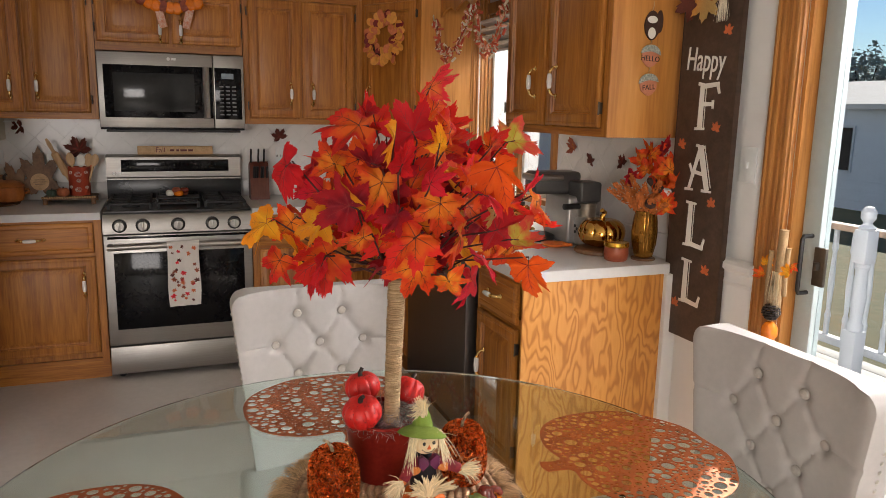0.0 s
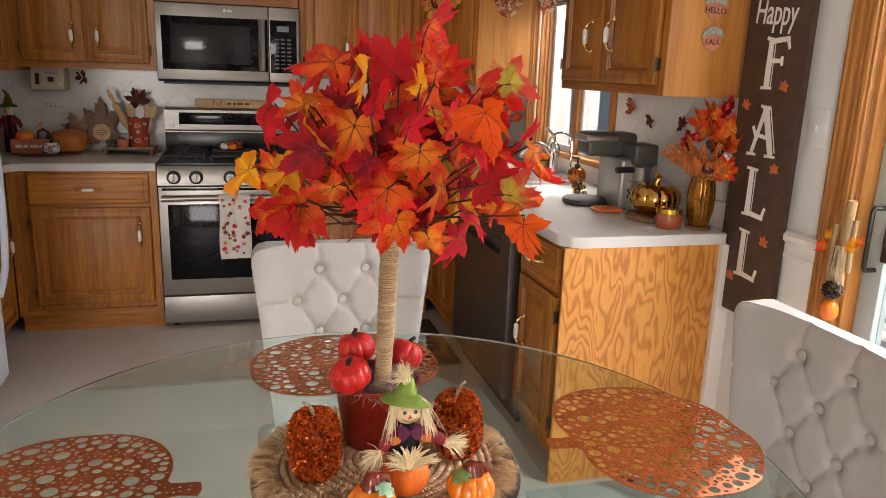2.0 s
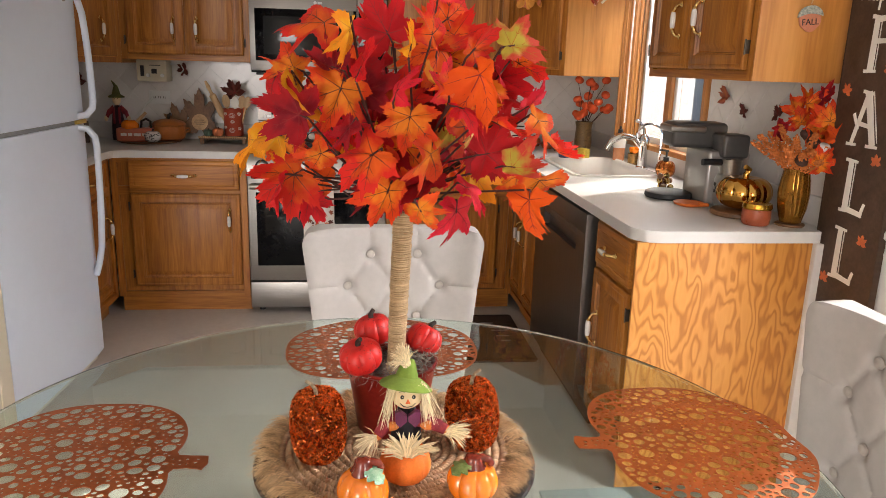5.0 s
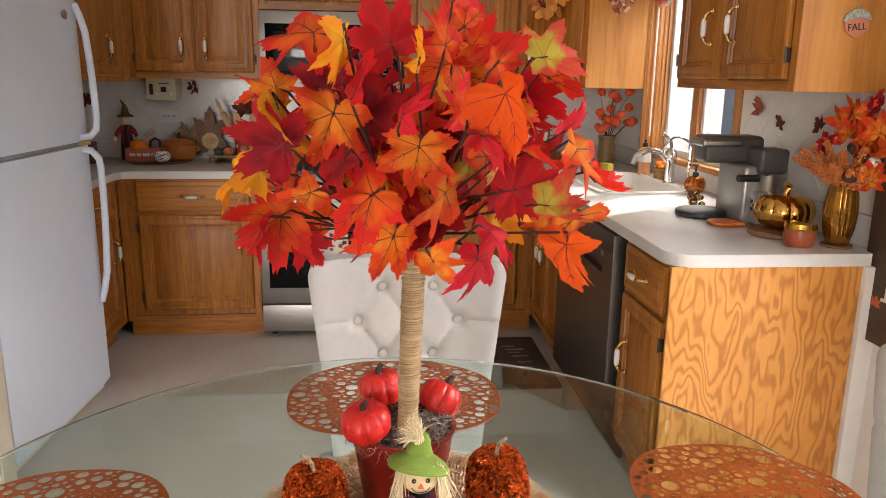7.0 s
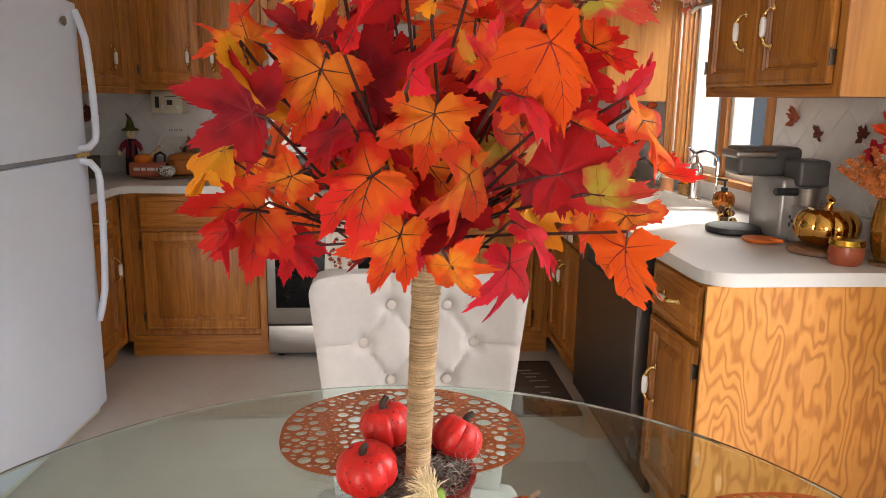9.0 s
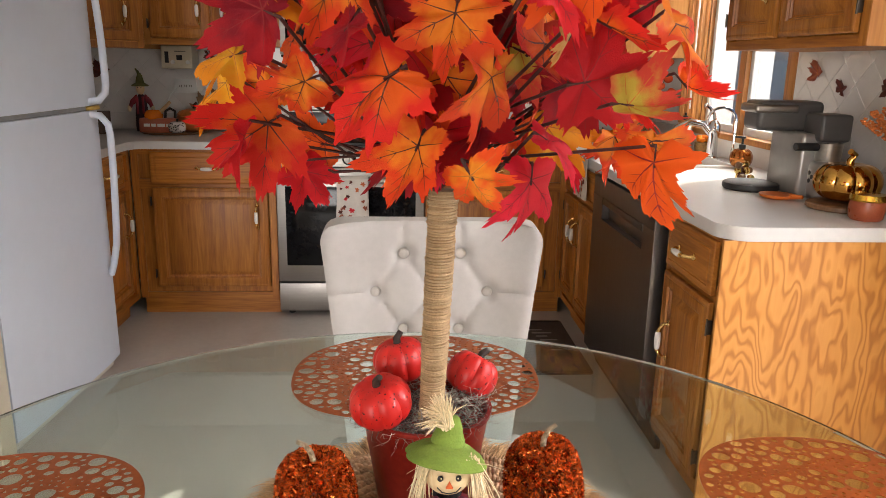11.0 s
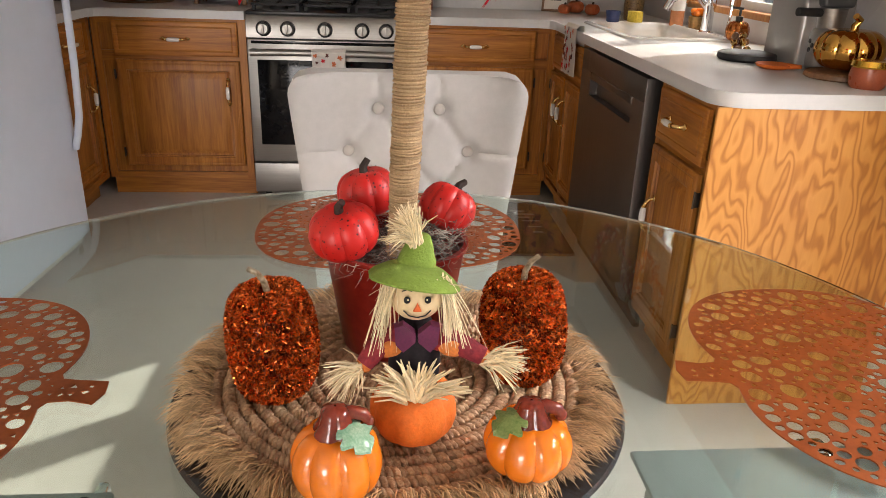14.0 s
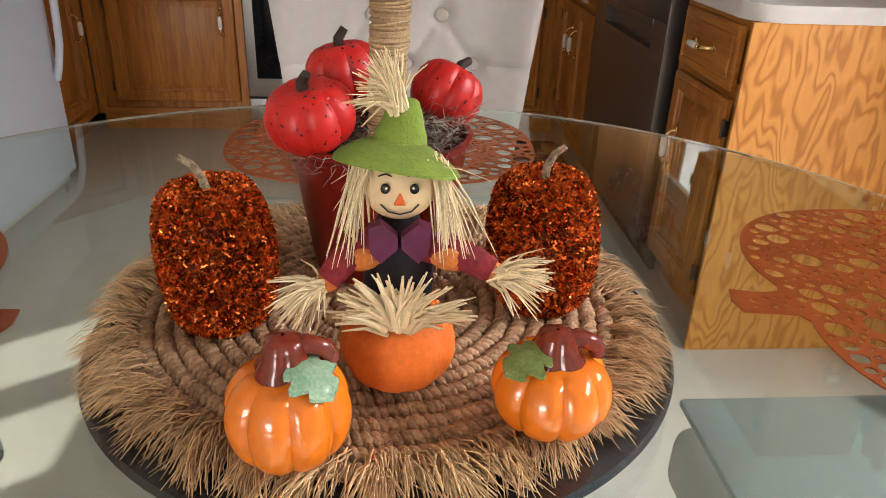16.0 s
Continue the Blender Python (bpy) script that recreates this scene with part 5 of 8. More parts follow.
# hat: drooping brim and soft cone, set back so that the face shows
lathe(bm, [(0.016, 0.1495), (0.026, 0.1475), (0.0375, 0.1415), (0.0410, 0.1385), (0.0413, 0.1398), (0.0380, 0.1432), (0.0265, 0.1495), (0.0175, 0.1525), (0.0165, 0.157), (0.0140, 0.162), (0.0118, 0.168), (0.0085, 0.1745), (0.006, 0.176)], 36, slot=2, m=pose(0, 0.006, 0.148, -14, 9, 0) @ Matrix.Diagonal((0.95, 0.95, 1, 1)) @ pose(0, 0, -0.150), ribs=2, depth=0.16)
for s in (-1, 1):
    e = 0.60 if s < 0 else 0.80
    tube(bm, [(s * 0.010, -0.004, 0.096), (s * 0.030 * e, -0.010, 0.094), (s * 0.050 * e, -0.016, 0.090), (s * 0.064 * e, -0.020, 0.085 if s > 0 else 0.080)], 0.0115, 12, slot=4, taper=0.0072)
    ball(bm, (s * 0.036 * e, -0.0175, 0.0915), 0.0105, 1.15, 0.5, 0.7, 12, 8, slot=7)
    ball(bm, (s * 0.064 * e, -0.020, 0.0845 if s > 0 else 0.0795), 0.0066, 1, 1, 1, 10, 7, slot=7)
    ball(bm, (s * 0.0075, -0.0245, 0.135), 0.0026, 1, 0.5, 1.1, 10, 6, slot=5)
    prism(bm, [(s * 0.001, 0.003), (s * 0.010, 0.0105), (s * 0.0165, 0.008), (s * 0.0155, -0.006), (s * 0.010, -0.0125), (s * 0.001, -0.004)][::s], -0.004, 0.004, slot=9, m=pose(0, -0.024, 0.106, 90))
    tube(bm, [(s * 0.004, -0.0215, 0.1405), (s * 0.0075, -0.0222, 0.1422), (s * 0.011, -0.0212, 0.1405)], 0.0004, 5, slot=5)
    ball(bm, (s * 0.0069, -0.0259, 0.1358), 0.0007, 1, 0.5, 1, 6, 4, slot=1)
prism(bm, [(-0.003, -0.0025), (0.003, -0.0025), (0, 0.004)], 0, 0.003, slot=6, m=pose(0, -0.0235, 0.129, 90))
tube(bm, [(-0.010, -0.0222, 0.1255), (-0.006, -0.0238, 0.1220), (0, -0.0242, 0.1207), (0.006, -0.0238, 0.1220), (0.010, -0.0222, 0.1255)], 0.0005, 5, slot=5)
sv, sf = [], []


def tuft(c, d, n, length, spread, w=0.0009):
    d = Vector(d).normalized()
    for _ in range(n):
        k = (d + Vector((rnd.gauss(0, spread), rnd.gauss(0, spread), rnd.gauss(0, spread)))).normalized()
        L = length * rnd.uniform(0.65, 1.15)
        p0 = Vector(c) + Vector((rnd.gauss(0, 0.002), rnd.gauss(0, 0.002), rnd.gauss(0, 0.002)))
        blade(sv, sf, [p0, p0 + k * L * 0.5 + Vector((0, 0, 0.002)), p0 + k * L + Vector((0, 0, -0.004 * rnd.random()))], w * rnd.uniform(0.7, 1.3), flat=Vector((0.2, -1, 0.3)))


for k in range(9):
    tuft((0.0016 * (k - 4), -0.024, 0.054), (0.24 * (k - 4), -0.34, 1.0 - 0.03 * (k - 4) ** 2), 13, 0.037, 0.10, 0.0021)
tuft((-0.001, -0.002, 0.172), (-0.28, -0.2, 1.0), 150, 0.029, 0.24, 0.0009)
tuft((-0.003, -0.004, 0.174), (-1.0, -0.4, 0.35), 40, 0.022, 0.3, 0.0009)
for s in (-1, 1):
    tuft((s * (0.042 if s < 0 else 0.053), -0.024, 0.079 if s < 0 else 0.084), (s * 1.0, -0.3, 0.0 if s > 0 else -0.75), 90, 0.029, 0.40, 0.0010)
    tuft((s * 0.0195, -0.012, 0.146), (s * 0.20, -0.22, -1.0), 46, 0.052, 0.13, 0.0007)
    tuft((s * 0.016, -0.018, 0.147), (s * 0.45, -0.15, -0.8), 12, 0.03, 0.3, 0.0005)
new_vs = [bm.verts.new(v) for v in sv]
for f in sf:
    bm.faces.new([new_vs[i] for i in f]).material_index = 1
tagged(part("scarecrow_figure", bm, DOLL, m=pose(0.663, -3.188, MAT_Z + 0.011)), "small scarecrow figure in green hat on orange cloth pumpkin", "figurine")

# ---- leaf tree ----
tree = empty("leaf_tree", pose(0, 0, 0), "artificial autumn maple tree in a worn red tin pot", "artificial tree")
PX, PY, PZ = 0.651, -3.018, MAT_Z + 0.007
bm = B()
lathe(bm, [(0.050, 0), (0.052, 0.002), (0.0685, 0.104), (0.0715, 0.106), (0.0715, 0.110), (0.067, 0.110), (0.064, 0.095), (0.001, 0.092)], 48, cap=False)
part("pot", bm, POT_RED, tree, "dark red tin pot with scuffed sides", m=pose(PX, PY, PZ))
verts, faces = [], []
for i in range(760):
    a, r0 = rnd.uniform(0, 6.28), 0.064 * math.sqrt(rnd.random())
    p = Vector((PX + r0 * math.cos(a), PY + r0 * math.sin(a), PZ + 0.096 + rnd.uniform(0, 0.012 + 0.022 * max(0, math.cos(a + 0.5)))))
    d = rnd.uniform(0, 6.28)
    pts = [p]
    for k in range(4):
        d += rnd.gauss(0, 0.9)
        q = pts[-1] + Vector((math.cos(d), math.sin(d), rnd.gauss(0, 0.45))) * 0.008
        q.z = max(q.z, PZ + 0.095)
        pts.append(q)
    blade(verts, faces, pts, 0.0007)
ms = raw("moss", verts, faces, MOSS_DARK, tree, "grey Spanish moss")
ms["kind"] = "stuff"
bm = B()
TRUNK_LOW, TRUNK_TOP = Vector((0.655, -3.045, PZ + 0.09)), Vector((0.664, -3.045, 1.200))


def trunk_at(t):
    return TRUNK_LOW.lerp(TRUNK_TOP, t), 0.0118 + 0.0022 * t + 0.0004 * math.sin(t * 21)


tube(bm, [trunk_at(i / 24)[0] for i in range(25)], 0.0115, 18, taper=0.0138)
trunk = part("trunk", bm, material("shaded_jute_core", (0.26, 0.165, 0.08), 0.9, scale=60, second=(0.38, 0.255, 0.135), bump=0.5, bump_scale=300), tree, "trunk wrapped in jute twine")
bm = B()
wr = random.Random(5)
turn_t = 0.0
while turn_t < 0.99:
    c, w = trunk_at(turn_t)
    loose = wr.random() < 0.12
    tilt, ph, w = wr.gauss(0, 0.0007), wr.uniform(0, 6.28), w + (0.0009 if loose else wr.uniform(0, 0.0003))
    tube(bm, [(c.x + w * math.cos(q), c.y + w * math.sin(q), c.z + 0.0018 * q / 6.283 + tilt * math.sin(q + ph)) for q in [k * 2 * math.pi / 16 for k in range(17)]], wr.uniform(0.0009, 0.0014), 5)
    turn_t += wr.uniform(0.0075, 0.010) if turn_t < 0.6 else wr.uniform(0.0085, 0.014)
part("twine_wrap", bm, JUTE, trunk)["kind"] = "stuff"

for i, (x, y, z, r, h, rx, ry, tz) in enumerate(((0.608, -3.048, 0.957, 0.033, 0.050, 12, -12, 0), (0.628, -2.978, 0.970, 0.031, 0.050, -10, -4, 60), (0.692, -2.994, 0.960, 0.0295, 0.050, 28, 20, 90))):
    root = empty("mini_pumpkin", pose(x, y, z, rx, ry, tz), "scarlet speckled mini pumpkin with a dark stem in the pot", "pumpkin", "scarlet pumpkins")
    bm = B()
    prof = pumpkin_profile(r, h, 0.10, 16, 0.75)
    lathe(bm, prof, 56, ribs=8, depth=0.10)
    part("body", bm, SCARLET, root)
    bm = B()
    tube(bm, [(0, 0, h * 0.85), (0.001, 0, h * 1.02), (0.006, -0.004, h * 1.15)], 0.0048, 8, taper=0.0034)
    part("stem", bm, STEM_DARK, root)
    verts, faces = [], []
    for k in range(170):
        j = rnd.uniform(5, len(prof) - 2.2)
        q = int(j)
        rr = prof[q][0] + (prof[q + 1][0] - prof[q][0]) * (j - q)
        zz = prof[q][1] + (prof[q + 1][1] - prof[q][1]) * (j - q)
        a = rnd.uniform(0, 6.283)
        rr *= 1.0 - 0.10 * (1 - abs(math.sin(4 * a))) ** 2
        nrm = Vector((math.cos(a), math.sin(a), (zz / h - 0.5) * 1.6)).normalized()
        c = Vector((rr * math.cos(a), rr * math.sin(a), zz)) + nrm * 0.0006
        u = nrm.orthogonal().normalized()
        v = nrm.cross(u)
        s = rnd.choice((0.0004, 0.0005, 0.0007, 0.001))
        n0 = len(verts)
        verts += [tuple(c + (u * math.cos(b) + v * math.sin(b)) * s) for b in [t * math.pi / 3 for t in range(6)]]
        faces.append(tuple(range(n0, n0 + 6)))
    raw("specks", verts, faces, SPECK, root, smooth=False)["kind"] = "stuff"


def leaf_material(name, inner, outer, gold=None):
    """Printed cloth leaf: tone runs from the stem joint to the lobes, mottled; light shines through a little."""
    m = bpy.data.materials.new(name)
    m.use_nodes = True
    nt = m.node_tree
    b = nt.nodes["Principled BSDF"]
    b.inputs["Roughness"].default_value, b.inputs["Specular IOR Level"].default_value = 0.6, 0.25
    tc = nt.nodes.new("ShaderNodeTexCoord")
    ln = nt.nodes.new("ShaderNodeVectorMath")
    ln.operation = "LENGTH"
    nt.links.new(tc.outputs["Object"], ln.inputs[0])
    info = nt.nodes.new("ShaderNodeObjectInfo")
    off = nt.nodes.new("ShaderNodeVectorMath")
    off.operation = "MULTIPLY_ADD"
    off.inputs[1].default_value = (9.0, 4.0, 6.0)
    nt.links.new(info.outputs["Random"], off.inputs[0])
    nt.links.new(tc.outputs["Object"], off.inputs[2])
    nz = nt.nodes.new("ShaderNodeTexNoise")
    nz.inputs["Scale"].default_value, nz.inputs["Detail"].default_value = 2.4, 4
    nt.links.new(off.outputs[0], nz.inputs["Vector"])
    add = nt.nodes.new("ShaderNodeMath")
    add.operation = "MULTIPLY_ADD"
    add.inputs[1].default_value = 1.5
    nt.links.new(nz.outputs["Fac"], add.inputs[0])
    nt.links.new(ln.outputs["Value"], add.inputs[2])
    ramp = nt.nodes.new("ShaderNodeValToRGB")
    e = ramp.color_ramp.elements
    e[0].position, e[0].color = 0.40, (*inner, 1)
    e[1].position, e[1].color = 0.62, (*outer, 1)
    mr = nt.nodes.new("ShaderNodeMapRange")
    mr.inputs["From Min"].default_value, mr.inputs["From Max"].default_value = 0.3, 2.0
    nt.links.new(add.outputs[0], mr.inputs["Value"])
    nt.links.new(mr.outputs[0], ramp.inputs["Fac"])
    hsv = nt.nodes.new("ShaderNodeHueSaturation")
    rg = nt.nodes.new("ShaderNodeMapRange")
    rg.inputs["To Min"].default_value, rg.inputs["To Max"].default_value = 0.85, 1.15
    nt.links.new(info.outputs["Random"], rg.inputs["Value"])
    nt.links.new(rg.outputs[0], hsv.inputs["Value"])
    nt.links.new(ramp.outputs["Color"], hsv.inputs["Color"])
    nt.links.new(hsv.outputs["Color"], b.inputs["Base Color"])
    wv = nt.nodes.new("ShaderNodeTexNoise")
    wv.inputs["Scale"].default_value = 60
    nt.links.new(tc.outputs["Object"], wv.inputs["Vector"])
    bp = nt.nodes.new("ShaderNodeBump")
    bp.inputs["Strength"].default_value, bp.inputs["Distance"].default_value = 0.3, 0.02
    nt.links.new(wv.outputs["Fac"], bp.inputs["Height"])
    nt.links.new(bp.outputs["Normal"], b.inputs["Normal"])
    tr = nt.nodes.new("ShaderNodeBsdfTranslucent")
    nt.links.new(hsv.outputs["Color"], tr.inputs["Color"])
    mx = nt.nodes.new("ShaderNodeMixShader")
    mx.inputs["Fac"].default_value = 0.28
    nt.links.new(b.outputs[0], mx.inputs[1])
    nt.links.new(tr.outputs[0], mx.inputs[2])
    nt.links.new(mx.outputs[0], nt.nodes["Material Output"].inputs["Surface"])
    return m


LEAVES = {
    "orange": leaf_material("leaf_orange", (0.84, 0.25, 0.02), (0.74, 0.06, 0.012)),
    "flame": leaf_material("leaf_flame", (0.82, 0.13, 0.015), (0.72, 0.022, 0.014)),
    "tangerine": leaf_material("leaf_tangerine", (0.82, 0.12, 0.012), (0.80, 0.10, 0.010)),
    "crimson": leaf_material("leaf_crimson", (0.50, 0.010, 0.018), (0.60, 0.012, 0.018)),
    "wine": leaf_material("leaf_wine", (0.24, 0.007, 0.018), (0.42, 0.010, 0.018)),
    "gold": leaf_material("leaf_gold", (0.84, 0.42, 0.02), (0.84, 0.30, 0.012)),
    "gold_flame": leaf_material("leaf_gold_flame", (0.84, 0.28, 0.02), (0.80, 0.09, 0.012)),
    "lime": leaf_material("leaf_lime", (0.52, 0.44, 0.06), (0.62, 0.07, 0.045)),
    "rose": leaf_material("leaf_rose", (0.72, 0.03, 0.045), (0.72, 0.015, 0.04)),
    "rose_orange": leaf_material("leaf_rose_orange", (0.80, 0.16, 0.04), (0.72, 0.03, 0.045)),
    "tan": leaf_material("leaf_tan", (0.62, 0.45, 0.22), (0.60, 0.34, 0.10)),
}
VEIN = material("leaf_vein", (0.10, 0.022, 0.010), 0.7, vary=0.3, scale=4)
VEIN_RED = material("leaf_vein_red", (0.26, 0.010, 0.012), 0.7, vary=0.3, scale=4)
VEIN_GOLD = material("leaf_vein_gold", (0.55, 0.19, 0.02), 0.7, vary=0.3, scale=4)
LOBES = ((0, 1.0), (6, 0.86), (11, 0.80), (15, 0.84), (20, 0.66), (27, 0.53), (33, 0.60), (37, 0.76), (42, 0.80), (48, 1.0), (53, 0.86), (58, 0.82), (62, 0.84), (68, 0.64),
         (76, 0.52), (84, 0.56), (91, 0.68), (97, 0.70), (103, 0.84), (109, 0.70), (116, 0.64), (124, 0.60), (136, 0.46), (154, 0.34), (173, 0.10))
# fine teeth between the points of the lobes
HALF = []
for (a0, q0), (a1, q1) in zip(LOBES, LOBES[1:]):
    HALF += [(a0, q0), (a0 + (a1 - a0) * 0.4, q0 + (q1 - q0) * 0.4 - 0.022), (a0 + (a1 - a0) * 0.65, q0 + (q1 - q0) * 0.65 + 0.014)]
HALF.append(LOBES[-1])


def leaf_mesh(seed, colour):
    r = random.Random(seed)
    ring = [(a, q) for a, q in HALF] + [(-a, q) for a, q in HALF[:0:-1]]
    fold, curl, wave = r.uniform(-0.15, 0.5), r.uniform(-0.5, 0.6), r.uniform(0.08, 0.2)
    ph = r.uniform(0, 6)

    def lift(x, y):
        rr = math.hypot(x, y)
        return fold * abs(x) - curl * rr * rr + wave * math.sin(5 * math.atan2(x, y) + ph) * rr + 0.02 * math.sin(x * 9 + ph) * math.cos(y * 8)

    verts, faces, slots = [(0, 0, lift(0, 0))], [], []
    n = len(ring)
    ks = (0.3, 0.6, 0.82, 1.0)
    for k in ks:
        for i, (a, q) in enumerate(ring):
            q2 = q if k > 0.9 else (q * 0.6 + 0.4 * (0.5 * q + 0.5 * (ring[i - 1][1] + ring[(i + 1) % n][1]) / 2)) if k > 0.7 else q * 0.7 + 0.18
            jit = 1 + (r.uniform(-0.06, 0.06) if k == 1.0 else 0)
            x, y = q2 * k * jit * math.sin(radians(a)), q2 * k * jit * math.cos(radians(a))
            verts.append((x, y, lift(x, y)))
    for i in range(n):
        faces.append((0, 1 + i, 1 + (i + 1) % n))
        slots.append(0)
    for s in range(len(ks) - 1):
        for i in range(n):
            a, b = 1 + s * n, 1 + (s + 1) * n
            faces.append((a + i, b + i, b + (i + 1) % n, a + (i + 1) % n))
            slots.append(0)
    # raised veins on both sides
    lines = [(0, 0.0, 0.88)] + [(s * t, 0.0, q) for t, q in ((50, 0.82), (103, 0.60)) for s in (-1, 1)]
    twigs = [(0, s * 33, k, 0.26) for s in (-1, 1) for k in (0.25, 0.42, 0.6)] + [(b, b + s * 32, k, 0.2) for b in (-50, 50) for s in (-1, 1) for k in (0.3, 0.52)]
    segs = []
    for a, _, q in lines:
        segs.append(((0, 0), (q * math.sin(radians(a)), q * math.cos(radians(a))), 0.010))
    for a, d, k, q in twigs:
        p = (k * math.sin(radians(a)), k * math.cos(radians(a)))
        segs.append((p, (p[0] + q * math.sin(radians(d)), p[1] + q * math.cos(radians(d))), 0.0048))
    for (x0, y0), (x1, y1), w in segs:
        dx, dy = x1 - x0, y1 - y0
        L = math.hypot(dx, dy)
        nx, ny = -dy / L, dx / L
        for side in (1, -1):
            n0 = len(verts)
            for k in range(5):
                t = k / 4
                ww = w * (1 - 0.8 * t)
                for sgn in (1, -1):
                    x, y = x0 + dx * t + nx * ww * sgn, y0 + dy * t + ny * ww * sgn
                    verts.append((x, y, lift(x, y) + side * 0.007))
            for k in range(4):
                a = n0 + 2 * k
                faces.append((a, a + 1, a + 3, a + 2))
                slots.append(1)
    me = bpy.data.meshes.new("leaf")
    me.from_pydata(verts, [], faces)
    me.materials.append(LEAVES[colour])
    me.materials.append(VEIN if colour in ("orange", "flame", "rose_orange") else VEIN_GOLD if colour in ("gold", "lime", "tan", "gold_flame") else VEIN_RED)
    me.polygons.foreach_set("material_index", slots)
    me.shade_smooth()
    return me


leaf_cache = {}
HUB = Vector((0.658, -3.046, 1.20))


def set_leaf(colour, centre, size, tip, normal, seed):
    """A leaf about its centre; tip and normal are directions."""
    key = (colour, seed % 6)
    if key not in leaf_cache:
        leaf_cache[key] = leaf_mesh(hash(len(leaf_cache)) % 1000 + 11, colour)
    n = normal.normalized()
    t = (tip - n * tip.dot(n)).normalized()
    x = t.cross(n)
    joint = centre - t * size * 0.25
    o = new("leaf", leaf_cache[key])
    o.parent = tree
    o.matrix_basis = Matrix.Translation(joint) @ Matrix((x, t, n)).transposed().to_4x4() @ Matrix.Scale(size, 4)
    return joint, t


def twig(joint, t, seed):
    r = random.Random(seed)
    bm = B()
    mid = HUB.lerp(joint, 0.5) + Vector((r.uniform(-0.015, 0.015), r.uniform(-0.015, 0.015), r.uniform(-0.01, 0.03)))
    tube(bm, [HUB, HUB.lerp(mid, 0.5) + Vector((0, 0, 0.012)), mid, joint - t * 0.012, joint + t * 0.004], 0.0019, 5, taper=0.0011)
    part("twig", bm, BARK, tree)


count = 0


def leaf(colour, centre, size, tip, tilt):
    """A leaf on the near side of the crown: tip is clockwise from up, tilt turns it away from flat."""
    global count
    count += 1
    r = random.Random(count)
    c = Vector(centre)
    out = Vector((c.x - 0.66, c.y + 3.04, (c.z - 1.32) * 0.8)).normalized()
    n = (Vector((0, -1, 0.25)) * 0.9 + out * 0.8 + Vector((r.gauss(0, 0.28), 0, r.gauss(0, 0.3)))).normalized()
    a = radians(tip)
    t = Vector((math.sin(a), 0, math.cos(a)))
    axis = t - n * t.dot(n)
    n = Matrix.Rotation(radians(min(tilt * 1.3, 88)) * (1 if count % 2 else -1), 3, axis.normalized()) @ n
    j, td = set_leaf(colour, c, size * 0.96, t, n, count)
    twig(j, td, count)


leaf("orange", (0.654, -3.262, 1.339), 0.049, 185, 21)
leaf("orange", (0.675, -3.275, 1.298), 0.055, 195, 29)
leaf("flame", (0.603, -3.284, 1.303), 0.057, 232, 25)
leaf("orange", (0.576, -3.249, 1.366), 0.055, 200, 24)
leaf("tangerine", (0.738, -3.270, 1.386), 0.057, 150, 32)
leaf("crimson", (0.626, -3.212, 1.451), 0.055, 330, 19)
leaf("flame", (0.546, -3.200, 1.448), 0.063, 285, 25)
leaf("gold", (0.588, -3.270, 1.430), 0.048, 190, 66)
leaf("gold", (0.534, -3.246, 1.372), 0.054, 160, 63)
leaf("lime", (0.784, -3.229, 1.432), 0.049, 75, 25)
leaf("crimson", (0.761, -3.241, 1.311), 0.061, 80, 25)
leaf("lime", (0.788, -3.243, 1.292), 0.044, 95, 29)
leaf("tangerine", (0.803, -3.234, 1.240), 0.054, 178, 62)
leaf("rose", (0.715, -3.228, 1.226), 0.052, 190, 24)
leaf("gold_flame", (0.673, -3.261, 1.239), 0.036, 150, 25)
leaf("flame", (0.510, -3.177, 1.265), 0.060, 235, 29)
leaf("gold", (0.498, -3.211, 1.318), 0.042, 270, 25)
leaf("wine", (0.523, -3.252, 1.355), 0.054, 290, 29)
leaf("rose_orange", (0.696, -3.260, 1.389), 0.041, 350, 29)
leaf("orange", (0.813, -3.243, 1.338), 0.052, 120, 32)
leaf("orange", (0.629, -3.236, 1.251), 0.053, 195, 34)
leaf("gold", (0.658, -3.251, 1.432), 0.033, 10, 64)
leaf("flame", (0.730, -3.263, 1.430), 0.042, 60, 32)
leaf("orange", (0.548, -3.236, 1.303), 0.041, 240, 32)
leaf("crimson", (0.505, -3.207, 1.256), 0.042, 200, 38)
leaf("rose", (0.734, -3.235, 1.261), 0.044, 120, 58)
leaf("rose", (0.799, -3.239, 1.367), 0.041, 60, 45)
leaf("crimson", (0.717, -3.289, 1.360), 0.036, 100, 45)
leaf("wine", (0.564, -3.232, 1.403), 0.038, 300, 38)
leaf("crimson", (0.605, -3.264, 1.408), 0.041, 20, 45)
leaf("flame", (0.683, -3.218, 1.450), 0.044, 20, 38)
leaf("flame", (0.764, -3.260, 1.340), 0.046, 110, 51)
leaf("wine", (0.585, -3.282, 1.332), 0.037, 220, 38)
leaf("rose", (0.645, -3.262, 1.385), 0.041, 20, 45)
leaf("tan", (0.724, -3.281, 1.332), 0.024, 200, 84)
leaf("flame", (0.856, -3.157, 1.299), 0.041, 150, 38)
leaf("orange", (0.516, -3.211, 1.402), 0.044, 300, 38)
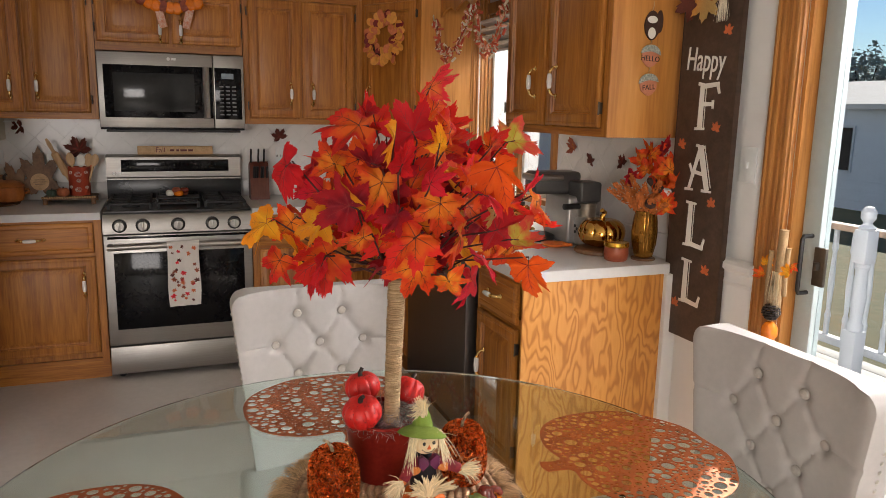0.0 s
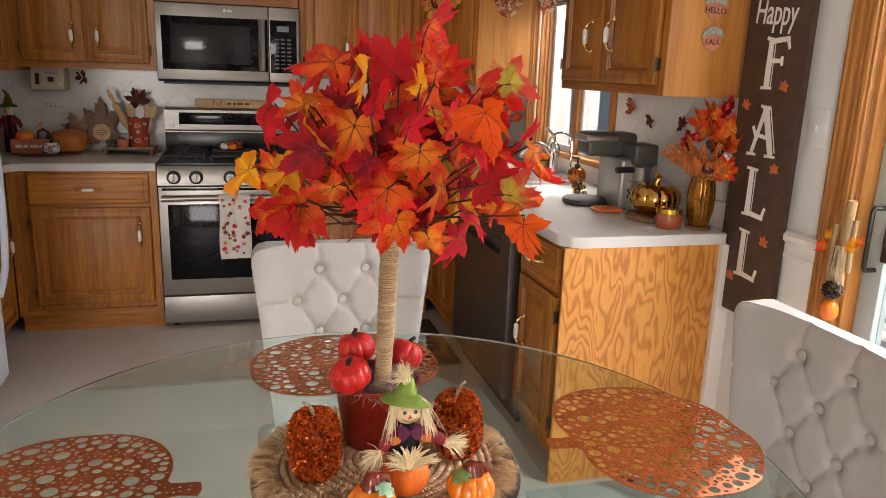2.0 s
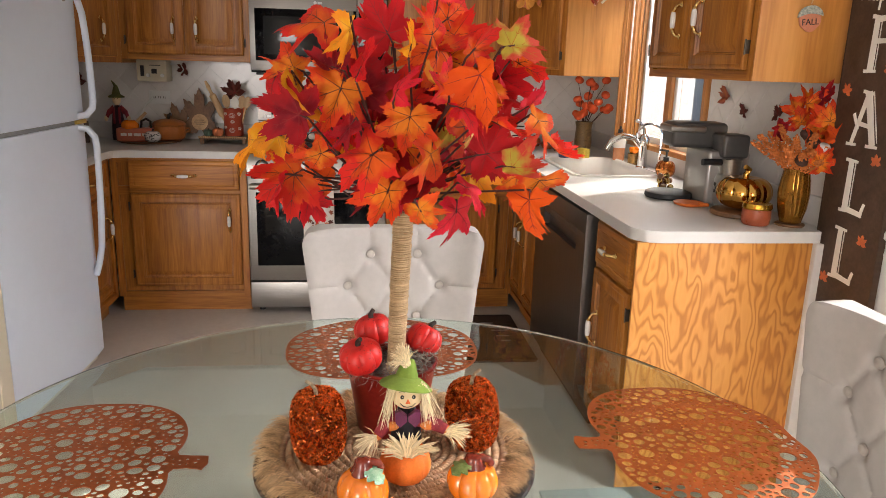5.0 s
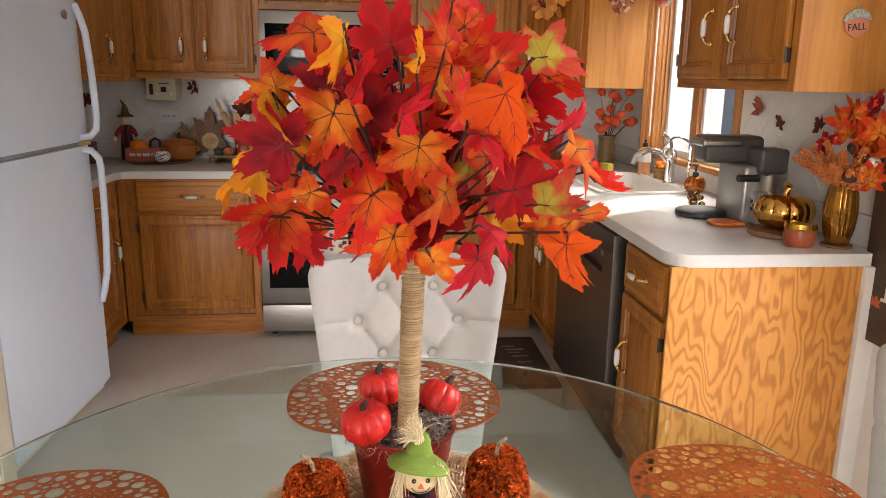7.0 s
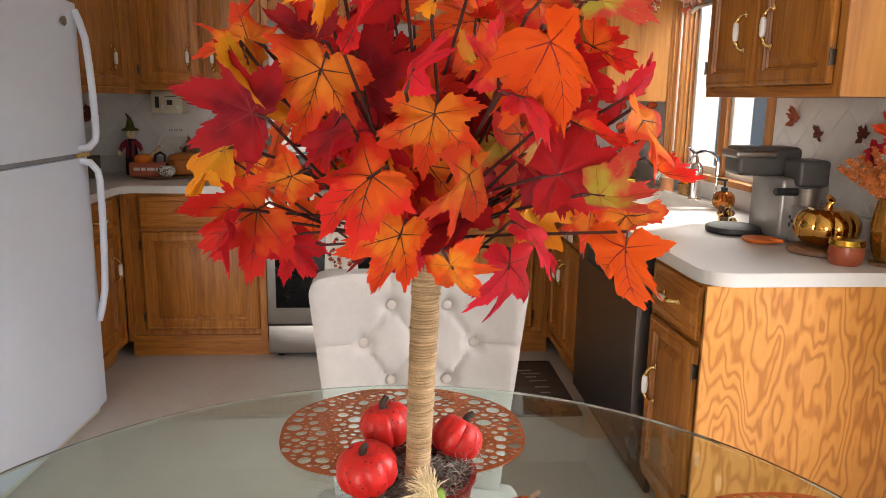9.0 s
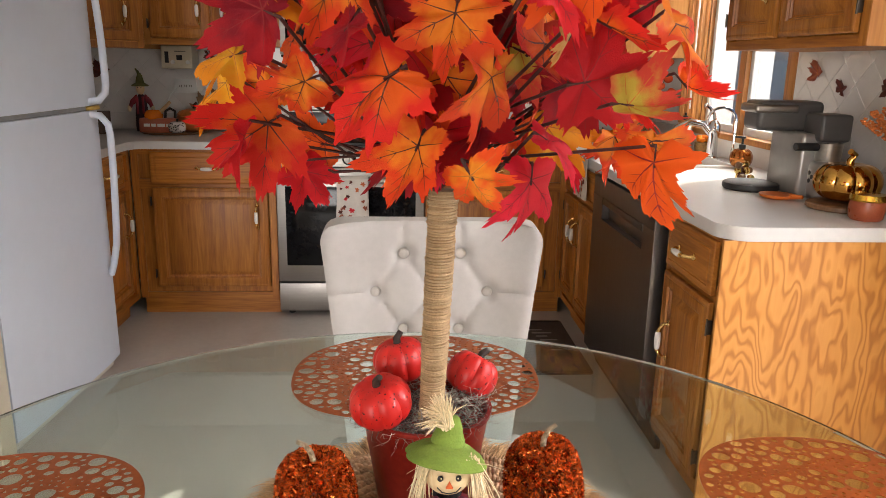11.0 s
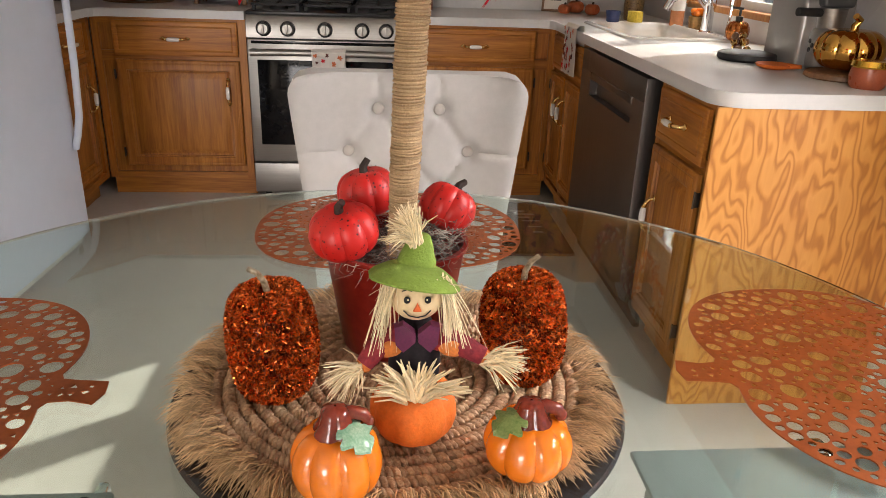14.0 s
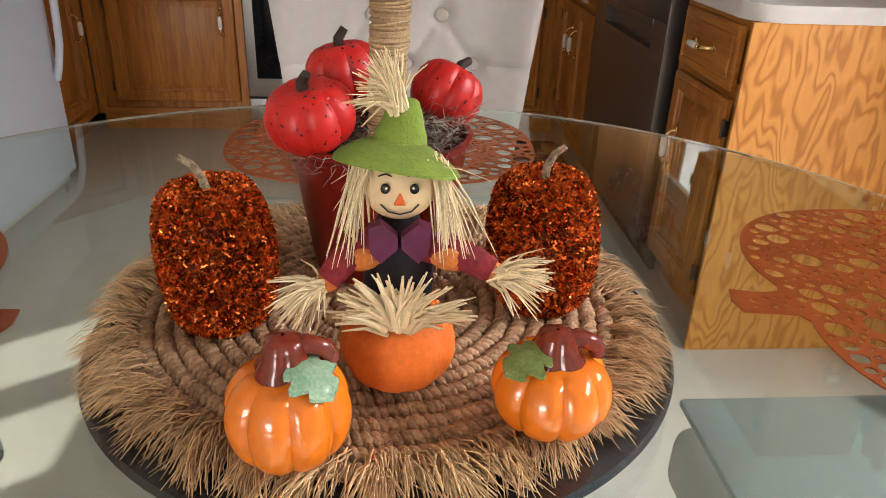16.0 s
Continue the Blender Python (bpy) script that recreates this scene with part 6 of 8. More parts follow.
# the upright spray at the top
leaf("rose_orange", (0.716, -3.06, 1.515), 0.054, 15, 52)
leaf("flame", (0.730, -3.04, 1.475), 0.058, 60, 38)
leaf("gold_flame", (0.690, -3.09, 1.450), 0.055, 340, 58)
leaf("gold", (0.450, -3.03, 1.288), 0.058, 265, 22)
leaf("orange", (0.490, -3.03, 1.290), 0.046, 220, 30)
leaf("flame", (0.478, -3.00, 1.222), 0.047, 215, 20)
leaf("crimson", (0.535, -3.03, 1.205), 0.045, 150, 62)
# the rest of the crown, all round
fill = random.Random(21)
PALETTE = ["crimson"] * 5 + ["flame"] * 5 + ["orange"] * 4 + ["wine"] * 4 + ["rose"] * 3 + ["tangerine"] * 3 + ["gold"] * 2 + ["lime"]
for k in range(92):
    z = fill.uniform(-0.65, 0.95)
    a = fill.uniform(0, 2 * math.pi)
    d = Vector((math.cos(a) * math.sqrt(1 - z * z), math.sin(a) * math.sqrt(1 - z * z), z))
    rr = fill.uniform(0.5, 0.98) if d.y > -0.2 else fill.uniform(0.4, 0.85)
    c = Vector((0.680 + d.x * 0.215 * rr, -3.03 + d.y * 0.22 * rr, 1.325 + d.z * 0.17 * rr))
    tip = (d + Vector((fill.gauss(0, 0.6), fill.gauss(0, 0.6), fill.gauss(-0.5, 0.6)))).normalized()
    nn = (d * 0.9 + Vector((fill.gauss(0, 0.5), fill.gauss(0, 0.5), fill.gauss(0.2, 0.5)))).normalized()
    j, td = set_leaf(fill.choice(PALETTE), c, fill.uniform(0.046, 0.060), tip, nn, k)
    if k % 2 == 0:
        twig(j, td, 500 + k)

# ---- writing ----


def text_mesh(body, size, depth, name="letter"):
    cu = bpy.data.curves.new(name, "FONT")
    cu.body, cu.size, cu.extrude, cu.align_x, cu.align_y, cu.resolution_u = body, size, depth, "CENTER", "CENTER", 3
    ob = bpy.data.objects.new(name, cu)
    scene.collection.objects.link(ob)
    me = bpy.data.meshes.new_from_object(ob.evaluated_get(bpy.context.evaluated_depsgraph_get()))
    bpy.data.objects.remove(ob)
    bpy.data.curves.remove(cu)
    return me


def lettering(body, size, mat, parent, m, depth=0.0012, name="letter"):
    me = text_mesh(body, size, depth, name)
    me.materials.clear()
    me.materials.append(mat)
    o = new(name, me)
    o.parent = parent
    o.matrix_basis = m
    return o


def flat_leaf(bm, x, y, s, a, z0=0, z1=0.0015, slot=0):
    ring = [(q, k) for q, k in HALF] + [(-q, k) for q, k in HALF[:0:-1]]
    prism(bm, [(x + s * k * math.sin(radians(q) + a), y + s * k * math.cos(radians(q) + a)) for q, k in ring][::-1], z0, z1, slot=slot)


FACING_ROOM = Matrix(((0, 0, -1, 0), (-1, 0, 0, 0), (0, 1, 0, 0), (0, 0, 0, 1)))   # a flat thing on the window wall
FACING_NEAR = Matrix(((1, 0, 0, 0), (0, 0, -1, 0), (0, 1, 0, 0), (0, 0, 0, 1)))    # a flat thing seen from the table side
SIGN_WHITE = material("sign_white_paint", (0.80, 0.77, 0.70), 0.6, vary=0.04)
SIGN_ORANGE = material("sign_orange_paint", (0.60, 0.14, 0.04), 0.6, vary=0.15, scale=30)
DRY_LEAF = material("dry_brown_leaf", (0.11, 0.022, 0.012), 0.7, vary=0.3, scale=30)
RUST_LEAF = material("rust_leaf", (0.30, 0.07, 0.03), 0.7, vary=0.3, scale=25)
BLACK_PRINT = material("black_print", (0.012, 0.012, 0.012), 0.5)

# tall porch board with painted letters
sign = empty("porch_sign", Matrix.Translation((2.090, -2.042, 0.0)) @ FACING_ROOM, "tall brown wooden board lettered for autumn with painted leaves", "sign")
bm = B()
box(bm, -0.143, 0.143, 0.655, 1.96, -0.018, 0.0, 0.002)
part("board", bm, WALNUT, sign)
bm = B()
for x in (-0.145, 0.143):
    box(bm, x, x + 0.003, 0.655, 1.96, -0.020, 0.001)
part("board_edge", bm, WALNUT, sign)


def serif_letter(ch, zc, xc):
    """A block letter with slab serifs and a thin outline shadow."""
    bm = B()
    strokes = {"F": (((-0.028, -0.075), (-0.028, 0.075), 0.013), ((-0.028, 0.068), (0.052, 0.075), 0.009), ((-0.028, 0.008), (0.030, 0.008), 0.008), ((-0.052, -0.077), (-0.004, -0.077), 0.005), ((0.046, 0.078), (0.058, 0.045), 0.006), ((0.03, 0.02), (0.032, -0.006), 0.005), ((-0.046, 0.078), (-0.02, 0.074), 0.006)),
               "A": (((0.0, 0.075), (-0.046, -0.07), 0.009), ((0.0, 0.075), (0.046, -0.07), 0.014), ((-0.036, -0.012), (0.036, -0.022), 0.007), ((-0.066, -0.077), (-0.026, -0.077), 0.005), ((0.022, -0.077), (0.068, -0.077), 0.005), ((-0.022, 0.08), (0.022, 0.074), 0.005), ((-0.05, 0.012), (-0.026, -0.03), 0.005)),
               "L": (((-0.028, -0.075), (-0.028, 0.075), 0.013), ((-0.028, -0.070), (0.05, -0.078), 0.009), ((-0.052, 0.078), (0.0, 0.075), 0.005), ((0.044, -0.08), (0.056, -0.045), 0.006), ((-0.052, -0.077), (-0.02, -0.077), 0.005))}
    for i, ((x0, y0), (x1, y1), w) in enumerate(strokes[ch]):
        d = Vector((x1 - x0, y1 - y0)).normalized()
        n = Vector((-d.y, d.x)) * w
        p, q = Vector((x0, y0)) - d * w * 0.3, Vector((x1, y1)) + d * w * 0.3
        prism(bm, [tuple(p - n), tuple(q - n * 0.8), tuple(q + n * 0.8), tuple(p + n)], 0.0004 + i * 0.00004, 0.0022 + i * 0.0003)
    part("letter", bm, SIGN_WHITE, sign, smooth=False, m=pose(xc, zc, 0) )
    bm = B()
    (x0, y0), (x1, y1), w = strokes[ch][0 if ch != "A" else 1]
    d = Vector((x1 - x0, y1 - y0)).normalized()
    n = Vector((-d.y, d.x)) * (w + 0.0055) * (-1 if ch != "A" else 1)
    prism(bm, [tuple(Vector((x0, y0)) + n), tuple(Vector((x1, y1)) + n * 0.95), tuple(Vector((x1, y1)) + n * 1.12), tuple(Vector((x0, y0)) + n * 1.14)], 0.0004, 0.0016)
    part("letter_outline", bm, SIGN_WHITE, sign, smooth=False, m=pose(xc, zc, 0))


for ch, z, x in (("F", 1.500, 0.012), ("A", 1.285, 0.0), ("L", 1.083, 0.0), ("L", 0.872, 0.0)):
    serif_letter(ch, z, x)
lettering("Happy", 0.095, SIGN_WHITE, sign, pose(-0.012, 1.655, 0.001) @ Matrix(((0.80, 0.20, 0, 0), (0, 1.2, 0, 0), (0, 0, 1, 0), (0, 0, 0, 1))), name="lettering")
bm = B()
for x, z, a in ((0.065, 1.425, 0.2), (-0.105, 1.362, 0.4), (0.075, 1.165, -0.1), (0.072, 0.925, 0.1), (-0.075, 0.775, 0.1), (0.085, 1.745, 0.2)):
    flat_leaf(bm, x, z, 0.027, a, 0.0003, 0.0012)
part("painted_leaves", bm, SIGN_ORANGE, sign)["kind"] = "stuff"
# spray of leaves and tassel at the head of the board
bow = empty("leaf_spray", Matrix.Translation((2.084, -2.03, 1.86)) @ FACING_ROOM, "spray of gold and rust leaves with a cream tassel", "decoration")
for i, (x, y, a, mt) in enumerate(((-0.08, 0.0, 1.9, DRY_LEAF), (0.0, -0.01, 3.1, BRASS), (-0.05, 0.05, -0.6, RUST_LEAF), (0.04, 0.05, 0.7, SIGN_ORANGE), (0.0, 0.07, 0.0, RUST_LEAF))):
    bm = B()
    flat_leaf(bm, 0, 0, 0.075, 0, 0, 0.002)
    part("leaf", bm, mt, bow, m=pose(x, y, 0.006 + 0.004 * i, 18 - 7 * i, 10 * i - 20, math.degrees(a)))
verts, faces = [], []
for i in range(60):
    x0 = rnd.gauss(0.08, 0.005)
    blade(verts, faces, [Vector((x0, 0.02, 0.012)), Vector((x0 + (x0 - 0.08) * 1.2, -0.03, 0.014)), Vector((x0 + (x0 - 0.08) * 2.2, -0.075 - 0.01 * rnd.random(), 0.012))], 0.0012)
raw("tassel", verts, faces, material("cream_cotton", (0.75, 0.68, 0.53), 0.9), bow)

# hanging acorn charms on the side panel
charm = empty("acorn_charm", Matrix.Translation((1.993, -1.842, 0)) @ FACING_NEAR, "painted wooden acorn charms hung on a brown animal shape", "decoration")
PINK = material("pink_clay_paint", (0.58, 0.22, 0.13), 0.6, vary=0.1, scale=30)
KNIT = material("checked_cap_paint", (0.16, 0.2, 0.18), 0.7, scale=160, second=(0.55, 0.57, 0.5))
BROWN = material("brown_plush_paint", (0.06, 0.025, 0.015), 0.8, vary=0.2, scale=40)
bm = B()
prism(bm, [(0.030 * math.cos(a) * (1 + 0.12 * math.cos(2 * a)), 1.785 + 0.052 * math.sin(a)) for a in [k * math.pi / 12 for k in range(24)]], 0, 0.005)
prism(bm, [(0.032 + 0.014 * math.cos(a), 1.80 + 0.04 * math.sin(a)) for a in [k * math.pi / 8 for k in range(16)]], 0, 0.004)
part("animal_shape", bm, BROWN, charm)
bm = B()
prism(bm, [(-0.002 + 0.016 * math.cos(a), 1.758 + 0.020 * math.sin(a)) for a in [k * math.pi / 8 for k in range(16)]], 0.005, 0.007)
prism(bm, [(-0.002 + 0.021 * math.cos(a), 1.805 + 0.013 * math.sin(a)) for a in [k * math.pi / 8 for k in range(16)]], 0.005, 0.007)
part("belly_patch", bm, SIGN_WHITE, charm)
for word, z, tilt in (("HELLO", 1.682, -3), ("FALL", 1.580, 6)):
    bm = B()
    prism(bm, [((0.036 - 0.006 * (math.sin(a) < -0.7)) * math.cos(a), 0.036 * math.sin(a) * (1.05 if math.sin(a) < 0 else 0.8)) for a in [k * math.pi / 12 for k in range(24)]], 0, 0.005)
    ac = part("acorn", bm, PINK, charm, m=pose(0, z - 0.006, 0, 0, 0, tilt))
    bm = B()
    prism(bm, [(0.042 * math.cos(a), 0.008 + 0.034 * math.sin(a)) for a in [k * math.pi / 12 for k in range(13)]] + [(-0.02, 0.015), (0.0, 0.018), (0.02, 0.015)], 0.003, 0.008)
    part("acorn_cap", bm, KNIT, ac)
    lettering(word, 0.027, BLACK_PRINT, ac, pose(0, -0.008, 0.0055), 0.0006, "lettering")
bm = B()
for z0, z1 in ((1.72, 1.736), (1.62, 1.645), (1.836, 1.87)):
    tube(bm, [(-0.003, z0, 0.003), (0.002, (z0 + z1) / 2, 0.003), (0, z1, 0.003)], 0.0015, 5)
part("cord", bm, JUTE, charm)

# light switch plates and wall outlet
def plate(m, w, h, label, kind):
    root = empty(kind, m, label, "switch" if "switch" in kind else "outlet")
    bm = B()
    box(bm, -w / 2, w / 2, -h / 2, h / 2, 0, 0.006, 0.002)
    part("cover_plate", bm, WHITE_FRAME, root)
    if "switch" in kind:
        bm = B()
        box(bm, -0.005, 0.005, -0.011, 0.011, 0.004, 0.014, 0.002)
        part("toggle", bm, WHITE_FRAME, root)
    else:
        for x in (-0.028, 0.0, 0.028):
            bm = B()
            box(bm, x - 0.006, x - 0.003, -0.006, 0.006, 0.005, 0.0068)
            box(bm, x + 0.003, x + 0.006, -0.006, 0.006, 0.005, 0.0068)
            part("socket", bm, BLACK_PLASTIC, root)
    return root


plate(Matrix.Translation((2.14, -2.222, 1.31)) @ FACING_ROOM, 0.075, 0.118, "white toggle switch plate on the wall", "light_switch")
plate(Matrix.Translation((-0.585, YB - 0.0165, 1.165)) @ FACING_NEAR, 0.125, 0.078, "white wall outlet with a plugged cord", "wall_outlet")
plate(Matrix.Translation((1.02, YB - 0.0165, 1.165)) @ FACING_NEAR, 0.075, 0.118, "white wall outlet above the worktop", "wall_outlet")

# bamboo chime hung on the patio casing
chime = empty("bamboo_chime", pose(2.085, -2.455, 0), "bamboo and pine cone ornament with an orange bell", "ornament")
BAMBOO = material("dry_bamboo", (0.36, 0.23, 0.11), 0.6, vary=0.2, scale=20)
for dx, dy, z0, z1, r in ((0, 0.0, 0.86, 1.13, 0.014), (-0.012, 0.03, 0.88, 1.06, 0.008), (-0.012, -0.035, 0.93, 1.08, 0.008)):
    bm = B()
    tube(bm, [(dx, dy, z0), (dx, dy + 0.004, (z0 + z1) / 2), (dx, dy, z1)], r, 10)
    part("cane", bm, BAMBOO, chime)
for i, (dy, z, mt) in enumerate(((0.04, 1.02, "gold"), (-0.05, 1.01, "gold"), (0.05, 0.985, "gold_flame"), (-0.06, 1.03, "orange"))):
    o = new("leaf", leaf_mesh(40 + i, mt))
    o.parent = chime
    o.matrix_basis = Matrix.Translation((-0.02, dy, z)) @ FACING_ROOM @ pose(0, 0, 0, 10 * i, 15, 70 * i) @ Matrix.Scale(0.028, 4)
verts, faces = [], []
for i in range(50):
    y0 = rnd.gauss(0, 0.007)
    blade(verts, faces, [Vector((-0.018, y0, 1.0)), Vector((-0.02, y0 * 1.5, 0.93)), Vector((-0.018, y0 * 1.8 + rnd.gauss(0, 0.004), 0.87))], 0.0012)
raw("raffia", verts, faces, STRAW, chime)
bm = B()
for k in range(6):
    for j in range(8):
        a = j * math.pi / 4 + k * 0.4
        r = 0.022 * math.sin(0.5 + k * 0.4)
        ball(bm, (-0.02 + r * math.cos(a), r * math.sin(a), 0.852 + k * 0.008), 0.008, 1.1, 1.1, 0.5, 6, 4)
part("pine_cone", bm, STEM_DARK, chime)
bm = B()
lathe(bm, [(0.001, 0.782), (0.018, 0.785), (0.026, 0.800), (0.024, 0.824), (0.014, 0.838), (0.004, 0.842)], 18, m=pose(-0.02, 0, 0))
part("bell", bm, ORANGE_GLAZE, chime)
bm = B()
tube(bm, [(-0.02, 0, 0.835), (-0.02, 0, 0.94)], 0.0015, 5)
part("cord", bm, JUTE, chime)

# ---- on the sink side worktop ----
CZ = 0.918
# coffee maker: faces the room
cm = empty("coffee_maker", pose(1.955, -1.365, CZ, 0, 0, -4), "grey pod coffee maker with a drip tray and metal cup", "coffee maker")
SATIN = material("satin_grey_plastic", (0.36, 0.35, 0.335), 0.32, metal=0.5, vary=0.05, scale=3)
bm = B()
box(bm, -0.05, 0.11, -0.12, 0.115, 0.0, 0.205, 0.014, 3)
part("body", bm, SATIN, cm)
bm = B()
box(bm, -0.16, 0.055, -0.03, 0.10, 0.205, 0.302, 0.018, 4)
part("brew_head", bm, GREY_PLASTIC, cm)
bm = B()
box(bm, -0.172, -0.03, -0.034, 0.104, 0.262, 0.290, 0.010, 3)
part("head_band", bm, STEEL, cm)
bm = B()
box(bm, -0.01, 0.09, -0.150, -0.032, 0.182, 0.268, 0.012, 3)
part("water_tank", bm, GREY_PLASTIC, cm)
bm = B()
lathe(bm, [(0.088, 0), (0.094, 0.008), (0.092, 0.022), (0.084, 0.026), (0.0, 0.024)], 32, m=pose(-0.125, 0.05, 0), cap=False)
part("drip_tray", bm, BLACK_PLASTIC, cm)
bm = B()
lathe(bm, [(0.036, 0.105), (0.041, 0.178), (0.0415, 0.18), (0.038, 0.178), (0.033, 0.11)], 24, m=pose(0.03, -0.135, 0), cap=False)
part("metal_cup", bm, STEEL, cm)
bm = B()
box(bm, -0.02, 0.11, -0.185, -0.105, 0.0, 0.125, 0.022, 3)
part("frother_base", bm, SATIN, cm)
bm = B()
tube(bm, [(0.03, -0.13, 0.165), (-0.05, -0.15, 0.168), (-0.085, -0.155, 0.168)], 0.0125, 10)
part("frother_handle", bm, BLACK_PLASTIC, cm)
bm = B()
for y, z in ((-0.135, 0.085), (-0.152, 0.074), (-0.137, 0.060)):
    lathe(bm, [(0.007, 0), (0.007, 0.002)], 12, m=pose(-0.02, y, z, 0, -90, 0))
part("buttons", bm, BLACK_PLASTIC, cm)

bm = B()
lathe(bm, [(0.035, 0.0), (0.052, 0.006), (0.056, 0.014), (0.054, 0.0145), (0.03, 0.008), (0.0, 0.008)], 30, cap=False)
tube(bm, [(0.045, 0, 0.012), (0.085, 0.0, 0.016)], 0.009, 8, taper=0.006)
tagged(part("spoon_rest", bm, material("orange_silicone", (0.70, 0.16, 0.02), 0.5, vary=0.08), m=pose(1.835, -1.488, CZ, 0, 0, -60)), "shallow orange spoon rest on the worktop", "dish")

slice_ = empty("wood_slice", pose(1.945, -1.655, CZ), "round bark-edged wood slice under a gold pumpkin", "wood slice")
bm = B()
lathe(bm, [(0.093, 0), (0.098, 0.004), (0.097, 0.014), (0.092, 0.018), (0.0, 0.018)], 40, ribs=13, depth=0.03, cap=False)
part("slab", bm, BOARD_WOOD, slice_)
GOLD_GLASS = material("mercury_gold_glass", (0.72, 0.40, 0.09), 0.07, metal=1.0, vary=0.12, scale=20, rough_vary=0.04)
gold = empty("gold_pumpkin", pose(1.965, -1.640, CZ + 0.018), "mirror gold glass pumpkin jar with a curled stem", "pumpkin")
bm = B()
lathe(bm, pumpkin_profile(0.096, 0.122, 0.10, 20, 0.7), 80, ribs=10, depth=0.07)
part("body", bm, GOLD_GLASS, gold)
bm = B()
tube(bm, [(0, 0, 0.10), (0.0, 0, 0.125), (0.006, -0.006, 0.142), (-0.012, -0.012, 0.152)], 0.012, 10, taper=0.009)
part("stem", bm, GOLD_GLASS, gold)
jar = empty("candle_jar", pose(1.920, -1.815, CZ), "terracotta candle jar with a yellow metal lid", "candle")
bm = B()
lathe(bm, [(0.038, 0.0), (0.044, 0.006), (0.047, 0.03), (0.045, 0.056), (0.0, 0.056)], 32, cap=False)
part("cup", bm, material("terracotta_glaze", (0.36, 0.085, 0.035), 0.3, vary=0.15, scale=20), jar)
bm = B()
lathe(bm, [(0.047, 0.054), (0.049, 0.058), (0.046, 0.072), (0.0, 0.075)], 32, cap=False)
part("lid", bm, material("yellow_gold_lid", (0.70, 0.42, 0.06), 0.2, metal=1.0), jar)
vase = empty("vase", pose(2.035, -1.828, CZ), "amber ribbed glass vase filled with autumn stems", "vase")
bm = B()
lathe(bm, [(0.045, 0), (0.047, 0.005), (0.045, 0.008), (0.0, 0.008)], 28, cap=False)
part("coaster", bm, BOARD_WOOD, vase)
bm = B()
lathe(bm, [(0.026, 0.009), (0.034, 0.012), (0.046, 0.06), (0.050, 0.11), (0.046, 0.155), (0.040, 0.185), (0.042, 0.19), (0.037, 0.188), (0.043, 0.15), (0.046, 0.11), (0.03, 0.02), (0.0, 0.018)], 60, ribs=18, depth=0.07, cap=False)
part("body", bm, material("amber_lustre_glass", (0.34, 0.15, 0.02), 0.1, metal=0.75, vary=0.2, scale=15), vase)
HEATHER = material("orange_heather_seed", (0.52, 0.15, 0.03), 0.8, vary=0.35, scale=80)
for i, (dx, dy, dz, L) in enumerate(((-0.9, 0.35, 0.55, 0.17), (-0.55, 0.3, 0.75, 0.15), (-0.25, -0.5, 0.35, 0.11), (-0.75, -0.1, 0.45, 0.13), (-0.15, -0.75, 0.5, 0.13), (0.1, -0.9, 0.35, 0.11), (-0.6, -0.45, 0.5, 0.14), (-0.45, 0.1, 0.9, 0.16), (-0.05, -0.6, 0.9, 0.15), (-0.95, 0.1, 0.75, 0.18), (-0.3, -0.3, 0.6, 0.14), (0.25, -0.6, 0.6, 0.12))):
    d = Vector((dx, dy, dz)).normalized()
    bm = B()
    b0 = Vector((0, 0, 0.185))
    tube(bm, [b0 - Vector((0, 0, 0.05)), b0 + d * L * 0.5, b0 + d * L], 0.0018, 5)
    r2 = random.Random(i)
    for k in range(170):
        t = r2.uniform(0.3, 1.0)
        off = Vector((r2.gauss(0, 1), r2.gauss(0, 1), r2.gauss(0, 1))).normalized() * 0.021 * (1.15 - t * 0.8)
        ball(bm, b0 + d * L * t + off, 0.0036, 1, 1, 1, 5, 3)
    part("seed_head", bm, HEATHER, vase)
for i, (x, y, z, s, c) in enumerate(((0.0, -0.02, 0.30, 0.07, "orange"), (0.035, -0.03, 0.33, 0.075, "orange"), (-0.02, 0.02, 0.37, 0.065, "orange"), (0.03, -0.05, 0.25, 0.06, "gold_flame"), (0.05, -0.06, 0.21, 0.06, "orange"), (-0.05, 0.05, 0.29, 0.045, "wine"), (0.02, 0.03, 0.40, 0.06, "gold_flame"), (0.06, 0.0, 0.28, 0.06, "orange"), (-0.06, 0.03, 0.32, 0.045, "wine"), (0.075, -0.07, 0.24, 0.06, "orange"), (0.09, -0.05, 0.30, 0.055, "gold_flame"), (0.05, 0.02, 0.36, 0.065, "orange"), (-0.01, 0.0, 0.34, 0.06, "orange"), (0.04, -0.07, 0.35, 0.07, "orange"), (0.07, -0.06, 0.27, 0.065, "gold_flame"), (0.03, -0.04, 0.42, 0.065, "wine"), (-0.01, -0.02, 0.40, 0.06, "orange"), (0.06, -0.09, 0.30, 0.06, "tangerine"), (0.02, -0.085, 0.22, 0.06, "orange"))):
    o = new("leaf", leaf_mesh(70 + i, c))
    o.parent = vase
    o.matrix_basis = Matrix.Translation((x, y, z)) @ FACING_NEAR @ pose(0, 0, 0, 15 - 9 * (i % 4), 30 - 16 * (i % 5), 25 - 30 * (i % 4)) @ Matrix.Scale(s, 4)
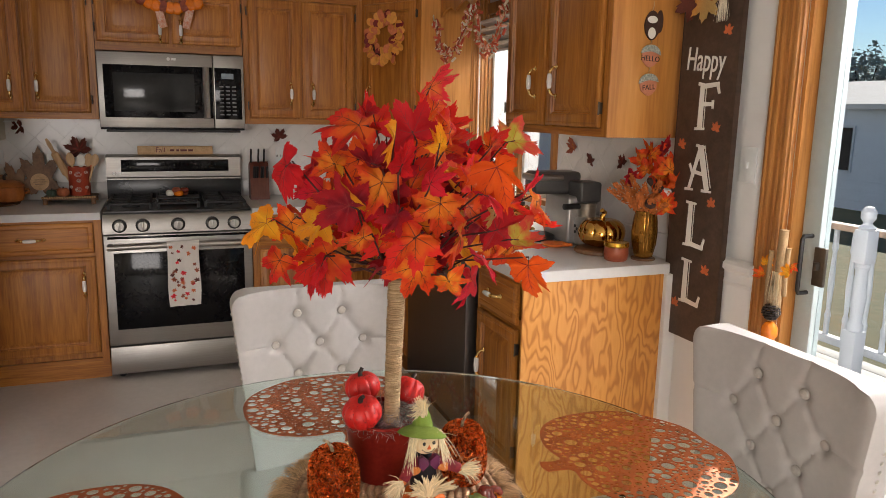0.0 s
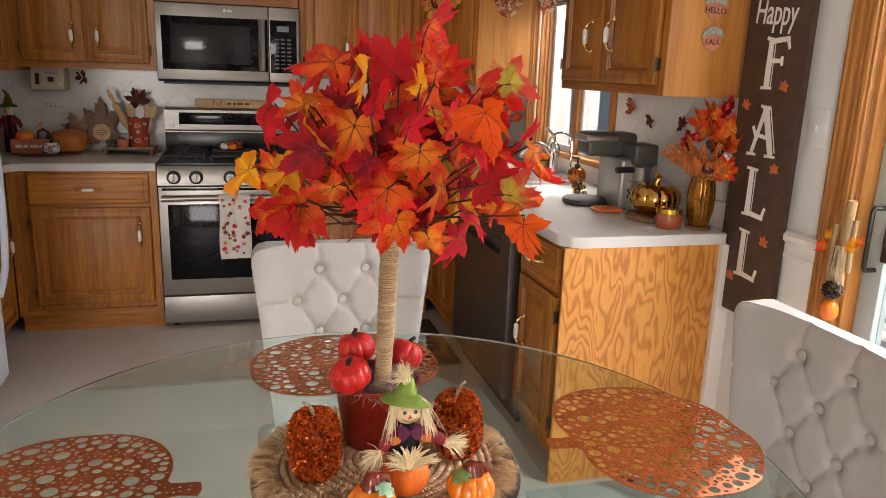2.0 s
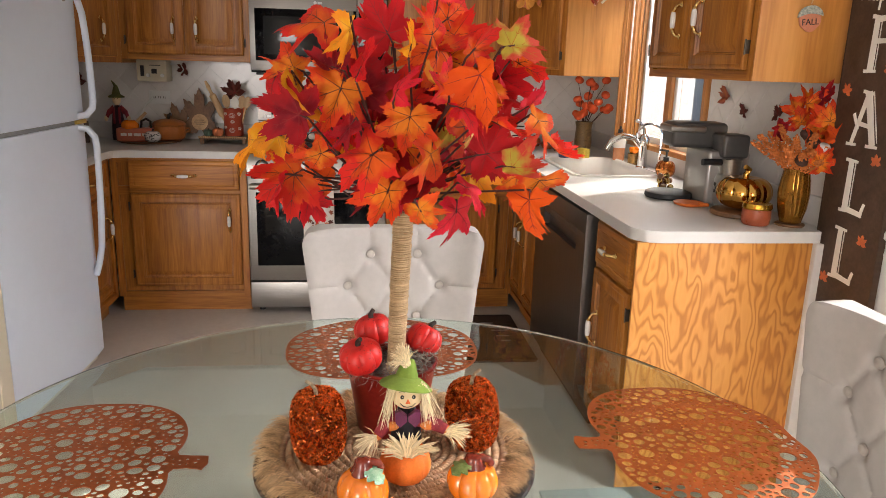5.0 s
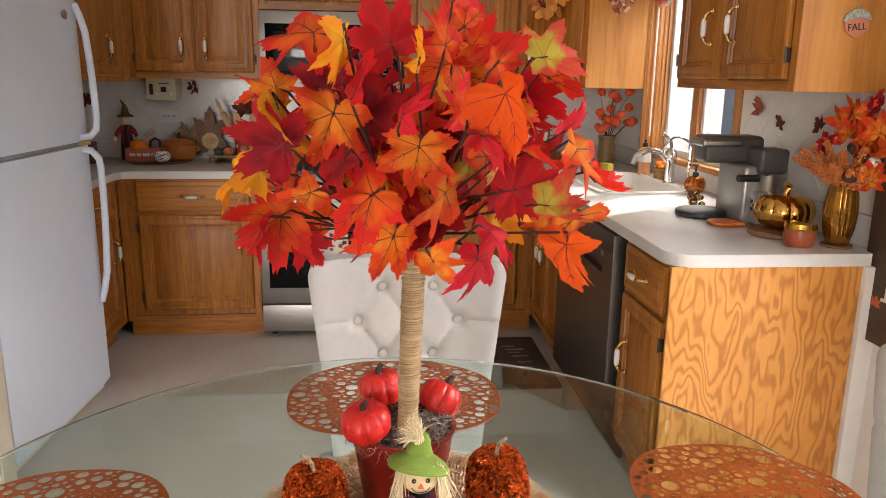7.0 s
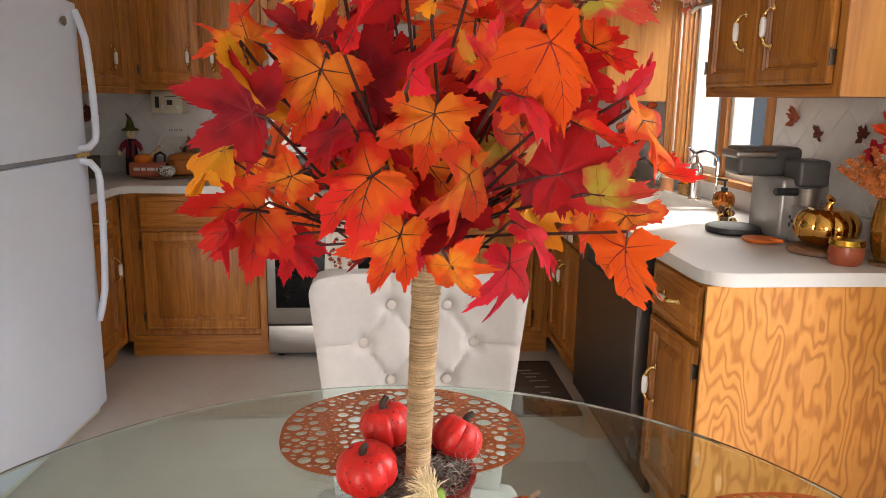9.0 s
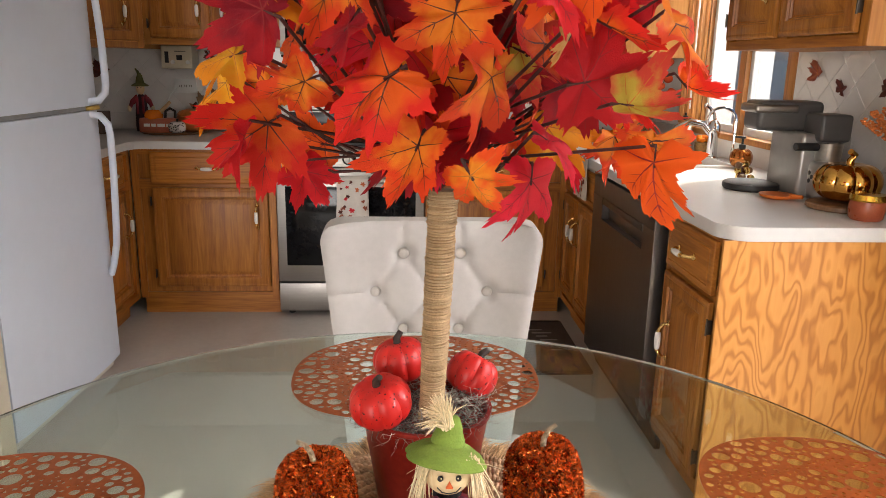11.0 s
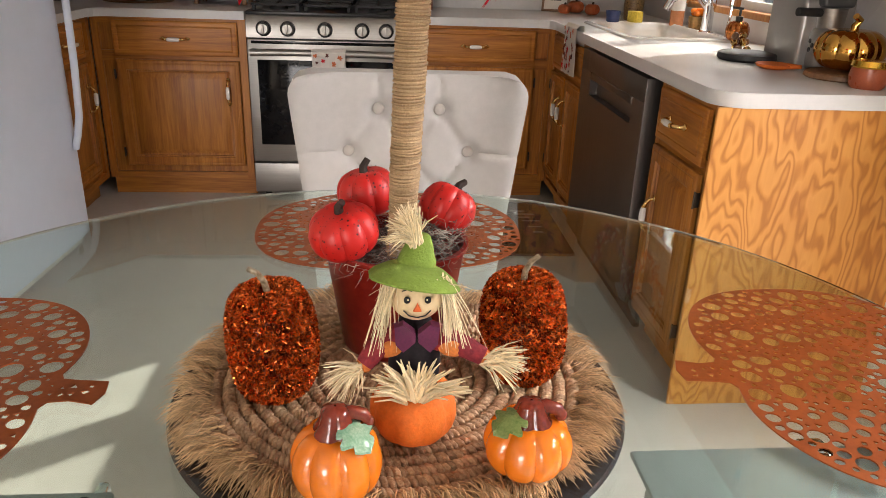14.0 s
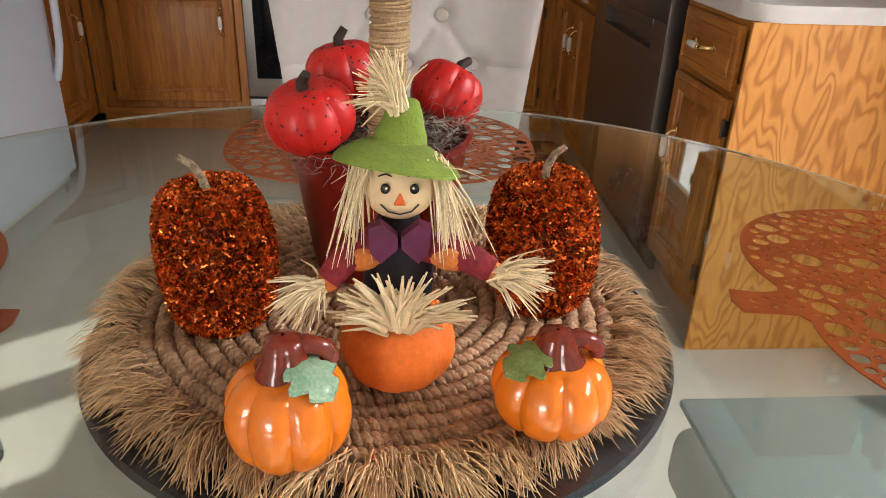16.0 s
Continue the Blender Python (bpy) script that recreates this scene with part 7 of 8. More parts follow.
for i, (x, y, z, mt) in enumerate(((0.035, -0.06, 0.265, PORCELAIN), (-0.03, -0.05, 0.225, BROWN), (0.0, -0.045, 0.285, BROWN), (-0.02, -0.03, 0.31, BROWN))):
    bm = B()
    lathe(bm, pumpkin_profile(0.022, 0.036, 0.05), 20, ribs=6, depth=0.08)
    part("gourd", bm, mt, vase, m=pose(x, y, z - 0.018, 20, 15 * i, 0))

# fallen leaves stuck to the tiles
for i, (m0, s, a, mt) in enumerate(((Matrix.Translation((2.128, -1.12, 1.305)) @ FACING_ROOM, 0.055, 0.3, RUST_LEAF), (Matrix.Translation((2.128, -1.275, 1.255)) @ FACING_ROOM, 0.042, -0.4, DRY_LEAF),
                                   (Matrix.Translation((2.128, -1.52, 1.265)) @ FACING_ROOM, 0.045, 0.5, DRY_LEAF),
                                   (Matrix.Translation((-0.43, YB - 0.018, 1.335)) @ FACING_NEAR, 0.05, 1.8, DRY_LEAF), (Matrix.Translation((1.01, YB - 0.018, 1.285)) @ FACING_NEAR, 0.06, 0.4, DRY_LEAF),
                                   (Matrix.Translation((-1.05, YB - 0.018, 1.24)) @ FACING_NEAR, 0.07, 0.4, DRY_LEAF))):
    o = new("wall_leaf", leaf_mesh(90 + i, "wine" if mt is DRY_LEAF else "tan"))
    o.data.materials[0] = mt
    o.matrix_basis = m0 @ pose(0, 0, 0.004, 0, 0, math.degrees(a)) @ Matrix.Scale(s, 4)
    tagged(o, "dark dry maple leaf stuck on the white tiles", "leaf", "tile leaves")

# taps and washing-up things
tap = empty("kitchen_tap", pose(2.045, -0.475, CZ), "chrome kitchen tap with a curved spout", "tap")
bm = B()
lathe(bm, [(0.032, 0), (0.032, 0.008), (0.024, 0.014), (0.022, 0.10), (0.028, 0.115), (0.028, 0.15), (0.018, 0.17), (0.008, 0.176)], 24)
part("column", bm, CHROME, tap)
bm = B()
tube(bm, [(0, 0, 0.10), (-0.05, 0.005, 0.155), (-0.11, 0.012, 0.165), (-0.165, 0.018, 0.135), (-0.185, 0.02, 0.095)], 0.017, 12, taper=0.016)
part("spout", bm, CHROME, tap)
bm = B()
tube(bm, [(0, 0, 0.17), (0.0, 0.01, 0.20), (-0.01, 0.04, 0.225), (-0.015, 0.07, 0.235)], 0.008, 8, taper=0.006)
ball(bm, (-0.015, 0.072, 0.236), 0.012, 1, 1, 1, 10, 7)
part("lever", bm, CHROME, tap)
tap2 = empty("filter_tap", pose(2.055, -0.665, CZ), "slim chrome filter tap with a tall swan neck", "tap")
bm = B()
lathe(bm, [(0.018, 0), (0.018, 0.006), (0.011, 0.01), (0.010, 0.06), (0.0065, 0.07)], 16)
part("base", bm, CHROME, tap2)
bm = B()
tube(bm, [(0, 0, 0.06), (0, 0, 0.19)] + [(-0.055 + 0.055 * math.cos(a), 0.01 * a, 0.19 + 0.05 * math.sin(a)) for a in [k * math.pi / 8 for k in range(1, 9)]] + [(-0.11, 0.03, 0.165)], 0.0062, 8)
part("neck", bm, CHROME, tap2)
pump = empty("soap_dispenser", pose(2.035, -0.79, CZ), "copper glass pumpkin soap dispenser with black pump", "soap dispenser")
bm = B()
lathe(bm, pumpkin_profile(0.046, 0.085, 0.05), 48, ribs=9, depth=0.09)
part("bottle", bm, material("copper_lustre_glass", (0.52, 0.17, 0.035), 0.12, metal=0.8, vary=0.25, scale=30), pump)
bm = B()
lathe(bm, [(0.014, 0.078), (0.014, 0.098), (0.005, 0.10), (0.005, 0.122), (0.011, 0.124), (0.011, 0.132)], 14)
tube(bm, [(0, 0, 0.128), (-0.03, 0.012, 0.13)], 0.005, 6)
part("pump", bm, BLACK_PLASTIC, pump)
figs = empty("nut_cluster", pose(1.905, -1.11, CZ), "little heap of acorns and gilded nuts", "decoration")
for i in range(14):
    bm = B()
    r2 = random.Random(i + 5)
    a = r2.uniform(0, 6.28)
    rr = 0.034 * math.sqrt(r2.random())
    lathe(bm, [(0.002, -0.014), (0.011, -0.010), (0.013, 0), (0.010, 0.009), (0.002, 0.013)], 10)
    part("acorn", bm, (BOARD_WOOD, BRASS, DRY_LEAF)[i % 3], figs, m=pose(rr * math.cos(a), rr * math.sin(a), 0.013 + 0.021 * (i // 6), r2.uniform(0, 180), r2.uniform(0, 90), 0))
cnd = empty("pumpkin_candle_glass", pose(2.06, -0.33, CZ), "glass candle cup crowded with tiny orange pumpkins", "candle")
bm = B()
lathe(bm, [(0.03, 0), (0.036, 0.004), (0.038, 0.06), (0.035, 0.06), (0.032, 0.006), (0, 0.005)], 24, cap=False)
part("cup", bm, material("bronze_mosaic_glass", (0.14, 0.07, 0.02), 0.2, metal=0.6, scale=120, second=(0.45, 0.25, 0.08)), cnd)
for i in range(6):
    bm = B()
    lathe(bm, pumpkin_profile(0.015, 0.024, 0.08), 18, ribs=7, depth=0.1)
    part("tiny_pumpkin", bm, ORANGE_GLAZE, cnd, m=pose(0.02 * math.cos(i * 1.047), 0.02 * math.sin(i * 1.047), 0.06 + 0.012 * (i % 2)))
btl = empty("soap_bottle", pose(2.04, -0.14, CZ), "orange soap bottle with a white label and black cap", "bottle")
bm = B()
lathe(bm, [(0.03, 0), (0.032, 0.004), (0.032, 0.12), (0.024, 0.14), (0.012, 0.15)], 20)
part("body", bm, material("peach_soap", (0.60, 0.26, 0.12), 0.25), btl)
bm = B()
lathe(bm, [(0.0325, 0.07), (0.0325, 0.135)], 20, cap=False)
part("label", bm, SIGN_WHITE, btl)
bm = B()
lathe(bm, [(0.013, 0.148), (0.013, 0.17), (0.006, 0.172), (0.006, 0.186)], 12)
part("cap", bm, BLACK_PLASTIC, btl)
bm = B()
lathe(bm, [(0.026, 0), (0.03, 0.004), (0.036, 0.05), (0.034, 0.05), (0.027, 0.006), (0, 0.005)], 20, cap=False)
tagged(part("sponge_cup", bm, material("cobalt_plastic", (0.015, 0.03, 0.11), 0.4), m=pose(1.73, -0.14, CZ + 0.011)), "dark blue plastic cup on the sink rim", "cup")
bm = B()
box(bm, -0.02, 0.02, -0.035, 0.035, 0, 0.05, 0.005)
tagged(part("sponge", bm, material("yellow_sponge", (0.62, 0.47, 0.06), 0.95, vary=0.2, scale=80, bump=0.8, bump_scale=300), m=pose(1.84, -0.13, CZ + 0.011, 0, 0, 20)), "yellow sponge standing on the sink rim", "sponge")

# berry branch vase and framed print in the corner
berry = empty("berry_vase", pose(1.905, 0.10, CZ), "dark speckled vase with branches of orange berries", "vase")
bm = B()
lathe(bm, [(0.04, 0), (0.046, 0.006), (0.05, 0.08), (0.045, 0.16), (0.052, 0.19), (0.047, 0.19), (0.038, 0.15), (0.0, 0.14)], 28, cap=False)
part("body", bm, material("bronze_speckle_glass", (0.05, 0.03, 0.02), 0.3, scale=150, second=(0.28, 0.16, 0.05)), berry)
LANTERN = material("orange_lantern_pod", (0.66, 0.09, 0.02), 0.6, vary=0.2, scale=30)
for i in range(22):
    r2 = random.Random(i + 50)
    p = Vector((r2.uniform(-0.06, 0.11), r2.uniform(-0.08, 0.06), r2.uniform(0.22, 0.30) if i < 12 else r2.uniform(0.28, 0.43)))
    bm = B()
    tube(bm, [(0, 0, 0.15), (p.x * 0.5, p.y * 0.5, p.z * 0.75), tuple(p)], 0.0016, 5)
    lathe(bm, pumpkin_profile(0.026, 0.038, 0.03), 16, ribs=5, depth=0.1, m=Matrix.Translation(p) @ pose(0, 0, -0.017, r2.uniform(-40, 40), r2.uniform(-40, 40), 0), slot=1)
    part("berry", bm, [BARK, LANTERN], berry)
pr = empty("framed_print", pose(1.60, 0.52, CZ, -14, 0, -20), "small framed cream print with plain dark strokes", "picture")
bm = B()
for b in ((-0.075, 0.075, 0.0, 0.012), (-0.075, 0.075, 0.178, 0.19)):
    box(bm, b[0], b[1], -0.01, 0.01, b[2], b[3], 0.002)
for x in (-0.075, 0.063):
    box(bm, x, x + 0.012, -0.01, 0.01, 0.012, 0.178, 0.002)
part("frame", bm, BOARD_WOOD, pr)
bm = B()
box(bm, -0.063, 0.063, -0.002, 0.002, 0.012, 0.178)
part("print", bm, SIGN_WHITE, pr)
bm = B()
for z, w in ((0.12, 0.045), (0.10, 0.035), (0.06, 0.03)):
    box(bm, -w, w, -0.004, -0.002, z, z + 0.008)
part("strokes", bm, BLACK_PRINT, pr)
for i, (x, y, r) in enumerate(((1.70, 0.46, 0.045), (1.76, 0.34, 0.04), (1.62, 0.38, 0.035))):
    bm = B()
    lathe(bm, pumpkin_profile(r, r * 1.5, 0.1), 40, ribs=8, depth=0.1, slot=0)
    tube(bm, [(0, 0, r * 1.35), (0.004, 0, r * 1.7)], 0.006, 7, slot=1)
    tagged(part("pumpkin_ornament", bm, [material("burnt_orange_clay", (0.40, 0.09, 0.02), 0.55, vary=0.2, scale=20) if i == 0 else bpy.data.materials["burnt_orange_clay"], STEM_DARK], m=pose(x, y, CZ)), "burnt orange pumpkin ornament in the worktop corner", "pumpkin", "corner pumpkins")


def towel(name, m, w, length, label):
    """A printed tea towel folded over a bar: front flap, fold and short rear flap."""
    r2 = random.Random(len(name))
    bm = B()
    n = 12
    path = [(0.0, -length)] + [(0.0, -length * (1 - k / 9)) for k in range(1, 10)] + [(0.012, 0.014), (0.03, 0.012), (0.036, -0.02), (0.037, -0.18)]
    grid = []
    for y, z in path:
        row = []
        for i in range(n + 1):
            u = i / n - 0.5
            row.append(bm.verts.new((u * w * (1 + 0.05 * math.sin(z * 20)), y + 0.004 * math.sin(i * 1.3 + z * 6) * min(1, abs(z) * 8), z + 0.004 * u)))
        grid.append(row)
    for a, b in zip(grid, grid[1:]):
        for i in range(n):
            bm.faces.new((a[i], a[i + 1], b[i + 1], b[i]))
    g = bmesh.ops.extrude_face_region(bm, geom=list(bm.faces))
    bmesh.ops.translate(bm, verts=[v for v in g["geom"] if isinstance(v, bmesh.types.BMVert)], vec=(0, 0.0025, 0.0))
    root = empty(name, m, label, "towel")
    part("cloth", bm, material(name + "_cotton", (0.74, 0.70, 0.64), 0.9, vary=0.04, scale=50, bump=0.3, bump_scale=500), root)
    for k in range(34):
        bm = B()
        flat_leaf(bm, 0, 0, r2.uniform(0.009, 0.019), 0, 0, 0.0008)
        part("leaf_print", bm, (RUST_LEAF, SIGN_ORANGE, DRY_LEAF, bpy.data.materials["leaf_rose"])[k % 4], root, m=Matrix.Translation((r2.uniform(-0.42, 0.42) * w, -0.0065, -r2.uniform(0.03, 0.95) * length)) @ FACING_NEAR @ pose(0, 0, 0, 0, 0, r2.uniform(0, 360)))
    return root


towel("oven_towel", pose(0.392, -0.103, 0.748), 0.16, 0.335, "white tea towel printed with autumn leaves on the oven handle")
towel("sink_towel", pose(1.460, -0.43, 0.926, 0, 0, -90), 0.20, 0.20, "leaf-printed tea towel over the sink edge")

# ---- range wall worktop ----
shelf_sign = empty("shelf_sign", Matrix.Translation((0.388, 0.545, 1.1785)) @ FACING_NEAR, "narrow rustic wooden sign standing on the range backguard", "sign")
bm = B()
box(bm, -0.212, 0.212, 0.0, 0.05, -0.02, 0.0, 0.003)
part("board", bm, PALE_WOOD, shelf_sign)
lettering("Fall", 0.042, material("dark_red_print", (0.14, 0.02, 0.015), 0.6), shelf_sign, pose(-0.085, 0.026, 0.0008), 0.0006, "lettering")
bm = B()
for x, w in ((-0.02, 0.012), (0.012, 0.008), (0.045, 0.018), (0.085, 0.014)):
    box(bm, x - w, x + w, 0.019, 0.031, 0.0, 0.0014)
part("print_strokes", bm, bpy.data.materials["dark_red_print"], shelf_sign)
dish = empty("range_ornament", pose(0.388, 0.24, 0.957), "little glass dish of pumpkins on the range grate", "decoration")
bm = B()
box(bm, -0.11, 0.11, -0.07, 0.07, 0.0, 0.008, 0.003)
part("tray", bm, BLACK_PLASTIC, dish)
for i in range(7):
    bm = B()
    a = i * 0.9
    lathe(bm, pumpkin_profile(0.024 if i else 0.028, 0.036, 0.1), 26, ribs=8, depth=0.1)
    part("pumpkin", bm, (ORANGE_GLAZE, SIGN_WHITE, RUST_LEAF, BROWN_GLAZE)[(i + 1) % 4 if i else 0], dish, m=pose(0 if i == 0 else 0.05 * math.cos(a), -0.03 if i == 0 else 0.03 * math.sin(a), 0.008 + (0.018 if i > 4 else 0)))
kb = empty("knife_block", pose(0.855, 0.42, CZ, 0, 0, 0), "red-brown wooden knife block with black-handled knives", "knife block")
bm = B()
prism(bm, [(-0.06, 0.0), (0.07, 0.0), (0.05, 0.20), (0.0, 0.225), (-0.03, 0.19)], -0.055, 0.055, m=Matrix(((0, 0, 1, 0), (1, 0, 0, 0), (0, 1, 0, 0), (0, 0, 0, 1))))
part("block", bm, wood("mahogany_block", (0.08, 0.015, 0.008), (0.13, 0.03, 0.014), (0.17, 0.045, 0.02)), kb)
for i in range(9):
    bm = B()
    x, big = -0.045 + 0.011 * i, i in (0, 4, 7)
    box(bm, -0.005, 0.005, -0.008, 0.008, 0, 0.11 if big else 0.075, 0.003)
    part("knife_handle", bm, BLACK_PLASTIC, kb, m=pose(x, -0.02 + (0.03 if big else -0.02), 0.20 if big else 0.13, 22))

crock = empty("utensil_crock", pose(-0.135, 0.475, 0.957), "rust red painted crock of wooden kitchen utensils", "utensil crock")
bm = B()
lathe(bm, [(0.054, 0), (0.056, 0.004), (0.056, 0.155), (0.058, 0.16), (0.052, 0.16), (0.05, 0.02), (0, 0.018)], 32, cap=False)
part("crock", bm, material("rust_red_enamel", (0.40, 0.055, 0.022), 0.45, vary=0.15, scale=14), crock)
for i, (x, z) in enumerate(((0.0, 0.12), (0.002, 0.085), (-0.002, 0.035), (-0.043, 0.13), (0.042, 0.13), (-0.044, 0.05), (0.044, 0.045))):
    bm = B()
    r = 0.017 if abs(x) < 0.01 and z != 0.085 else 0.011
    ang = x / 0.057
    for k in range(3):
        s = (0.35, 0.7, 1.0)[k]
        tube(bm, [(s * r * math.cos(a), -0.0, s * 0.8 * r * math.sin(a)) for a in [q * math.pi / 8 for q in range(17)]], 0.0009, 4)
    part("painted_pumpkin", bm, SIGN_WHITE, crock, m=pose(0.0572 * math.sin(ang), -0.0572 * math.cos(ang), z, 0, 0, math.degrees(ang)))
for i, (x, y, lean_x, L, kind) in enumerate(((-0.02, 0.01, -24, 0.30, "pin"), (-0.01, -0.01, -8, 0.22, "flat"), (0.01, -0.015, 2, 0.21, "print"), (0.025, 0.0, 9, 0.215, "flat"), (0.035, -0.01, 16, 0.22, "spoon"), (0.03, 0.02, 12, 0.19, "red"))):
    bm = B()
    if kind == "pin":
        lathe(bm, [(0.006, 0), (0.012, 0.10), (0.020, 0.11), (0.020, 0.235), (0.010, 0.245), (0.009, 0.26), (0.012, 0.29), (0.006, 0.325)], 14)
    else:
        tube(bm, [(0, 0, 0), (0, 0, L * 0.7)], 0.006, 7)
        prism(bm, [(0.022 * math.cos(a), L * 0.84 + L * 0.16 * math.sin(a) * (1 if kind == "spoon" else 1.1)) for a in [k * math.pi / 8 for k in range(16)]], -0.004, 0.004, m=FACING_NEAR)
    part("utensil", bm, {"print": SIGN_WHITE, "red": SIGN_ORANGE}.get(kind, PALE_WOOD), crock, m=pose(x, y, 0.02, 4, lean_x, 0))
o = new("leaf", leaf_mesh(120, "wine"))
o.data.materials[0] = DRY_LEAF
o.parent = crock
o.matrix_basis = Matrix.Translation((0.005, 0.04, 0.25)) @ FACING_NEAR @ pose(0, 0, 0, 0, 0, 20) @ Matrix.Scale(0.085, 4)

riser = empty("riser_tray", pose(-0.175, 0.44, CZ), "beaded wooden riser tray on short legs", "tray")
bm = B()
box(bm, -0.14, 0.13, -0.10, 0.12, 0.027, 0.038, 0.003)
part("top", bm, BOARD_WOOD, riser)
for x in (-0.125, 0.115):
    for y in (-0.085, 0.10):
        bm = B()
        lathe(bm, [(0.012, 0), (0.012, 0.027)], 10)
        part("leg", bm, BOARD_WOOD, riser, m=pose(x, y, 0))
bm = B()
ball(bm, (0, 0, 0), 0.006, 1, 1, 1, 8, 6)
bead = None
for i in range(22):
    mm = pose(-0.137 + i * 0.0125, -0.103, 0.04)
    bead = again(bead, mm) if bead else part("bead", bm, PALE_WOOD, riser, m=mm)
for nm, x, y, r, mt, lb in (("mini_gourd", -0.272, 0.40, 0.027, material("sage_clay", (0.07, 0.11, 0.075), 0.6, vary=0.2), "tiny sage green pumpkin on the riser tray"), ("mini_gourd", -0.212, 0.385, 0.033, material("coral_clay", (0.55, 0.16, 0.06), 0.6, vary=0.12), "tiny coral pumpkin on the riser tray")):
    bm = B()
    lathe(bm, pumpkin_profile(r, r * 1.6, 0.1), 36, ribs=9, depth=0.1)
    tube(bm, [(0, 0, r * 1.4), (0.003, 0, r * 1.75)], 0.004, 6, slot=1)
    tagged(part(nm, bm, [mt, STEM_DARK], m=pose(x, y, CZ + 0.038)), lb, "pumpkin", "tray pumpkins")

# leaf-shaped boards leaning on the tiles
def leaf_board(x, y, s, lean, turn, label, mat, ring):
    root = empty("cutting_board", Matrix.Translation((x, y, CZ + 0.001)) @ pose(0, 0, 0, lean, 0, 0) @ FACING_NEAR @ pose(0, s * 0.52, 0, 0, 0, turn), label, "cutting board", "leaf boards")
    bm = B()
    flat_leaf(bm, 0, 0, s, 0, 0, 0.014)
    bmesh.ops.scale(bm, vec=(0.62, 1, 1), verts=bm.verts)
    part("board", bm, mat, root)
    if ring:
        bm = B()
        prism(bm, [(0.048 * math.cos(a), 0.048 * math.sin(a)) for a in [k * math.pi / 14 for k in range(28)]], 0.0142, 0.0152)
        part("burned_medallion", bm, PALE_WOOD, root)
        bm = B()
        for z, w in ((0.012, 0.026), (0.0, 0.034), (-0.012, 0.024)):
            box(bm, -w, w, z - 0.002, z + 0.002, 0.0152, 0.0158)
        part("burned_strokes", bm, BOARD_WOOD, root)


leaf_board(-0.345, 0.545, 0.205, -5, 0, "brown oak leaf cutting board with a pale medallion", BOARD_WOOD, True)
leaf_board(-0.465, 0.565, 0.15, -4, 18, "lighter leaf-shaped wooden board leaning on tiles", wood("tan_board", (0.2, 0.1, 0.045), (0.3, 0.16, 0.075), (0.36, 0.2, 0.1), coat=0), False)

round_tray = bmesh.new()
lathe(round_tray, [(0.15, 0), (0.172, 0.003), (0.178, 0.012), (0.174, 0.012), (0.165, 0.006), (0, 0.005)], 48, cap=False)
tagged(part("round_tray", round_tray, BOARD_WOOD, m=pose(-0.605, 0.415, CZ)), "round dark tray under the pumpkin crockery", "tray")
pot2 = empty("pumpkin_casserole", pose(-0.505, 0.455, CZ + 0.006), "orange lidded pumpkin casserole with side handles", "casserole")
bm = B()
lathe(bm, [(0.06, 0), (0.085, 0.012), (0.098, 0.05), (0.094, 0.085), (0.088, 0.09)], 48, ribs=12, depth=0.05)
part("bowl", bm, material("matte_orange_glaze", (0.47, 0.15, 0.03), 0.4, vary=0.12, scale=14), pot2)
bm = B()
lathe(bm, [(0.094, 0.09), (0.096, 0.095), (0.08, 0.112), (0.04, 0.124), (0.0, 0.126)], 48, ribs=12, depth=0.04, cap=False)
part("lid", bm, bpy.data.materials["matte_orange_glaze"], pot2)
bm = B()
tube(bm, [(0, 0, 0.12), (0.0, 0, 0.145), (0.012, 0, 0.158)], 0.009, 8, taper=0.006)
part("stem", bm, STEM_DARK, pot2)
for s in (-1, 1):
    bm = B()
    tube(bm, [(s * 0.09, 0, 0.07), (s * 0.115, 0, 0.075), (s * 0.118, 0, 0.06), (s * 0.095, 0, 0.05)], 0.006, 7)
    part("side_handle", bm, bpy.data.materials["matte_orange_glaze"], pot2)
loaf = empty("loaf_dish", pose(-0.672, 0.37, CZ + 0.006), "terracotta loaf dish with pale script strokes", "dish")
bm = B()
box(bm, -0.098, 0.098, -0.045, 0.045, 0, 0.078, 0.01, 3)
part("dish", bm, material("coral_terracotta", (0.50, 0.13, 0.065), 0.45, vary=0.1, scale=14), loaf)
bm = B()
for x, w in ((-0.055, 0.016), (-0.02, 0.012), (0.02, 0.02), (0.058, 0.012)):
    box(bm, x - w, x + w, -0.0462, -0.044, 0.034, 0.05)
part("script_strokes", bm, SIGN_WHITE, loaf)
bm = B()
tube(bm, [(0.03, 0, 0.07), (0.035, 0, 0.115), (0.06, 0, 0.13), (0.085, 0, 0.115), (0.085, 0, 0.07)], 0.007, 8)
part("loop_handle", bm, STEM_DARK, loaf)
bm = B()
tube(bm, [(-0.06, 0, 0.075), (0.01, 0.0, 0.11), (0.06, 0.01, 0.165)], 0.016, 8, taper=0.008)
part("pale_spatula", bm, PALE_WOOD, loaf)
bm = B()
lathe(bm, pumpkin_profile(0.05, 0.07, 0.1), 30, ribs=9, depth=0.08)
part("small_pumpkin", bm, ORANGE_GLAZE, loaf, m=pose(-0.03, 0.0, 0.055))
wp = empty("white_pumpkin", pose(-0.565, 0.315, CZ + 0.006), "white ceramic pumpkin with black dots", "pumpkin")
bm = B()
lathe(bm, pumpkin_profile(0.046, 0.068, 0.08), 44, ribs=9, depth=0.06)
part("body", bm, PORCELAIN, wp)
bm = B()
tube(bm, [(0, 0, 0.06), (0.004, 0, 0.078)], 0.006, 7)
part("stem", bm, STEM_DARK, wp)
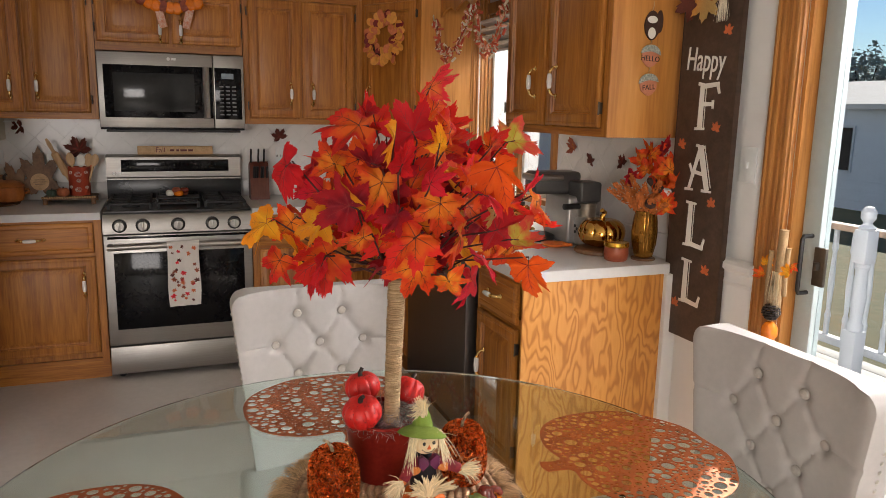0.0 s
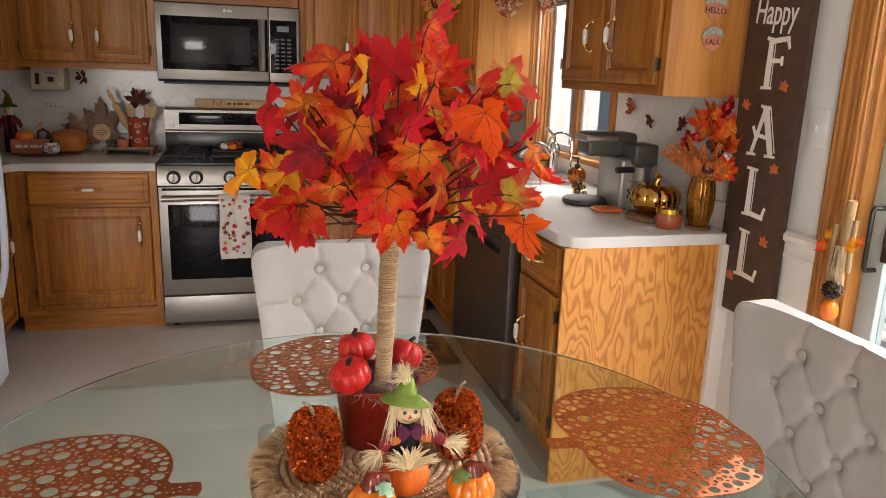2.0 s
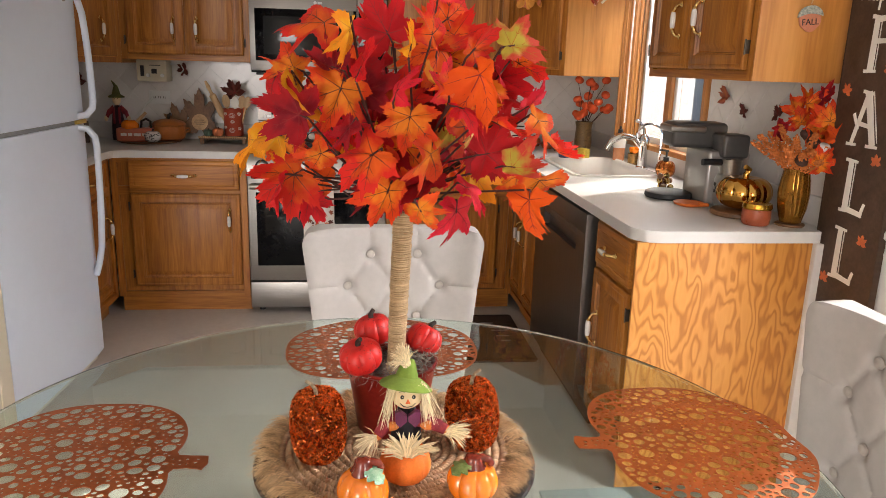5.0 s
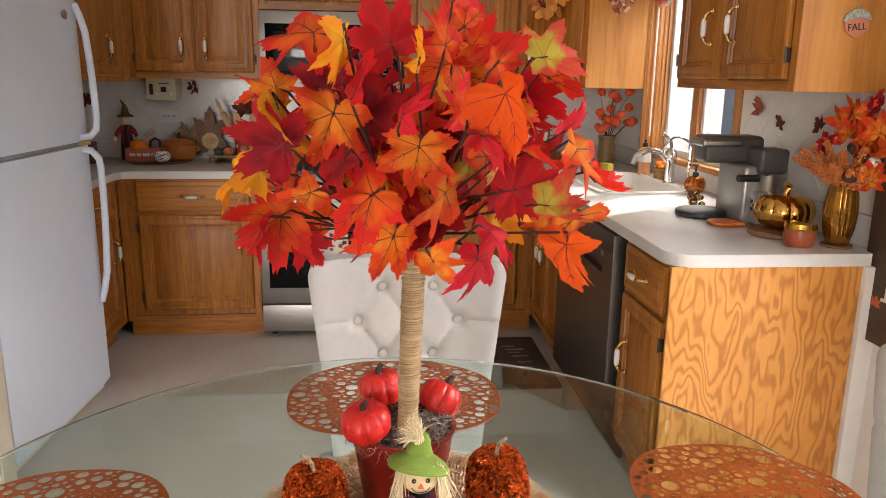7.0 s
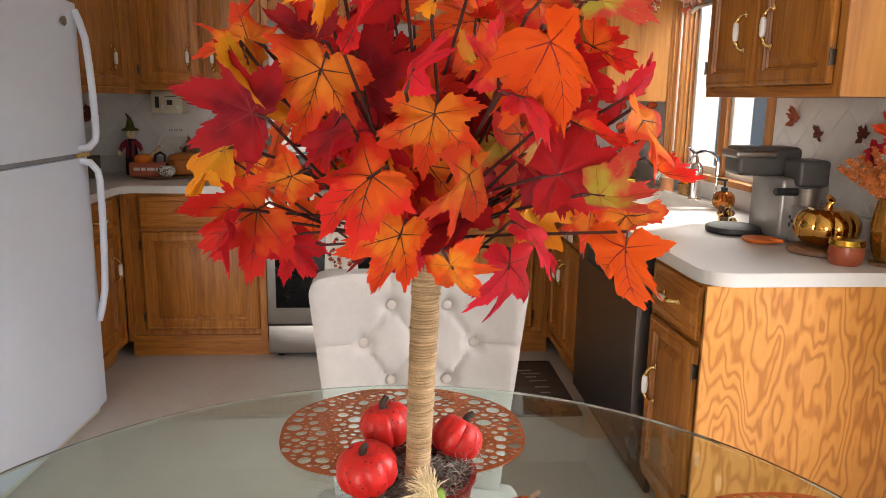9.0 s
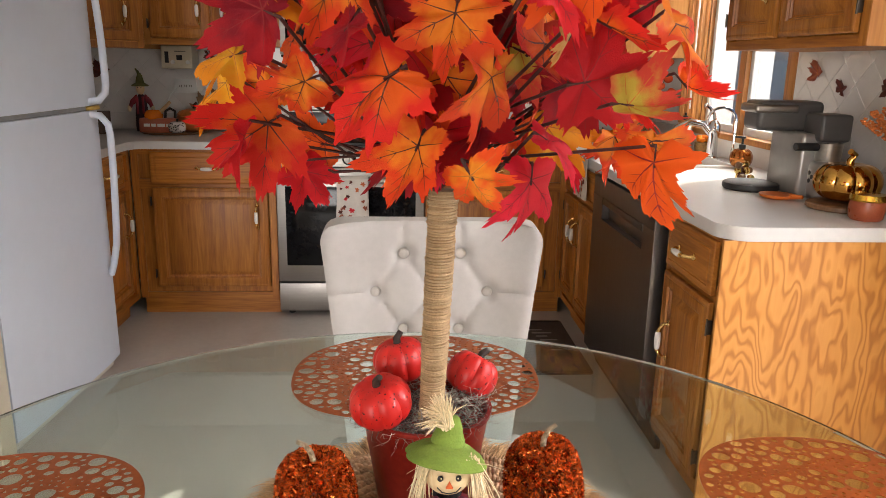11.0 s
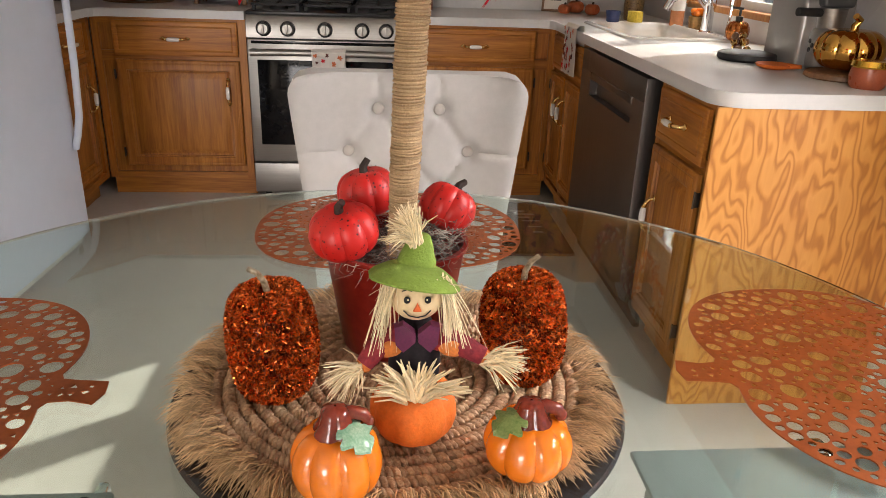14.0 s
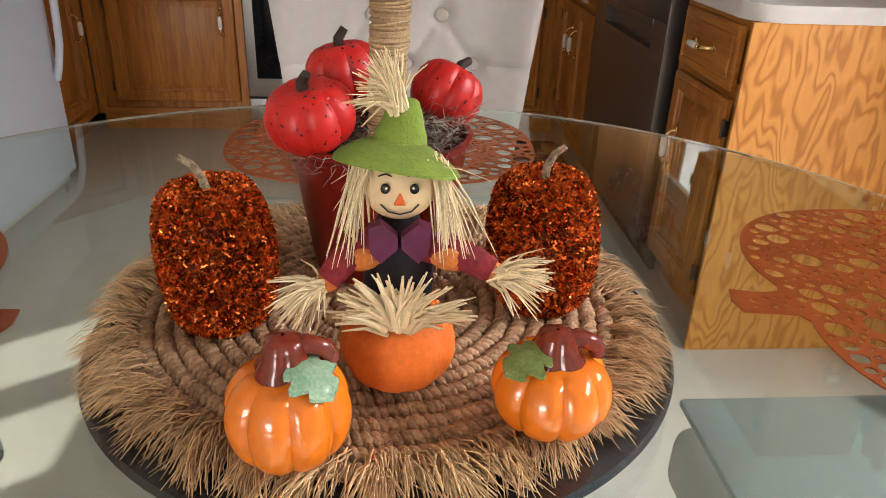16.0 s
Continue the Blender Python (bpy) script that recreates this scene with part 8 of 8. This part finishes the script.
for k in range(40):
    r2 = random.Random(k)
    a, p = r2.uniform(3.4, 6.0), r2.uniform(0.7, 2.3)
    rr, zz = 0.047 * math.sin(p) ** 0.75, 0.068 * (0.5 - 0.5 * math.cos(p))
    bm = B()
    ball(bm, (0, 0, 0), 0.0032, 1, 1, 1, 6, 4)
    part("dot", bm, BLACK_PRINT, wp, m=pose(rr * 0.985 * math.cos(a), rr * 0.985 * math.sin(a), zz))

# small scarecrow by the tiles: one mesh
bm = B()
lathe(bm, [(0.05, 0), (0.055, 0.03), (0.05, 0.10), (0.04, 0.16), (0.02, 0.19)], 18, slot=0)
ball(bm, (0, -0.004, 0.222), 0.034, 1, 1, 1, 14, 10, slot=1)
lathe(bm, [(0.03, 0.236), (0.066, 0.232), (0.068, 0.237), (0.034, 0.25), (0.026, 0.275), (0.012, 0.30)], 20, slot=2)
tube(bm, [(0, 0, 0.285), (-0.012, 0, 0.305), (-0.03, 0, 0.322)], 0.014, 8, slot=2, taper=0.004)
for s in (-1, 1):
    box(bm, s * 0.022 - 0.008, s * 0.022 + 0.008, -0.058, -0.04, 0.09, 0.18, 0.002, slot=3)
    ball(bm, (s * 0.012, -0.036, 0.226), 0.004, 1, 1, 1, 6, 4, slot=0)
for s in (-1, 1):
    tube(bm, [(s * 0.025, 0, 0.175), (s * 0.07, -0.01, 0.15), (s * 0.085, -0.02, 0.125)], 0.019, 9, slot=3, taper=0.014)
    ball(bm, (s * 0.09, -0.022, 0.118), 0.017, 1, 1, 1, 8, 6, slot=4)
tagged(part("scarecrow_figure", bm, [material("plum_denim", (0.045, 0.012, 0.02), 0.85, vary=0.2), DOLL[3], material("olive_felt", (0.10, 0.10, 0.02), 0.9, vary=0.3, scale=30), DOLL[4], STRAW], m=pose(-0.805, 0.50, CZ, 0, 0, 8) @ Matrix.Diagonal((0.68, 0.68, 1.06, 1))),
       "small scarecrow figure in plum overalls beside the tiles", "figurine")
blk = bmesh.new()
box(blk, -0.09, 0.09, -0.03, 0.03, 0, 0.12, 0.004)
tagged(part("wooden_block_sign", blk, WALNUT, m=pose(-1.0, 0.30, CZ, 0, 0, 20)), "dark wooden block sign on the corner worktop", "sign")

# radio slung under the wall cabinet
radio = empty("under_cabinet_radio", pose(-0.586, 0.46, 1.262), "cream under-cabinet radio with dials and a cord", "radio")
bm = B()
box(bm, -0.083, 0.083, 0.0, 0.14, 0.0, 0.122, 0.006)
part("case", bm, material("aged_cream_plastic", (0.62, 0.57, 0.43), 0.45, vary=0.05), radio)
bm = B()
box(bm, -0.062, -0.042, -0.002, 0.002, 0.03, 0.09)
box(bm, 0.0, 0.03, -0.002, 0.002, 0.045, 0.072)
box(bm, -0.01, 0.05, -0.001, 0.002, 0.09, 0.094)
part("dial_window", bm, BLACK_PLASTIC, radio)
for x in (-0.02, 0.06):
    bm = B()
    lathe(bm, [(0.011, 0), (0.01, 0.012)], 14, m=pose(x, 0, 0.035, 90))
    part("dial", bm, WHITE_FRAME, radio)
bm = B()
tube(bm, [(0.082, 0.10, 0.10), (0.14, 0.10, 0.105), (0.155, 0.12, 0.07), (0.13, 0.13, 0.04)], 0.0035, 6)
part("cord", bm, WHITE_FRAME, radio)
cord = bmesh.new()
tube(cord, [(-0.62, 0.59, 1.165), (-0.66, 0.56, 1.12), (-0.69, 0.55, 1.05), (-0.68, 0.50, 0.95), (-0.66, 0.47, 0.925)], 0.003, 6)
tagged(part("power_cord", cord, WHITE_FRAME), "white power cord hanging from the outlet", "cord")

# ---- above: wreath, garlands, valance and blind ----
wreath = empty("petal_wreath", Matrix.Translation((1.572, 0.095, 1.868)) @ pose(0, 0, 0, 0, 0, -57) @ FACING_NEAR, "round wreath of gold, coral and maroon petals", "wreath")
PETALS = [material("petal_gold", (0.76, 0.34, 0.06), 0.6, vary=0.15), material("petal_coral", (0.66, 0.20, 0.08), 0.6, vary=0.15), material("petal_maroon", (0.22, 0.02, 0.02), 0.6, vary=0.2)]
r2 = random.Random(4)
pet = {}
for k in range(92):
    a = k * 2 * math.pi / 46 + r2.uniform(-0.1, 0.1)
    r = r2.uniform(0.066, 0.140)
    mt = r2.choice((0, 0, 0, 1, 1, 1, 2))
    mm = pose(r * math.cos(a), r * math.sin(a), 0.028 + 0.02 * r2.random(), r2.uniform(-25, 25), r2.uniform(-25, 25), math.degrees(a))
    if mt in pet:
        again(pet[mt], mm)
        continue
    bm = B()
    prism(bm, [(0.026 * math.cos(q), 0.022 * math.sin(q)) for q in [j * math.pi / 8 for j in range(16)]], 0, 0.002)
    pet[mt] = part("petal", bm, PETALS[mt], wreath, m=mm)
bm = B()
tube(bm, [(0.1 * math.cos(a), 0.1 * math.sin(a), 0.026) for a in [k * math.pi / 16 for k in range(33)]], 0.008, 7)
part("hoop", bm, BARK, wreath)


def garland(name, pts, n, label, mats, size):
    root = empty(name, pose(0, 0, 0), label, "garland")
    r2 = random.Random(n)
    bm = B()
    tube(bm, pts, 0.004, 6)
    part("cord", bm, JUTE, root)
    first = {}
    for k in range(n):
        t = (k + r2.random()) / n * (len(pts) - 1)
        i = min(int(t), len(pts) - 2)
        p = Vector(pts[i]).lerp(Vector(pts[i + 1]), t - i) + Vector((r2.gauss(0, 0.012), r2.gauss(0, 0.012), r2.gauss(0, 0.018)))
        mt = k % len(mats)
        mm = Matrix.Translation(p) @ Euler((r2.uniform(0, 6), r2.uniform(0, 6), r2.uniform(0, 6))).to_matrix().to_4x4()
        if mt in first:
            again(first[mt], mm, root)
            continue
        bm = B()
        box(bm, -size, size, -size * 0.4, size * 0.4, -0.002, 0.002, 0.001)
        first[mt] = part("ribbon_bow", bm, mats[mt], root, m=mm)
    return root


PLAID = material("orange_gingham", (0.62, 0.18, 0.08), 0.9, scale=90, second=(0.74, 0.62, 0.50))
RED_GINGHAM = material("red_gingham", (0.42, 0.025, 0.015), 0.9, scale=110, second=(0.62, 0.16, 0.08))
CREAM_CLOTH = material("cream_gingham", (0.74, 0.66, 0.52), 0.9, vary=0.1, scale=80)
garland("ribbon_garland", [(1.79, -0.11, 1.97), (1.80, -0.12, 1.86), (1.83, -0.15, 1.78), (1.87, -0.24, 1.80), (1.90, -0.32, 1.92), (1.91, -0.35, 2.08)], 120, "ribbon garland of orange gingham and cream bows", [RED_GINGHAM, CREAM_CLOTH, RUST_LEAF, RED_GINGHAM, PLAID], 0.017)
garland("ribbon_garland", [(1.92, -0.36, 2.07), (1.92, -0.40, 1.90), (1.92, -0.50, 1.79), (1.92, -0.62, 1.79), (1.92, -0.72, 1.90), (1.92, -0.77, 2.06)], 120, "ribbon garland of orange gingham and cream bows", [RED_GINGHAM, CREAM_CLOTH, SIGN_ORANGE, RED_GINGHAM, PLAID], 0.017)
pg = empty("pumpkin_garland", pose(0.39, 0.255, 2.035), "garland of small orange pumpkins with ribbon tails", "garland")
for k in range(9):
    bm = B()
    lathe(bm, pumpkin_profile(0.034, 0.048, 0.1), 26, ribs=8, depth=0.1)
    part("pumpkin", bm, ORANGE_GLAZE if k % 3 else RUST_LEAF, pg, m=pose(-0.14 + 0.035 * k, 0.0, -0.02 - 0.035 * math.sin(k * math.pi / 8), 70 + 10 * (k % 3), 8 * k - 30, 0))
for s in (-1, 1):
    bm = B()
    box(bm, -0.02, 0.02, -0.006, -0.003, -0.14, 0.0, 0.001)
    part("ribbon_tail", bm, PLAID, pg, m=pose(0.02 + 0.09 * s, -0.03, -0.02, 0, 14 * s, 0))

# scalloped valance board between the cabinets
bm = B()
top_, out_ = 2.11, []
ys = [-0.075 - 0.91 * k / 60 for k in range(61)]
for y in ys:
    t = (y + 0.075) / -0.91
    out_.append((y, 1.985 + 0.035 * abs(math.sin(t * math.pi * 4)) + 0.02 * math.sin(t * math.pi)))
prism(bm, [(-0.075, top_)] + out_ + [(-0.985, top_)], 0, 0.018, m=Matrix(((0, 0, 1, 1.832), (1, 0, 0, 0), (0, 1, 0, 0), (0, 0, 0, 1))))
tagged(part("window_valance", bm, OAK), "scalloped oak valance board above the window", "valance")
blind = empty("window_blind", pose(2.10, 0, 0), "white pleated blind drawn up above the window", "blind")
BLIND = material("white_pleated_blind", (0.78, 0.77, 0.74), 0.7, vary=0.03)
bm = B()
box(bm, -0.025, 0.025, -0.88, -0.09, 0, 0.012, 0.003)
sl = None
for k in range(9):
    mm = pose(0, 0, 1.80 + k * 0.022, 0, 18 if k % 2 else -18, 0)
    sl = again(sl, mm) if sl else part("pleat", bm, BLIND, blind, m=mm)
bm = B()
tube(bm, [(-0.03, -0.105, 1.98), (-0.032, -0.11, 1.5), (-0.03, -0.105, 1.12)], 0.004, 6)
part("pull_cord", bm, BLIND, blind)

# ---- outdoors ----
GROUND = material("autumn_lawn", (0.10, 0.11, 0.04), 0.95, scale=0.6, second=(0.20, 0.17, 0.08), bump=0.5, bump_scale=4)
slab("ground", (-300, 300, -300, 300, -1.4, -1.3), GROUND, "dry autumn lawn around the house", "ground")
DECK = material("weathered_pale_deck", (0.36, 0.35, 0.33), 0.7, vary=0.12, scale=4, stretch=(1, 12, 1), per_object=0.08)
WHITE_RAIL = material("white_exterior_paint", (0.52, 0.55, 0.59), 0.5, vary=0.03)
deck = empty("deck", pose(0, 0, -0.10), "weathered pale plank deck outside the patio door", "deck", kind="structure")
bm = B()
box(bm, 0, 0.135, -6.0, 2.5, -0.03, 0.0, 0.003)
pl = None
for k in range(16):
    mm = pose(2.30 + k * 0.142, 0, 0)
    pl = again(pl, mm) if pl else part("plank", bm, DECK, deck, m=mm)
bm = B()
box(bm, 2.3, 4.55, -6.0, 2.5, -1.2, -0.04)
part("understructure", bm, DECK, deck, smooth=False)
rail = empty("deck_railing", pose(4.40, 0, -0.10), "white painted deck railing with turned balusters", "railing")
bm = B()
box(bm, -0.045, 0.045, -6.0, 2.5, 0.86, 0.90, 0.006)
part("top_rail", bm, material("cedar_cap_rail", (0.42, 0.30, 0.22), 0.6, vary=0.15, scale=6), rail)
bm = B()
box(bm, -0.03, 0.03, -6.0, 2.5, 0.10, 0.15, 0.004)
part("bottom_rail", bm, WHITE_RAIL, rail)
bm = B()
lathe(bm, [(0.018, 0.15), (0.018, 0.26), (0.022, 0.28), (0.013, 0.32), (0.021, 0.50), (0.013, 0.70), (0.022, 0.74), (0.018, 0.76), (0.018, 0.86)], 10)
bl = None
for k in range(60):
    mm = pose(0, -5.9 + k * 0.138, 0)
    bl = again(bl, mm) if bl else part("baluster", bm, WHITE_RAIL, rail, m=mm)
newel = empty("newel_post", pose(4.20, -1.03, -0.10) @ Matrix.Diagonal((0.85, 0.85, 1, 1)), "turned white newel post with a ball top", "post")
bm = B()
box(bm, -0.055, 0.055, -0.055, 0.055, 0, 0.30, 0.006)
box(bm, -0.055, 0.055, -0.055, 0.055, 0.72, 0.92, 0.006)
lathe(bm, [(0.05, 0.30), (0.055, 0.33), (0.04, 0.36), (0.052, 0.5), (0.04, 0.67), (0.055, 0.70), (0.05, 0.72)], 18)
part("shaft", bm, WHITE_RAIL, newel)
bm = B()
lathe(bm, [(0.05, 0.92), (0.06, 0.935), (0.035, 0.95), (0.03, 0.965), (0.05, 0.99), (0.05, 1.03), (0.03, 1.055), (0.0, 1.06)], 18, cap=False)
part("finial", bm, WHITE_RAIL, newel)


def far_house(m, w, d, h, ridge, label, siding, roof):
    root = empty("neighbour_house", m, label, "house")
    bm = B()
    box(bm, 0, w, 0, d, 0, h)
    part("wall", bm, siding, root, smooth=False)
    bm = B()
    prism(bm, [(-0.4, h), (w / 2, ridge), (w + 0.4, h), (w + 0.4, h - 0.15), (-0.4, h - 0.15)], -0.4, d + 0.4, m=Matrix(((1, 0, 0, 0), (0, 0, 1, 0), (0, 1, 0, 0), (0, 0, 0, 1))))
    part("roof", bm, roof, root, smooth=False)
    for k in range(int(h / 0.3)):
        bm = B()
        box(bm, -0.02, 0.0, 0, d, k * 0.3, k * 0.3 + 0.28)
        part("siding_course", bm, siding, root, smooth=False)
    for y in (d * 0.2, d * 0.55, d * 0.8):
        bm = B()
        box(bm, -0.06, -0.02, y, y + 0.9, h * 0.35, h * 0.8)
        wn = part("window", bm, WHITE_RAIL, root, smooth=False)
        bm = B()
        box(bm, -0.07, -0.055, y + 0.07, y + 0.83, h * 0.35 + 0.07, h * 0.8 - 0.07)
        part("pane", bm, BLACK_GLASS, wn, smooth=False)


# blue-grey siding made paler: glare haze on the door glass is in its colour
SIDING = material("blue_grey_siding", (0.62, 0.66, 0.72), 0.7, vary=0.06, scale=1.5)
ROOF = material("pale_grey_shingle", (0.60, 0.58, 0.56), 0.9, vary=0.12, scale=3)
far_house(pose(20.0, -4.0, -1.3), 9, 30, 3.18, 4.1, "low blue-grey neighbouring house with a pale roof", SIDING, ROOF)
far_house(pose(7.5, 12.5, -1.3), 7, 10, 4.9, 7.0, "neighbouring house with beige siding behind the kitchen", material("beige_siding", (0.42, 0.44, 0.47), 0.7, vary=0.05), ROOF)
eave = bmesh.new()
box(eave, 2.30, 3.05, -2.60, 2.6, 2.32, 2.50, 0.01)
tagged(part("roof_eave", eave, WHITE_RAIL), "white boxed eave over the deck", "eave", kind="structure")


def tree_far(x, y, h, seed):
    root = empty("tree", pose(x, y, -1.3), "bare-branched hazy tree beyond the neighbouring roof", "tree", "far trees")
    r2 = random.Random(seed)
    bm = B()
    tube(bm, [(0, 0, 0), (0.1, 0.1, h * 0.3), (0.0, 0.2, h * 0.55)], 0.28, 8, taper=0.15)
    for k in range(9):
        a = k * 0.7
        tube(bm, [(0.05, 0.1, h * 0.35), (math.cos(a) * h * 0.12, math.sin(a) * h * 0.12, h * 0.6), (math.cos(a) * h * 0.24, math.sin(a) * h * 0.24, h * 0.82)], 0.1, 5, taper=0.03)
    part("trunk", bm, STEM_DARK, root)
    verts, faces = [], []
    for k in range(2600):
        d = Vector((r2.gauss(0, 1), r2.gauss(0, 1), r2.gauss(0, 0.8))).normalized() * r2.uniform(0.3, 1.0) ** 0.6
        c = Vector((d.x * h * 0.33, d.y * h * 0.33, h * 0.7 + d.z * h * 0.28)) * (1 + 0.1 * math.sin(d.x * 9) * math.cos(d.y * 7))
        u = Vector((r2.gauss(0, 1), r2.gauss(0, 1), r2.gauss(0, 1))).normalized()
        v = u.orthogonal().normalized()
        s = r2.uniform(0.10, 0.22)
        n0 = len(verts)
        verts += [tuple(c + u * s), tuple(c + v * s * 0.6), tuple(c - u * s), tuple(c - v * s * 0.6)]
        faces.append((n0, n0 + 1, n0 + 2, n0 + 3))
    # the distance haze is mixed into this greyed foliage colour
    raw("crown", verts, faces, material("grey_green_foliage", (0.17, 0.20, 0.18), 0.8, vary=0.3, scale=2) if "grey_green_foliage" not in bpy.data.materials else bpy.data.materials["grey_green_foliage"], root, smooth=False)["kind"] = "stuff"


for x, y, h, sd in ((40, 24, 6.4, 1), (42, 31, 7.2, 2), (40, 37, 6.6, 3), (42, 17, 6.2, 4)):
    tree_far(x, y, h, sd)

# ---- backsplash tiles, set diagonally ----


def clip(poly, x0, x1, y0, y1):
    for axis, lim, sign_ in ((0, x0, 1), (0, x1, -1), (1, y0, 1), (1, y1, -1)):
        out = []
        for p, q in zip(poly, poly[1:] + poly[:1]):
            a, b = sign_ * (p[axis] - lim), sign_ * (q[axis] - lim)
            if a >= 0:
                out.append(p)
            if (a >= 0) != (b >= 0):
                t = a / (a - b)
                out.append((p[0] + (q[0] - p[0]) * t, p[1] + (q[1] - p[1]) * t))
        poly = out
        if not poly:
            break
    return poly


def tiled(name, m, x0, x1, y0, y1, label):
    root = empty(name, m, label, "tiles", kind="structure")
    bm = B()
    box(bm, x0, x1, y0, y1, 0.001, 0.008)
    part("grout_bed", bm, GROUT, root, smooth=False)
    pitch, half = 0.152, 0.0752
    full = None
    for i in range(-2, int((x1 - x0) / pitch) + 3):
        for j in range(-2, int((y1 - y0) / pitch) * 2 + 4):
            cx, cy = x0 + (i + (j % 2) / 2) * pitch, y0 + 0.03 + (j - 1) * pitch / 2
            poly = [(cx + half, cy), (cx, cy + half), (cx - half, cy), (cx, cy - half)]
            c = clip(poly, x0, x1, y0, y1)
            if len(c) < 3:
                continue
            if len(c) == 4 and abs(sum(p[0] for p in c) / 4 - cx) < 1e-6 and abs(c[0][0] - poly[0][0]) < 1e-6:
                if full is not None:
                    again(full, pose(cx, cy, 0))
                    continue
                bm = B()
                prism(bm, [(half, 0), (0, half), (-half, 0), (0, -half)], 0.008, 0.0115, bevel=0.0007)
                full = part("tile", bm, TILE, root, smooth=False, m=pose(cx, cy, 0))
            else:
                area = abs(sum(p[0] * q[1] - q[0] * p[1] for p, q in zip(c, c[1:] + c[:1]))) / 2
                if area < 1e-4:
                    continue
                bm = B()
                prism(bm, [(px - cx, py - cy) for px, py in c], 0.008, 0.0115)
                part("tile", bm, TILE, root, smooth=False, m=pose(cx, cy, 0))


tiled("backsplash_north", Matrix.Translation((0, YB, 0)) @ FACING_NEAR, X0, X1 - 0.012, 1.016, 1.384, "white diagonal tile backsplash behind the range")
tiled("backsplash_east", Matrix.Translation((X1, 0, 0)) @ FACING_ROOM, 0.965, 1.91, 1.016, 1.384, "white diagonal tile backsplash beside the window")
